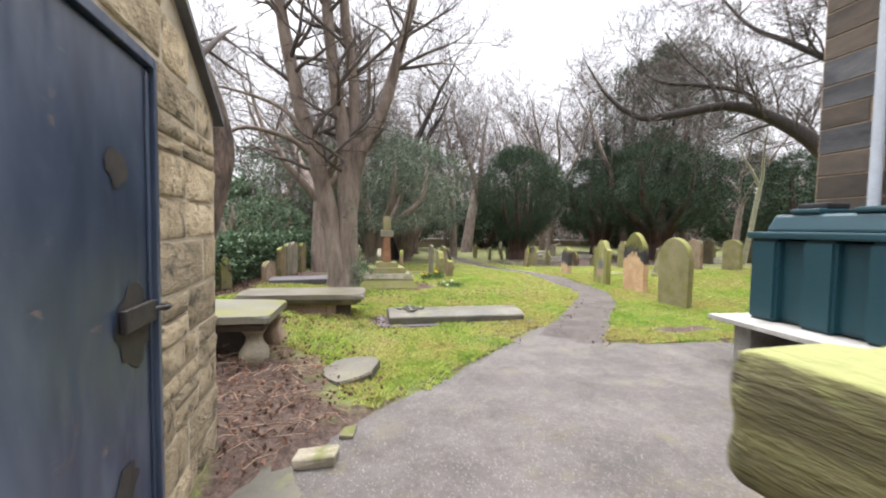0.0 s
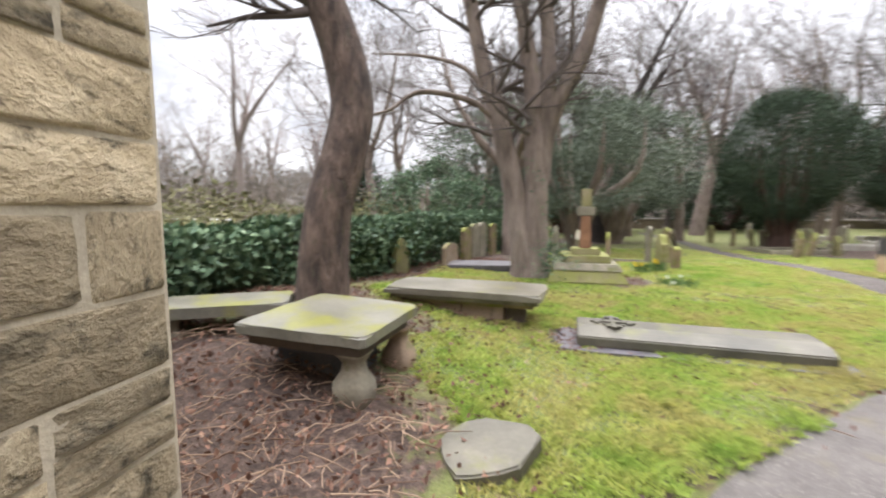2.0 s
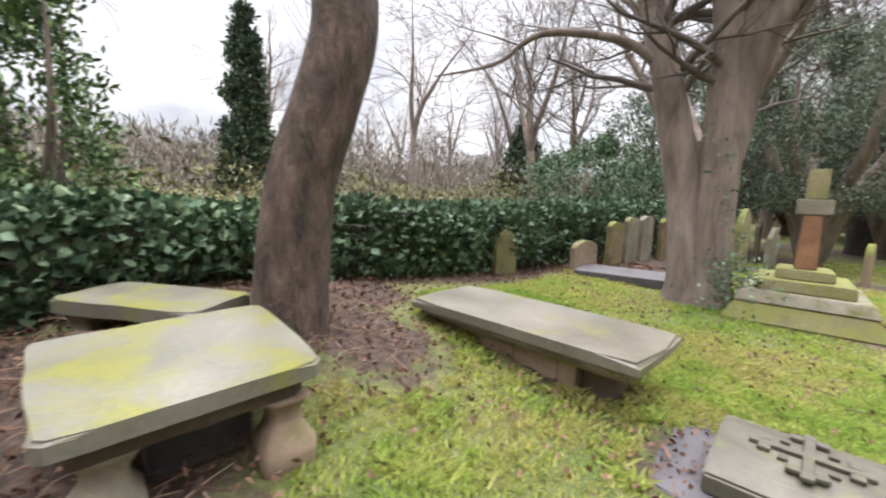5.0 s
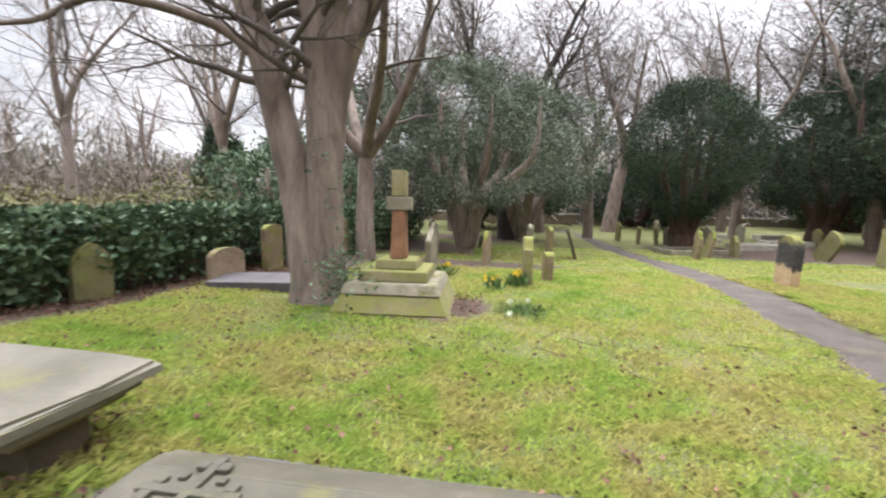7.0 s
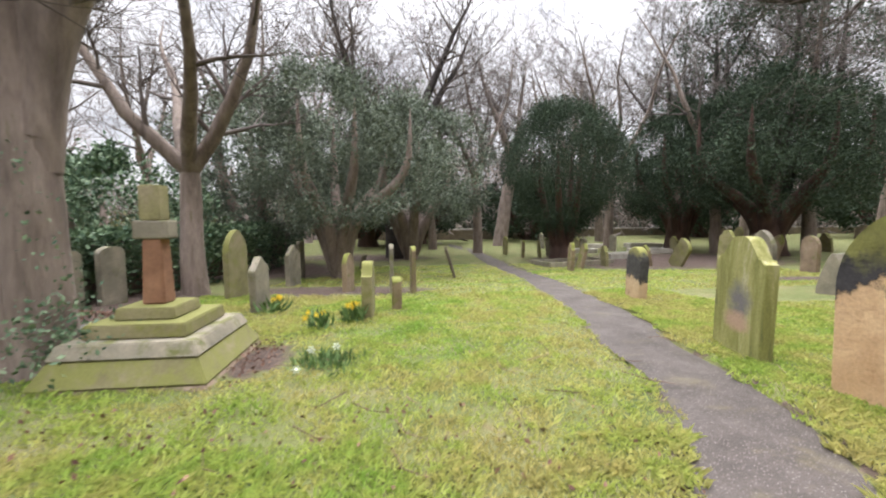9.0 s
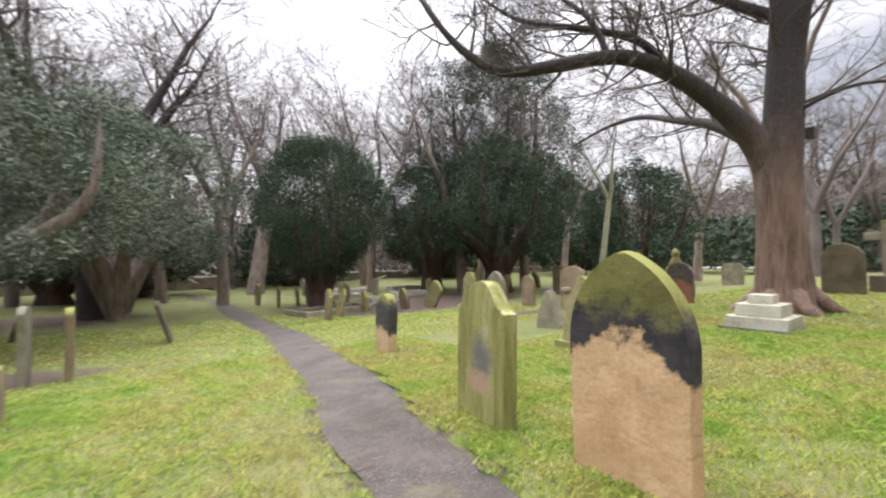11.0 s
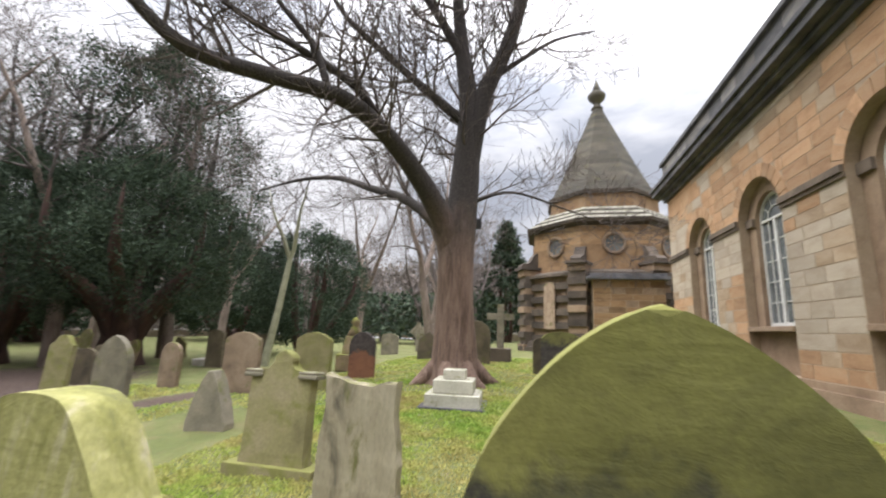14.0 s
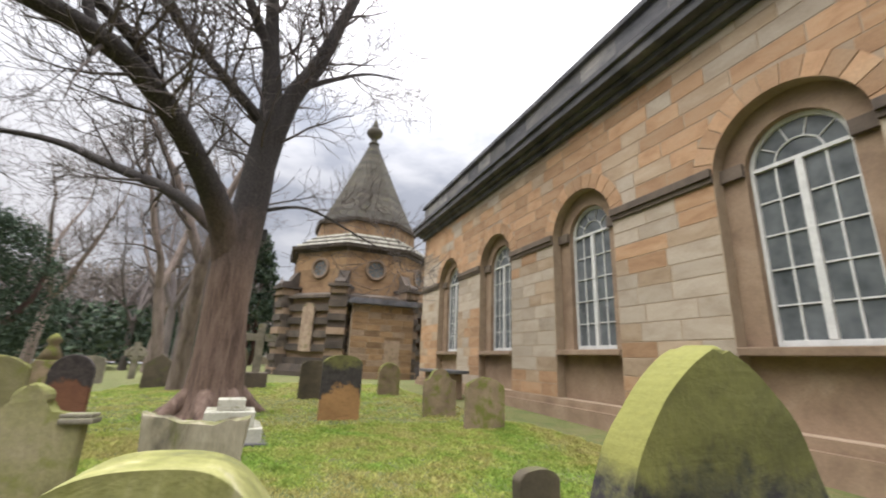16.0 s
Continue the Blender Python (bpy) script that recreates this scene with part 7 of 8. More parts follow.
def build_leaning():
    t = empty("leaning_tree", -2.13, 5.55, 0.36)
    tagged(t, "tall leaning bare tree with a curving reddish trunk", "tree")
    rng = random.Random(8)
    trunk, limb, twig = Tubes(), Tubes(), Tubes()
    q, s = smooth_line([(-0.06, -0.08, -0.2), (-0.03, -0.04, 0.2), (0.02, 0.02, 1.0), (0.12, 0.16, 1.6), (0.16, 0.27, 2.1), (0.08, 0.26, 2.6), (-0.03, 0.20, 3.0), (-0.20, 0.10, 3.5), (-0.3, -0.1, 5.0), (-0.1, 0.1, 7.5), (0.2, 0.2, 10.5)],
                       [0.34, 0.27, 0.235, 0.225, 0.225, 0.22, 0.21, 0.20, 0.17, 0.12, 0.04], 6)
    trunk.add(q, s, 20, 0.10)
    raw = [([(-0.28, -0.08, 5.2), (-0.7, 0.7, 6.4), (-1.2, 1.4, 7.8), (-1.6, 2.0, 9.5)], [0.12, 0.10, 0.07, 0.02]),
           ([(-0.25, -0.05, 5.6), (0.7, -0.5, 7.0), (1.6, -0.8, 8.4), (2.2, -1.2, 10.0)], [0.12, 0.10, 0.07, 0.02]),
           ([(-0.1, -0.1, 3.4), (-0.7, -0.5, 4.2), (-1.6, -1.0, 4.4), (-2.6, -1.4, 3.6)], [0.06, 0.05, 0.035, 0.01])]
    limbs = []
    for p, r in raw:
        a, b = smooth_line(p, r, 5)
        limb.add(a, b, 8, 0.1)
        limbs.append((a, b))
    dress(rng, limb, twig, limbs + [(q[30:], s[30:])], 1.6, 1.7, 2, 5, 0.12, 0.4, 0.1, 0.0)
    trunk.ob("trunk", M_bark_lean, t)
    limb.ob("scaffold", M_limb, t)
    tagged(twig.ob("twig_spray", M_twig, t), kind="stuff")


build_leaning()


def bare_tree(name, label, h, r, seed, stems=3, fork=0.28, spread=0.35, depth=3, kids=4, bark=None, twigs=None, lean=(0, 0), thin=0.005, rate=1.6):
    """A free-standing bare tree at the origin."""
    t = empty(name, 0, 0, 0)
    tagged(t, label, "tree")
    rng = random.Random(seed)
    trunk, limb, twig = Tubes(), Tubes(), Tubes()
    zf = h * fork
    base = [(0, 0, -0.3), (0, 0, 0.15), (lean[0] * 0.4 + rng.gauss(0, 0.04), lean[1] * 0.4, zf * 0.5), (lean[0], lean[1], zf)]
    q, s = smooth_line(base, [r * 1.5, r * 1.1, r * 0.92, r * 0.8], 4)
    trunk.add(q, s, 10, 0.12)
    limbs = []
    for k in range(stems):
        a = 2 * math.pi * k / stems + rng.uniform(-0.5, 0.5)
        d = Vector((math.cos(a) * spread, math.sin(a) * spread, 1)).normalized()
        p = Vector(base[-1])
        pts, rad = [p.copy()], [r * 0.66]
        n = 7
        L = (h - zf) * rng.uniform(0.75, 1.0)
        for i in range(n):
            d = (d + Vector((rng.gauss(0, 0.13), rng.gauss(0, 0.13), 0.10))).normalized()
            p = p + d * (L / n)
            pts.append(p.copy())
            rad.append(r * 0.66 * (1 - (i + 1) / n) + 0.012)
        limb.add(pts, rad, 7, 0.1)
        limbs.append((pts, rad))
    dress(rng, limb, twig, limbs, 6.0 / h * rate, h * 0.21, depth - 1, kids, 0.0, 0.38, 0.1, 0.3, thin)
    trunk.ob("trunk", bark or M_bark, t)
    limb.ob("scaffold", bark or M_bark, t)
    if twig.v:
        tagged(twig.ob("twig_spray", twigs or M_twig, t), kind="stuff")
    return t


def set_at(t, x, y, rz=0.0, s=1.0, sz=None):
    """Stand a free tree on the ground."""
    t.scale = (s, s, sz or s)
    t.matrix_basis = pose(x, y, ground_z(x, y), 0, 0, rz) @ Matrix.Diagonal((s, s, sz or s, 1))
    return t


def again(t, x, y, rz, s):
    c = copy_thing(t, pose(x, y, ground_z(x, y), 0, 0, rz))
    c.scale = (s, s, s)
    return c


def yew(name, label, x, y, h, rad, trunk_h, seed, n, leaf=0.16, mat=None, shape="upright", stems=6, spread=0.8, bark=None, ragged=0.35, gap=-0.30):
    """An evergreen: forked stems and a crown of many small sprays with gaps."""
    t = empty(name, x, y, ground_z(x, y))
    tagged(t, label, "tree")
    rng = random.Random(seed)
    tr = Tubes()
    tr.add(*smooth_line([(0, 0, -0.2), (0, 0, trunk_h * 0.4), (0, 0, trunk_h * 0.8)], [rad * q for q in ((0.11, 0.075, 0.07) if mat == M_hollyleaf or shape == 'ball' and h > 12 else (0.22, 0.16, 0.15))], 4), 12, 0.25)
    for k in range(stems):
        a = 2 * math.pi * k / stems + rng.uniform(-0.3, 0.3)
        e = rng.uniform(0.35, 0.75) * rad * spread
        p = [(0.1 * math.cos(a), 0.1 * math.sin(a), trunk_h * 0.15), (0.22 * rad * math.cos(a), 0.22 * rad * math.sin(a), trunk_h * 0.9), (e * math.cos(a), e * math.sin(a), h * 0.5), (e * 1.1 * math.cos(a), e * 1.1 * math.sin(a), h * 0.8)]
        line = smooth_line(p, [rad * 0.09, rad * 0.07, rad * 0.045, 0.01], 4)
        tr.add(*line, 7, 0.15)
        if h > 12:
            dress(rng, tr, tr, [line], 1.4, 2.6, 1, 6, 0.0, 0.4, 0.4, 0.3, 0.008, 0.05)
    tr.ob("trunk", bark or M_yewbark, t)
    lv = Leaves(seed)
    rs = lv.rs
    # clumps on and inside the crown's outline
    m = int(n / 60)
    zc = trunk_h * 0.9
    clumps, dirs = [], []
    while len(clumps) < m:
        a = rs.uniform(0, 2 * math.pi)
        u = rs.uniform(0, 1)
        if shape == "upright":
            prof = (0.22 + 0.78 * (u / 0.42) ** 0.8 if u < 0.42 else (1.0 - 0.2 * (u - 0.42) if u < 0.62 else max(0.0, 0.915 * math.sqrt(max(0, 1 - ((u - 0.62) / 0.38) ** 2)))))
        elif shape == "cone":
            prof = (1 - u) ** 0.8 + 0.03
        else:
            prof = math.sqrt(max(0.0, 1 - (2 * u - 0.85) ** 2)) if u > 0.0 else 0.2
        lump = 1 + ragged * noise.noise(Vector((math.cos(a) * 1.6, math.sin(a) * 1.6, u * 3.5 + seed)))
        q = prof * rad * lump * (1 - 0.55 * rs.uniform(0, 1) ** 2.2)
        z = zc + (h - zc) * u * (1 + 0.05 * lump)
        if noise.noise(Vector((q * math.cos(a) * 0.9, q * math.sin(a) * 0.9, z * 0.9 + seed))) < gap:
            continue
        clumps.append((q * math.cos(a), q * math.sin(a), z))
        dirs.append((math.cos(a) * 0.7, math.sin(a) * 0.7, 0.25 + 0.6 * u))
    clumps = np.array(clumps)
    dirs = np.array(dirs)
    rep = 60
    pts = np.repeat(clumps, rep, 0) + rs.normal(size=(m * rep, 3)) * np.array([0.17, 0.17, 0.15]) * (0.6 + rad * 0.22)
    if shape == "upright":
        pts[:, 2] += rs.uniform(-0.25, 0.25, len(pts))
    lv.add(pts, leaf, 0.42, 0.5 if shape == "upright" else 0.15, np.repeat(dirs, rep, 0) * 0.7)
    lv.ob("crown", mat or M_yewleaf, t, "dense dark evergreen crown")
    return t


yew("yew_tree", "upright dark yew with a reddish many-stemmed trunk", 9.3, 25.3, 6.7, 2.7, 1.7, 2, 84000, 0.085, ragged=0.14)
yew("yew_tree", "broad dark yew over the graves", 17.0, 28.8, 7.6, 3.5, 2.2, 5, 56000, 0.11, None, "ball", 7, 1.1, None, 0.6, -0.18)
yew("yew_tree", "broad dark yew over the graves", 18.9, 25.0, 7.9, 4.2, 2.4, 6, 76000, 0.108, None, "ball", 8, 1.1, None, 0.6, -0.18)
yew("holly_tree", "tall ragged evergreen rising behind the yews", 20.8, 27.5, 14.5, 4.8, 4.6, 7, 54000, 0.14, M_yewleaf, "ball", 6, 1.0, M_limb, 0.9, -0.07)
yew("holly_tree", "large grey-green holly over the path", 0.2, 20.2, 6.8, 3.0, 2.2, 8, 50000, 0.10, M_hollyleaf, "ball", 6, 1.0, M_bark, 0.9, 0.06)
yew("holly_tree", "large grey-green holly over the graves", 2.3, 27.0, 7.2, 3.6, 2.2, 9, 40000, 0.13, M_hollyleaf, "ball", 6, 1.0, M_bark, 0.9, 0.04)
yew("holly_tree", "grey-green holly beyond the graves", -3.6, 24.0, 7.0, 3.6, 1.6, 10, 28000, 0.15, M_hollyleaf, "ball", 5, 1.0, M_bark, 0.5)
yew("yew_tree", "dark yew at the far end of the path", -1.0, 36.0, 6.5, 4.0, 1.4, 12, 18000, 0.26, None, "ball", 5, 1.0)
yew("yew_tree", "dark yew at the far end of the path", 2.5, 39.0, 5.5, 3.6, 1.2, 14, 14000, 0.26, None, "ball", 5, 1.0)
yew("yew_tree", "rounded dark yew near the road", 28.0, 22.5, 7.3, 3.2, 0.8, 15, 30000, 0.15, None, "ball", 5, 1.0)
yew("yew_tree", "dark evergreen among the woods", 38.0, 36.0, 9.0, 5.0, 1.0, 16, 16000, 0.34, None, "ball", 5, 1.0)
yew("yew_tree", "dark evergreen among the woods", 26.0, 40.0, 8.0, 5.0, 0.8, 17, 16000, 0.34, None, "ball", 5, 1.0)
yew("yew_tree", "dark evergreen among the woods", 12.0, 42.0, 5.0, 4.5, 0.6, 18, 12000, 0.34, None, "ball", 5, 1.0)
yew("spruce_tree", "tall narrow dark spruce beyond the hedge", -19.7, 12.2, 8.6, 1.25, 0.8, 19, 16000, 0.24, M_conifer, "cone", 3, 0.3)
yew("spruce_tree", "dark spruce beside the mausoleum", 50.0, 12.5, 12.0, 3.2, 1.0, 20, 14000, 0.34, M_conifer, "cone", 3, 0.3)
yew("spruce_tree", "small brownish conifer beyond the hedge", -11.4, 22.7, 5.2, 1.6, 0.4, 22, 9000, 0.2, M_conifer, "cone", 3, 0.3)
yew("holly_bush", "bright green conical bush behind the bin", -5.6, 4.4, 3.4, 0.75, 0.8, 23, 7000, 0.1, M_bushleaf, "cone", 5, 1.0, M_bark, 0.6)
yew("laurel_bush", "green bush behind the ivy hedge", -5.0, 17.5, 3.2, 2.4, 0.4, 24, 12000, 0.14, M_ivyleaf, "ball", 5, 1.0, M_bark, 0.5)

# bare trees, near to far
set_at(bare_tree("ash_tree", "bare spreading tree beyond the memorial cross", 9.0, 0.24, 41, 4, 0.28, 0.65, 3, 6, rate=2.4), -1.8, 15.3, 30)
set_at(bare_tree("ash_tree", "leaning bare tree beside the path", 15.0, 0.46, 42, 3, 0.36, 0.35, 3, 6, M_bark, M_twig, (1.0, 0.4), 0.010, 3.6), 8.3, 35.5, 10)
set_at(bare_tree("ash_tree", "bare tree with dark sweeping branches", 16.0, 0.50, 48, 5, 0.28, 0.6, 3, 6, M_limb, M_twig, (0.6, 0.2), 0.011, 4.2), 1.5, 28.0, 100)
set_at(bare_tree("ash_tree", "dark bare tree rising behind the yews", 15.5, 0.30, 71, 4, 0.3, 0.55, 3, 6, M_limb, M_twig, (0.4, 0.3), 0.009, 3.4), 18.6, 31.2, 40)
set_at(bare_tree("birch_tree", "slender pale-barked bare tree", 8.5, 0.14, 43, 2, 0.5, 0.25, 3, 4, M_pale_bark, M_twig, (0.5, 0.2)), 20.3, 19.7, 300)
set_at(bare_tree("ash_tree", "bare curving tree behind the oak", 13.0, 0.24, 44, 2, 0.3, 0.4, 3, 5, M_bark, M_twig, (-0.6, 0.6), 0.006, 2.2), 21.3, 13.0, 60)
set_at(bare_tree("ash_tree", "bare forked tree behind the oak", 12.0, 0.22, 46, 2, 0.3, 0.4, 3, 5, M_bark, M_twig, (0.5, -0.3), 0.006, 2.2), 25.5, 14.4, 160)
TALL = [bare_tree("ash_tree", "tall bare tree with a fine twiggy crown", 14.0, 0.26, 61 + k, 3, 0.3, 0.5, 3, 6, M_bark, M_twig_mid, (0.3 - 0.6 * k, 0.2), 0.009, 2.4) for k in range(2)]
set_at(TALL[0], -5.0, 26.0, 15)
set_at(TALL[1], 3.5, 33.0, 80)
for k, (x, y, s) in enumerate(((12.5, 34.0, 1.0), (16.0, 37.0, 1.1), (-9.0, 20.0, 0.85), (24.0, 33.0, 1.05), (30.0, 30.0, 1.0), (-2.0, 31.0, 0.9), (-12.0, 30.0, 1.0), (34.0, 22.0, 1.0), (40.0, 18.0, 1.0), (17.5, 26.5, 1.0), (21.8, 26.0, 1.1), (14.0, 31.0, 1.05), (6.0, 30.0, 1.0))):
    again(TALL[k % 2], x, y, 77 * k, s)
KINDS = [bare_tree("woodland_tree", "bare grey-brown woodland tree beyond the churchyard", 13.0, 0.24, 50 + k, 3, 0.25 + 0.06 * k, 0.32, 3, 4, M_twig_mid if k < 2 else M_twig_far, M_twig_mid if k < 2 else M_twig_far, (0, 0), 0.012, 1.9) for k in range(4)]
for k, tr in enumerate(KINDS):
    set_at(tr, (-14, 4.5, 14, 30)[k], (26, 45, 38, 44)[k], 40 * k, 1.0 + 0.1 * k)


def woods():
    rng = random.Random(77)
    spots = []
    for k in range(12):
        spots.append((rng.uniform(-45, -12), rng.uniform(8, 50), 3 if k % 2 else 2))
    for k in range(12):
        spots.append((rng.uniform(-10, 30), rng.uniform(46, 66) if k % 3 else rng.uniform(34, 46), k % 4))
    for k in range(20):
        spots.append((rng.uniform(38, 54), rng.uniform(14, 46), k % 2))
    for k in range(7):
        spots.append((rng.uniform(66, 85), rng.uniform(-10, 40), 2 + k % 2))
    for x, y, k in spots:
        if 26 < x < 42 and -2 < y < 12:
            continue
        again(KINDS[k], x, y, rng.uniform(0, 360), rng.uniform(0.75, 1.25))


woods()


def build_hedge():
    """The ivy-clad boundary wall along the west side."""
    h = empty("ivy_hedge", 0, 0, 0)
    tagged(h, "long ivy-covered churchyard wall with glossy dark leaves", "hedge")
    bm = bmesh.new()
    line = [(-4.1, 3.1), (-3.75, 4.3), (-3.85, 5.4), (-3.65, 7.0), (-3.42, 9.5), (-3.3, 11.5), (-3.05, 15.0), (-3.0, 20.0), (-3.4, 27.0)]
    prev = None
    for x, y in line:
        cur = [bm.verts.new((x + a, y, z)) for a, z in ((0.10, -0.2), (0.06, 0.98), (-0.45, 1.02), (-0.5, -0.2))]
        if prev:
            for i in range(4):
                bm.faces.new((prev[i], prev[(i + 1) % 4], cur[(i + 1) % 4], cur[i]))
        prev = cur
    part("wall_core", bm, M_darkstone, h, "dark old wall under the ivy")
    lv = Leaves(12)
    rs = lv.rs
    L = np.array(line)
    wt = np.hypot(*(L[1:] - L[:-1]).T)
    seg = rs.choice(len(wt), 42000, p=wt / wt.sum())
    t = rs.uniform(0, 1, len(seg))
    c = L[seg] * (1 - t)[:, None] + L[seg + 1] * t[:, None]
    u = rs.uniform(0, 1, len(seg))
    bulge = np.array([0.12 + 0.16 * noise.noise(Vector((a[0] * 0.9, a[1] * 0.9, b * 2))) for a, b in zip(c, u)])
    gz = np.array([ground_z(a[0] + 0.2, a[1]) for a in c])
    z = np.where(u < 0.62, gz + 0.03 + u / 0.62 * (1.12 - gz), 1.12 + rs.uniform(-0.05, 0.12, len(u)))
    off = np.where(u < 0.62, 0.15 + bulge + 0.10 * np.sin(u / 0.62 * 3.0), 0.2 - (u - 0.62) / 0.38 * 0.8)
    z = z + np.array([0.14 * noise.noise(Vector((a[0], a[1] * 0.8, 5.0))) for a in c]) * (z / 1.2)
    keep = (z > 0.42) | (c[:, 1] < 9.0) | (rs.uniform(0, 1, len(z)) < 0.25)
    pts = np.stack([c[:, 0] + off + rs.normal(0, 0.05, len(u)), c[:, 1] + rs.normal(0, 0.05, len(u)), z], 1)[keep]
    lv.add(pts, 0.105, 0.75, -0.1, np.tile(np.array([[0.8, -0.2, 0.5]]), (len(pts), 1)))
    lv.ob("ivy", M_ivyleaf, h, "glossy dark green ivy leaves")


build_hedge()


def build_brush():
    """Winter scrub and dim woodland floor beyond the hedge and the road."""
    lv = Leaves(15)
    rs = lv.rs
    n = 20000
    x = rs.uniform(-16, -4.6, n)
    y = rs.uniform(2, 40, n)
    hz = np.array([1.55 + 1.1 * noise.noise(Vector((a * 0.3, b * 0.3, 2.0))) for a, b in zip(x, y)])
    z = rs.uniform(0, 1, n) ** 0.7 * np.clip(hz, 0.3, 3)
    lv.add(np.stack([x, y, z], 1), 0.14, 0.45, 0.4)
    tagged(lv.ob("scrub", M_brush), "tangled olive-brown winter scrub beyond the hedge", "scrub", kind="stuff")
    lv = Leaves(17)
    rs = lv.rs
    n = 70000
    x = rs.uniform(-62, -20, n)
    y = rs.uniform(0, 62, n)
    hz = np.array([3.5 + 3.0 * noise.noise(Vector((a * 0.09, b * 0.09, 7.0))) for a, b in zip(x, y)])
    z = rs.uniform(0, 1, n) ** 0.75 * np.clip(hz, 0.5, 8.5) * np.clip((-x - 6) / 16, 0.4, 1.4)
    lv.add(np.stack([x, y, z], 1), 0.6, 0.011, 2.0)
    n = 36000
    x = rs.uniform(-16, 62, n)
    y = np.where(rs.uniform(0, 1, n) < 0.75, rs.uniform(50, 68, n), rs.uniform(40, 50, n))
    hz = np.array([6.5 + 4.5 * noise.noise(Vector((a * 0.08, b * 0.08, 9.0))) for a, b in zip(x, y)])
    z = rs.uniform(0, 1, n) ** 0.8 * np.clip(hz, 0.5, 11) - 0.6
    lv.add(np.stack([x, y, z], 1), 1.2, 0.020, 1.2)
    x = rs.uniform(66, 84, n)
    y = rs.uniform(-20, 62, n)
    z = rs.uniform(0, 1, n) ** 0.9 * 11
    lv.add(np.stack([x, y, z], 1), 1.4, 0.035, 1.2)
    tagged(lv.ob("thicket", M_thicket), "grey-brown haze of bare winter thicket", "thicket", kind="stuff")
    lv = Leaves(16)
    rs = lv.rs
    n = 26000
    a = rs.uniform(0, 1, n)
    x = np.where(a < 0.5, rs.uniform(-30, 66, n), rs.uniform(67, 80, n))
    y = np.where(a < 0.5, rs.uniform(54, 64, n), rs.uniform(-20, 60, n))
    z = rs.uniform(0, 1, n) * 4.2 - 0.6
    lv.add(np.stack([x, y, z], 1), 0.8, 0.5, 0.6)
    n = 9000
    x = rs.uniform(45, 54, n)
    y = rs.uniform(13, 44, n)
    z = rs.uniform(0, 1, n) * 4.5 + 0.3
    lv.add(np.stack([x, y, z], 1), 0.55, 0.5, 0.5)
    tagged(lv.ob("far_undergrowth", M_conifer), "dark undergrowth of the woods across the road", "undergrowth", kind="stuff")


build_brush()


# ---- grass, litter, flowers ----
def build_grass():
    """Short tufted grass, thick in tufts and thin between them."""
    rs = np.random.RandomState(3)
    step = 0.12
    gx, gy = np.arange(-3.2, 24.2, step), np.arange(3.0, 24.2, step)
    gap = np.array([[path_gap(x, y) if x < 13 else 9.0 for y in gy] for x in gx])
    bare = np.array([[1.0 if soil_at(x, y) > 0.42 or gap[a, b] < 0.0 else 0.0 for b, y in enumerate(gy)] for a, x in enumerate(gx)])
    tuft = np.array([[noise.noise(Vector((x * 3.4, y * 3.4, 0.5))) + 0.6 * noise.noise(Vector((x * 1.1, y * 1.1, 4.5))) for y in gy] for x in gx])
    lie = np.array([[ground_z(x, y) + (max(0.0, turf_rise(x, y, gap[a, b])) if x < 13 else 0.0) for b, y in enumerate(gy)] for a, x in enumerate(gx)])
    pts = []
    for (x0, x1, y0, y1, n) in ((-2.5, 6.0, 3.2, 9.0, 200000), (-3.0, 8.0, 9.0, 15.0, 110000), (6.0, 14.0, 5.0, 13.0, 130000), (-1.0, 15.0, 15.0, 24.0, 45000), (12.0, 24.0, 5.5, 15.0, 45000)):
        x, y = rs.uniform(x0, x1, n), rs.uniform(y0, y1, n)
        i, j = np.rint((x - gx[0]) / step).astype(int), np.rint((y - gy[0]) / step).astype(int)
        i, j = np.clip(i, 0, len(gx) - 1), np.clip(j, 0, len(gy) - 1)
        c = tuft[i, j]
        keep = (bare[i, j] < 0.5) & (rs.uniform(0, 1, n) < np.clip(0.80 + 0.3 * c, 0.6, 1.0))
        pts.append(np.stack([x, y, lie[i, j] + 0.006, c], 1)[keep])
    P = np.concatenate(pts)
    n = len(P)
    a = rs.uniform(0, 2 * np.pi, n)
    h = rs.uniform(0.014, 0.040, n) * (1 + 1.1 * np.clip(P[:, 3], -0.4, 1))
    w = rs.uniform(0.005, 0.0095, n)
    far = np.clip((np.hypot(P[:, 0] - 3.0, P[:, 1] - 6.0) - 5) / 8, 0, 1.5)
    w *= 1 + far
    dx, dy = np.cos(a), np.sin(a)
    lean = rs.uniform(0.6, 2.0, n) * h
    b = np.stack([P[:, 0] - dy * w, P[:, 1] + dx * w, P[:, 2] - 0.01], 1)
    c = np.stack([P[:, 0] + dy * w, P[:, 1] - dx * w, P[:, 2] - 0.01], 1)
    m1 = np.stack([P[:, 0] + dx * lean * 0.35 - dy * w * 0.7, P[:, 1] + dy * lean * 0.35 + dx * w * 0.7, P[:, 2] + h * 0.6], 1)
    tip = np.stack([P[:, 0] + dx * lean, P[:, 1] + dy * lean, P[:, 2] + h], 1)
    v = np.stack([b, c, tip, m1], 1).reshape(-1, 3)
    lv = Leaves(1)
    lv.chunks.append(v)
    tagged(lv.ob("grass", M_grassblade), "short damp yellow-green churchyard grass", "grass", kind="stuff")


build_grass()


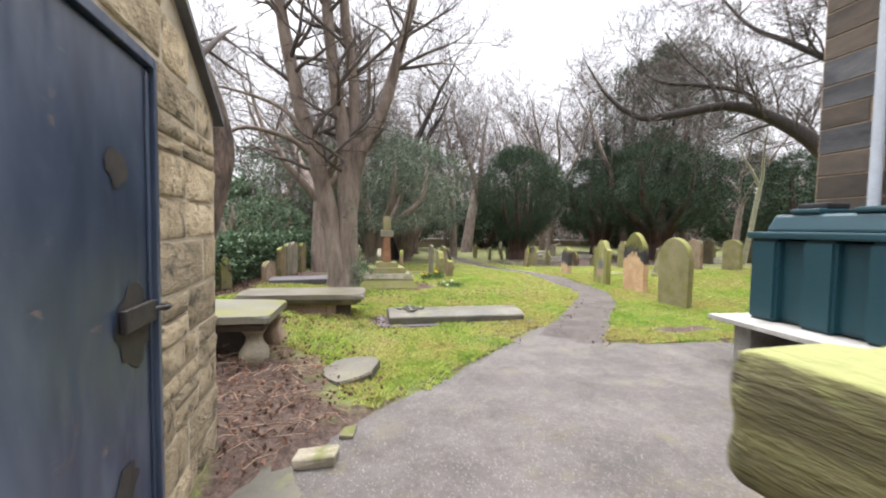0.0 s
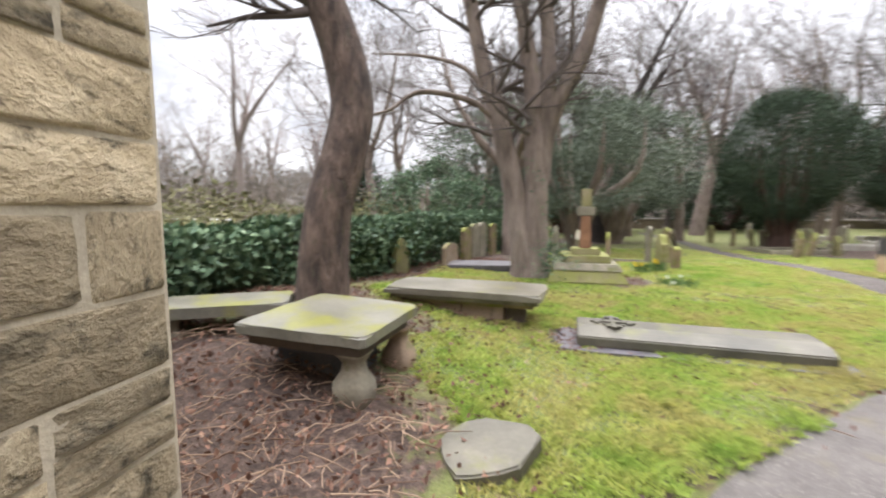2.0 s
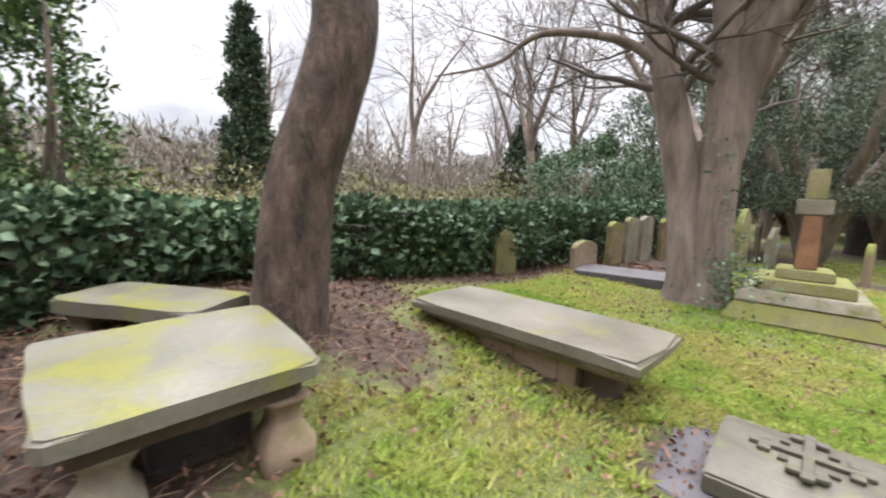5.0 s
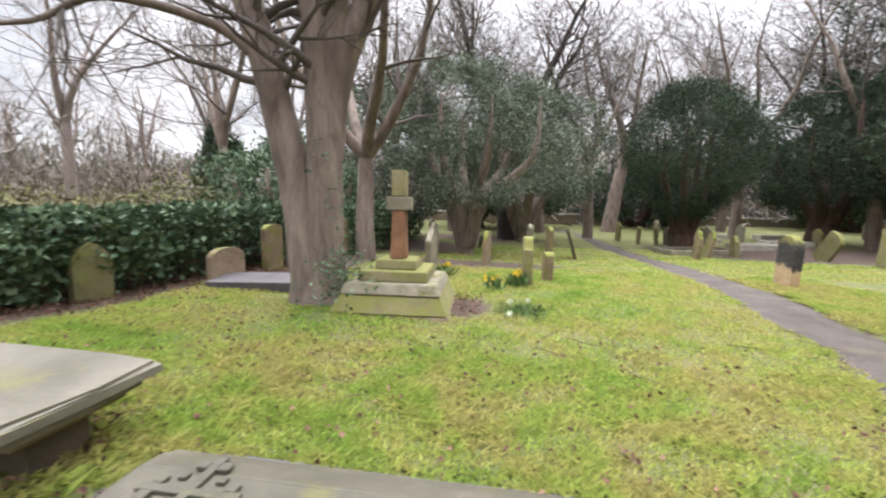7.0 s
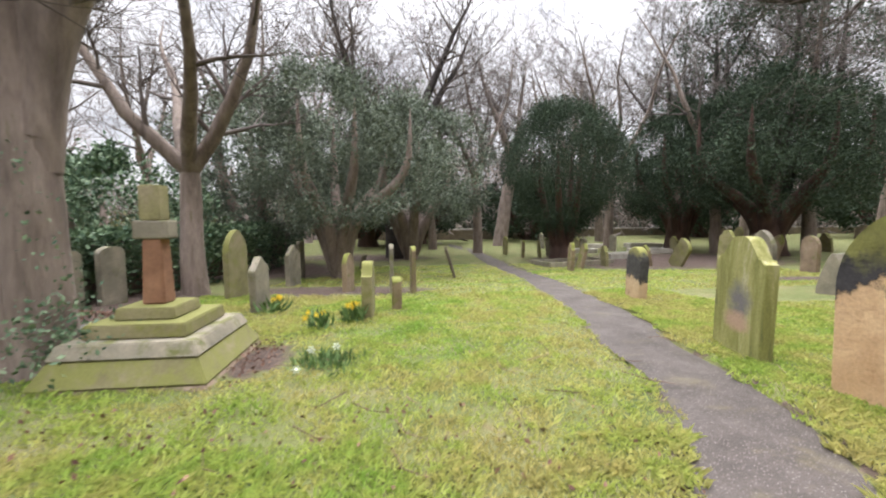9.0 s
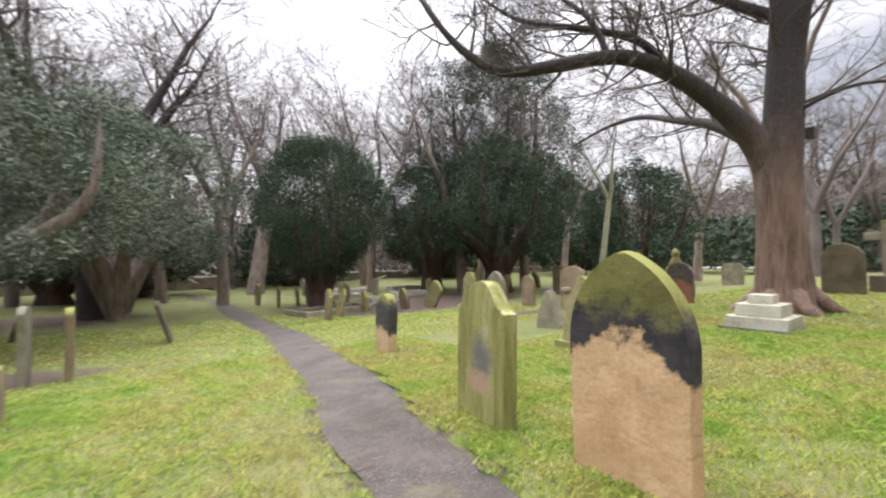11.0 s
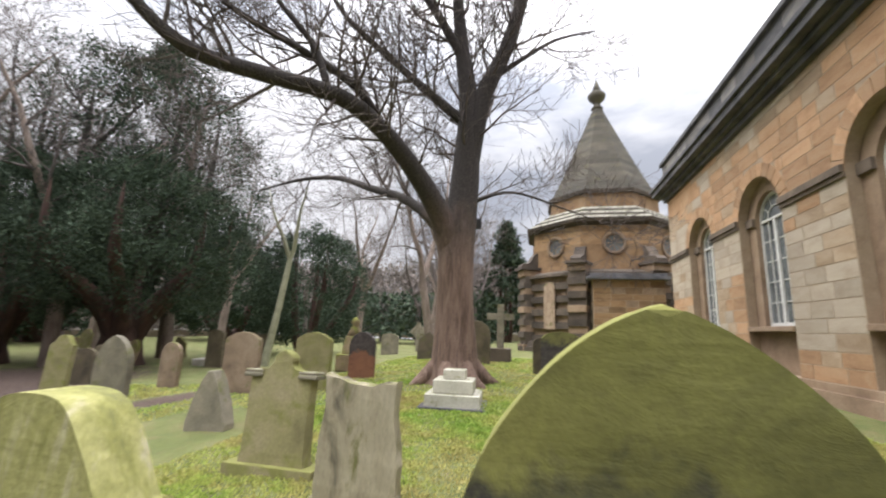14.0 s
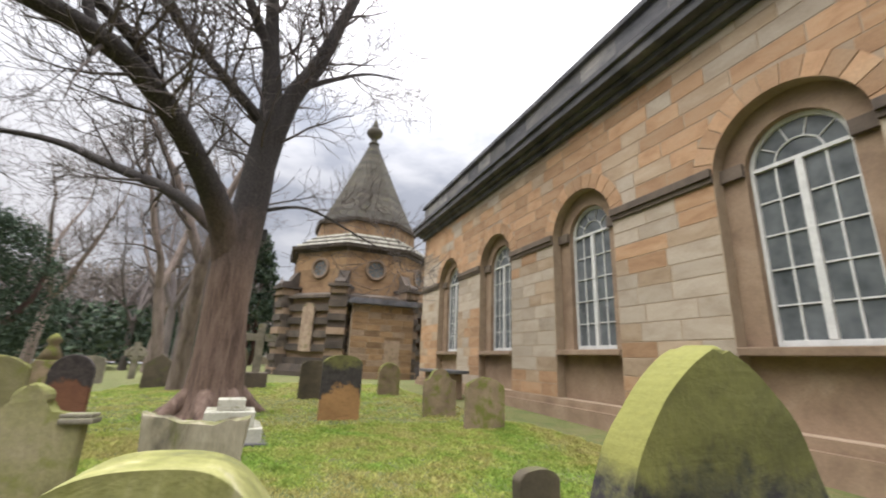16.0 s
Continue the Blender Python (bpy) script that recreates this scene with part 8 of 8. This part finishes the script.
def build_litter():
    lv, st = Leaves(6), Tubes()
    rs = lv.rs
    rng = random.Random(14)
    pts = []
    while len(pts) < 12000:
        x, y = rng.uniform(-4.6, 1.5), rng.uniform(2.4, 13.0)
        if soil_at(x, y) < 0.36 + rng.uniform(-0.3, 0.35) or path_gap(x, y) < 0.03 or (x < SHED_X and y < SHED_N):
            continue
        pts.append((x, y, ground_z(x, y) + (0.075 if y < 6 and x < 1 else 0.03)))
    while len(pts) < 13400:
        x, y = rng.uniform(-2.2, 4.5), rng.uniform(4.8, 9.5)
        if path_gap(x, y) > -0.25:
            pts.append((x, y, ground_z(x, y) + 0.05))
    lv.add(np.array(pts), 0.042, 0.6, 0.1)
    tagged(lv.ob("leaf_litter", M_litter), "brown and reddish dead leaves on bare soil", "leaf litter", kind="stuff")
    k = 0
    while k < 950:
        x, y = rng.uniform(-4.0, 0.6), rng.uniform(2.5, 6.2)
        if soil_at(x, y) < 0.5 or path_gap(x, y) < 0.03 or (x < SHED_X and y < SHED_N):
            continue
        a, L = rng.uniform(0, 6.28), rng.uniform(0.06, 0.32)
        z = ground_z(x, y) + 0.075
        b = a + rng.uniform(-0.6, 0.6)
        st.add([(x, y, z), (x + L * 0.5 * math.cos(a), y + L * 0.5 * math.sin(a), z + rng.uniform(0, 0.03)), (x + L * 0.5 * (math.cos(a) + math.cos(b)), y + L * 0.5 * (math.sin(a) + math.sin(b)), z)], [0.004, 0.0035, 0.0015], 4)
        k += 1
    for k in range(60):
        x, y = rng.uniform(0.5, 8.0), rng.uniform(5.0, 12.0)
        if path_gap(x, y) < -0.1:
            continue
        a, L = rng.uniform(0, 6.28), rng.uniform(0.08, 0.3)
        z = ground_z(x, y) + 0.04
        st.add([(x, y, z), (x + L * math.cos(a), y + L * math.sin(a), z + 0.015), (x + L * 1.5 * math.cos(a + 0.3), y + L * 1.5 * math.sin(a + 0.3), z)], [0.005, 0.004, 0.002], 4)
    tagged(st.ob("fallen_twigs", M_sticks), "fallen dry twigs on the ground", "twigs", kind="stuff")


build_litter()


def clump(name, label, x, y, n, r, h, flowers, fmat, seed):
    t = empty(name, x, y, ground_z(x, y))
    tagged(t, label, "flowers")
    rng = random.Random(seed)
    lv = Leaves(seed)
    p = np.array([(rng.gauss(0, r * 0.5), rng.gauss(0, r * 0.5), 0) for _ in range(n)])
    lv.add(p, h, 0.10, 2.2)
    lv.ob("leaves", M_daff_leaf, t)
    for k in range(flowers):
        fx, fy, fz = rng.gauss(0, r * 0.6), rng.gauss(0, r * 0.6), h * rng.uniform(0.8, 1.1)
        bm = bmesh.new()
        for i in range(6):
            a = i * math.pi / 3
            v = [bm.verts.new(q) for q in ((0, 0, 0), (0.03 * math.cos(a - 0.35), 0, 0.03 * math.sin(a - 0.35)), (0.048 * math.cos(a), -0.008, 0.048 * math.sin(a)), (0.03 * math.cos(a + 0.35), 0, 0.03 * math.sin(a + 0.35)))]
            bm.faces.new(v)
        b = [bm.verts.new((0.018 * math.cos(i), -0.035, 0.018 * math.sin(i))) for i in (0, 1.05, 2.1, 3.14, 4.2, 5.24)]
        c = [bm.verts.new((0.012 * math.cos(i), 0, 0.012 * math.sin(i))) for i in (0, 1.05, 2.1, 3.14, 4.2, 5.24)]
        for i in range(6):
            bm.faces.new((c[i], c[(i + 1) % 6], b[(i + 1) % 6], b[i]))
        o = part("flower", bm, fmat, t)
        o.matrix_basis = pose(fx, fy, fz, rng.uniform(-20, 20), 0, rng.uniform(-40, 40))
        o.scale = (1, 1, 1)


clump("daffodils", "clump of yellow daffodils in the grass", 2.0, 12.4, 60, 0.16, 0.25, 7, M_daff, 3)
clump("daffodils", "clump of yellow daffodils beside the cross", 0.55, 13.2, 50, 0.14, 0.25, 5, M_daff, 5)
clump("daffodils", "clump of yellow daffodils beside a low stone", 1.6, 12.0, 40, 0.2, 0.22, 4, M_daff, 6)
clump("snowdrops", "pale clump of snowdrops in the lawn", 2.05, 10.5, 190, 0.26, 0.13, 3, M_snow, 7)


# ---- coursed stones of the walls ----
def course_wall(parent, x0, x1, z0, z1, y, openings, mats, seed, course=(0.30, 0.38), length=(0.55, 1.15), limit=300, order=None, face=0.007, rz=180):
    """Courses of eased blocks on a wall face; the first ones up to the limit are single stones, the rest one mesh."""
    rng = random.Random(seed)
    rows = []
    z = z0
    while z < z1 - 0.05:
        h = min(rng.uniform(*course), z1 - z)
        if z1 - (z + h) < 0.15:
            h = z1 - z
        spans = [(x0, x1)]
        for c, r_low, foot, spring, r_ring in openings:
            zm = z + h / 2
            if zm < foot:
                continue
            if zm <= spring:
                half = r_low
            elif zm < spring + r_ring:
                half = math.sqrt(r_ring ** 2 - (zm - spring) ** 2)
            else:
                continue
            spans = [q for a, b in spans for q in ((a, min(b, c - half)), (max(a, c + half), b)) if q[1] - q[0] > 0.03]
        for a, b in spans:
            x = a
            while x < b - 0.01:
                w = rng.uniform(*length)
                if b - (x + w) < 0.3:
                    w = b - x
                rows.append((x + w / 2, z + h / 2, w, h, mats(rng, x + w / 2, z + h / 2) if callable(mats) else rng.choice(mats)))
                x += w
        z += h
    if order:
        rows.sort(key=order)
    for x, zz, w, h, m in rows[:limit]:
        lay("stone", block_mesh(m), parent, x, y + face, zz, w - 0.006, h - 0.006, face + 0.01, rz)
    rest = {}
    for x, zz, w, h, m in rows[limit:]:
        rest.setdefault(m.name, (m, []))[1].append((x, zz, w, h))
    for m, lst in rest.values():
        bm_v, bm_f = [], []
        for x, zz, w, h in lst:
            k = len(bm_v)
            a, b = w / 2 - 0.004, h / 2 - 0.004
            for s, yy in ((1.0, y - 0.005), (0.985, y + face)):
                bm_v += [(x - a * s, yy, zz - b * s), (x + a * s, yy, zz - b * s), (x + a * s, yy, zz + b * s), (x - a * s, yy, zz + b * s)]
            bm_f += [(k + 4, k + 7, k + 6, k + 5), (k, k + 4, k + 5, k + 1), (k + 1, k + 5, k + 6, k + 2), (k + 2, k + 6, k + 7, k + 3), (k + 3, k + 7, k + 4, k)]
        o = obj("stones", bm_v, bm_f, m, parent)
        tagged(o, kind="stuff")


def ashlar_mix(rng, x, z):
    """Pale buff below the string course, warm orange in drifts above it and under the sills."""
    drift = noise.noise(Vector((x * 0.35, z * 0.6, 2.0))) + rng.gauss(0, 0.22)
    warm = 0.30 * (z > 4.7) + 0.25 * (z < 1.7) + drift
    return M_ashlar_warm if warm > 0.28 else (M_ashlar if warm > 0.0 else M_ashlar_pale)


openings = [(c, R_OUT, Z_PLINTH, Z_SPRING, 1.46) for c in WIN_X]
course_wall(CHURCH_WALL, CHURCH_W, CHURCH_E, Z_PLINTH + 0.004, 4.60, WALL_Y, openings, ashlar_mix, 3, limit=200, order=lambda r: r[0])
course_wall(CHURCH_WALL, CHURCH_W, CHURCH_E, 4.862, Z_TOP, WALL_Y, openings, ashlar_mix, 4, limit=100, order=lambda r: r[0])
course_wall(PARAPET, CHURCH_W - 0.3, CHURCH_E + 0.1, 8.125, 9.15, WALL_Y + 0.10, [], [M_parapet, M_cornice], 6, (0.5, 0.52), (0.9, 1.6), 60)


def voussoirs():
    """Wedge stones round each window head."""
    n = 13
    bm = bmesh.new()
    a0, a1 = math.pi / 2 - math.pi / n / 2 + 0.008, math.pi / 2 + math.pi / n / 2 - 0.008
    lo = [(R_OUT * math.cos(a), R_OUT * math.sin(a)) for a in (a0, (a0 + a1) / 2, a1)]
    hi = [(1.46 * math.cos(a), 1.46 * math.sin(a)) for a in (a1, (a0 + a1) / 2, a0)]
    prism(bm, lo + hi, -0.004, 0.016)
    bmesh.ops.recalc_face_normals(bm, faces=bm.faces)
    me = bpy.data.meshes.new("voussoir")
    bm.to_mesh(me)
    bm.free()
    me.materials.append(M_ashlar_warm)
    for c in WIN_X:
        for k in range(n):
            o = new("voussoir", me)
            o.parent = CHURCH_WALL
            o.matrix_basis = pose(c, WALL_Y, Z_SPRING, 0, 90 - (k + 0.5) * 180 / n, 0)


voussoirs()


def side_courses(parent, x, y0, y1, z0, z1, mats, seed, course, length, limit=120):
    """Courses on a wall face that looks west."""
    rng = random.Random(seed)
    z = z0
    n = 0
    while z < z1 - 0.05:
        h = min(rng.uniform(*course), z1 - z)
        y = y1
        while y > y0 + 0.01:
            w = rng.uniform(*length)
            if y - w < y0 + 0.25:
                w = y - y0
            if n < limit:
                lay("stone", block_mesh(rng.choice(mats)), parent, x - 0.012, y - w / 2, z + h / 2, w - 0.01, h - 0.01, 0.022, -90)
            n += 1
            y -= w
        z += h


side_courses(WEST, 5.55, 1.0, 4.42, 0.0, 8.4, [M_darkstone, M_cornice, M_darkstone], 9, (0.26, 0.32), (0.5, 0.9), 280)
side_courses(VESTRY, 28.5, 3.0, 6.5, 0.0, 4.25, [M_tawny, M_tawny, M_dress], 10, (0.3, 0.36), (0.6, 1.1), 120)
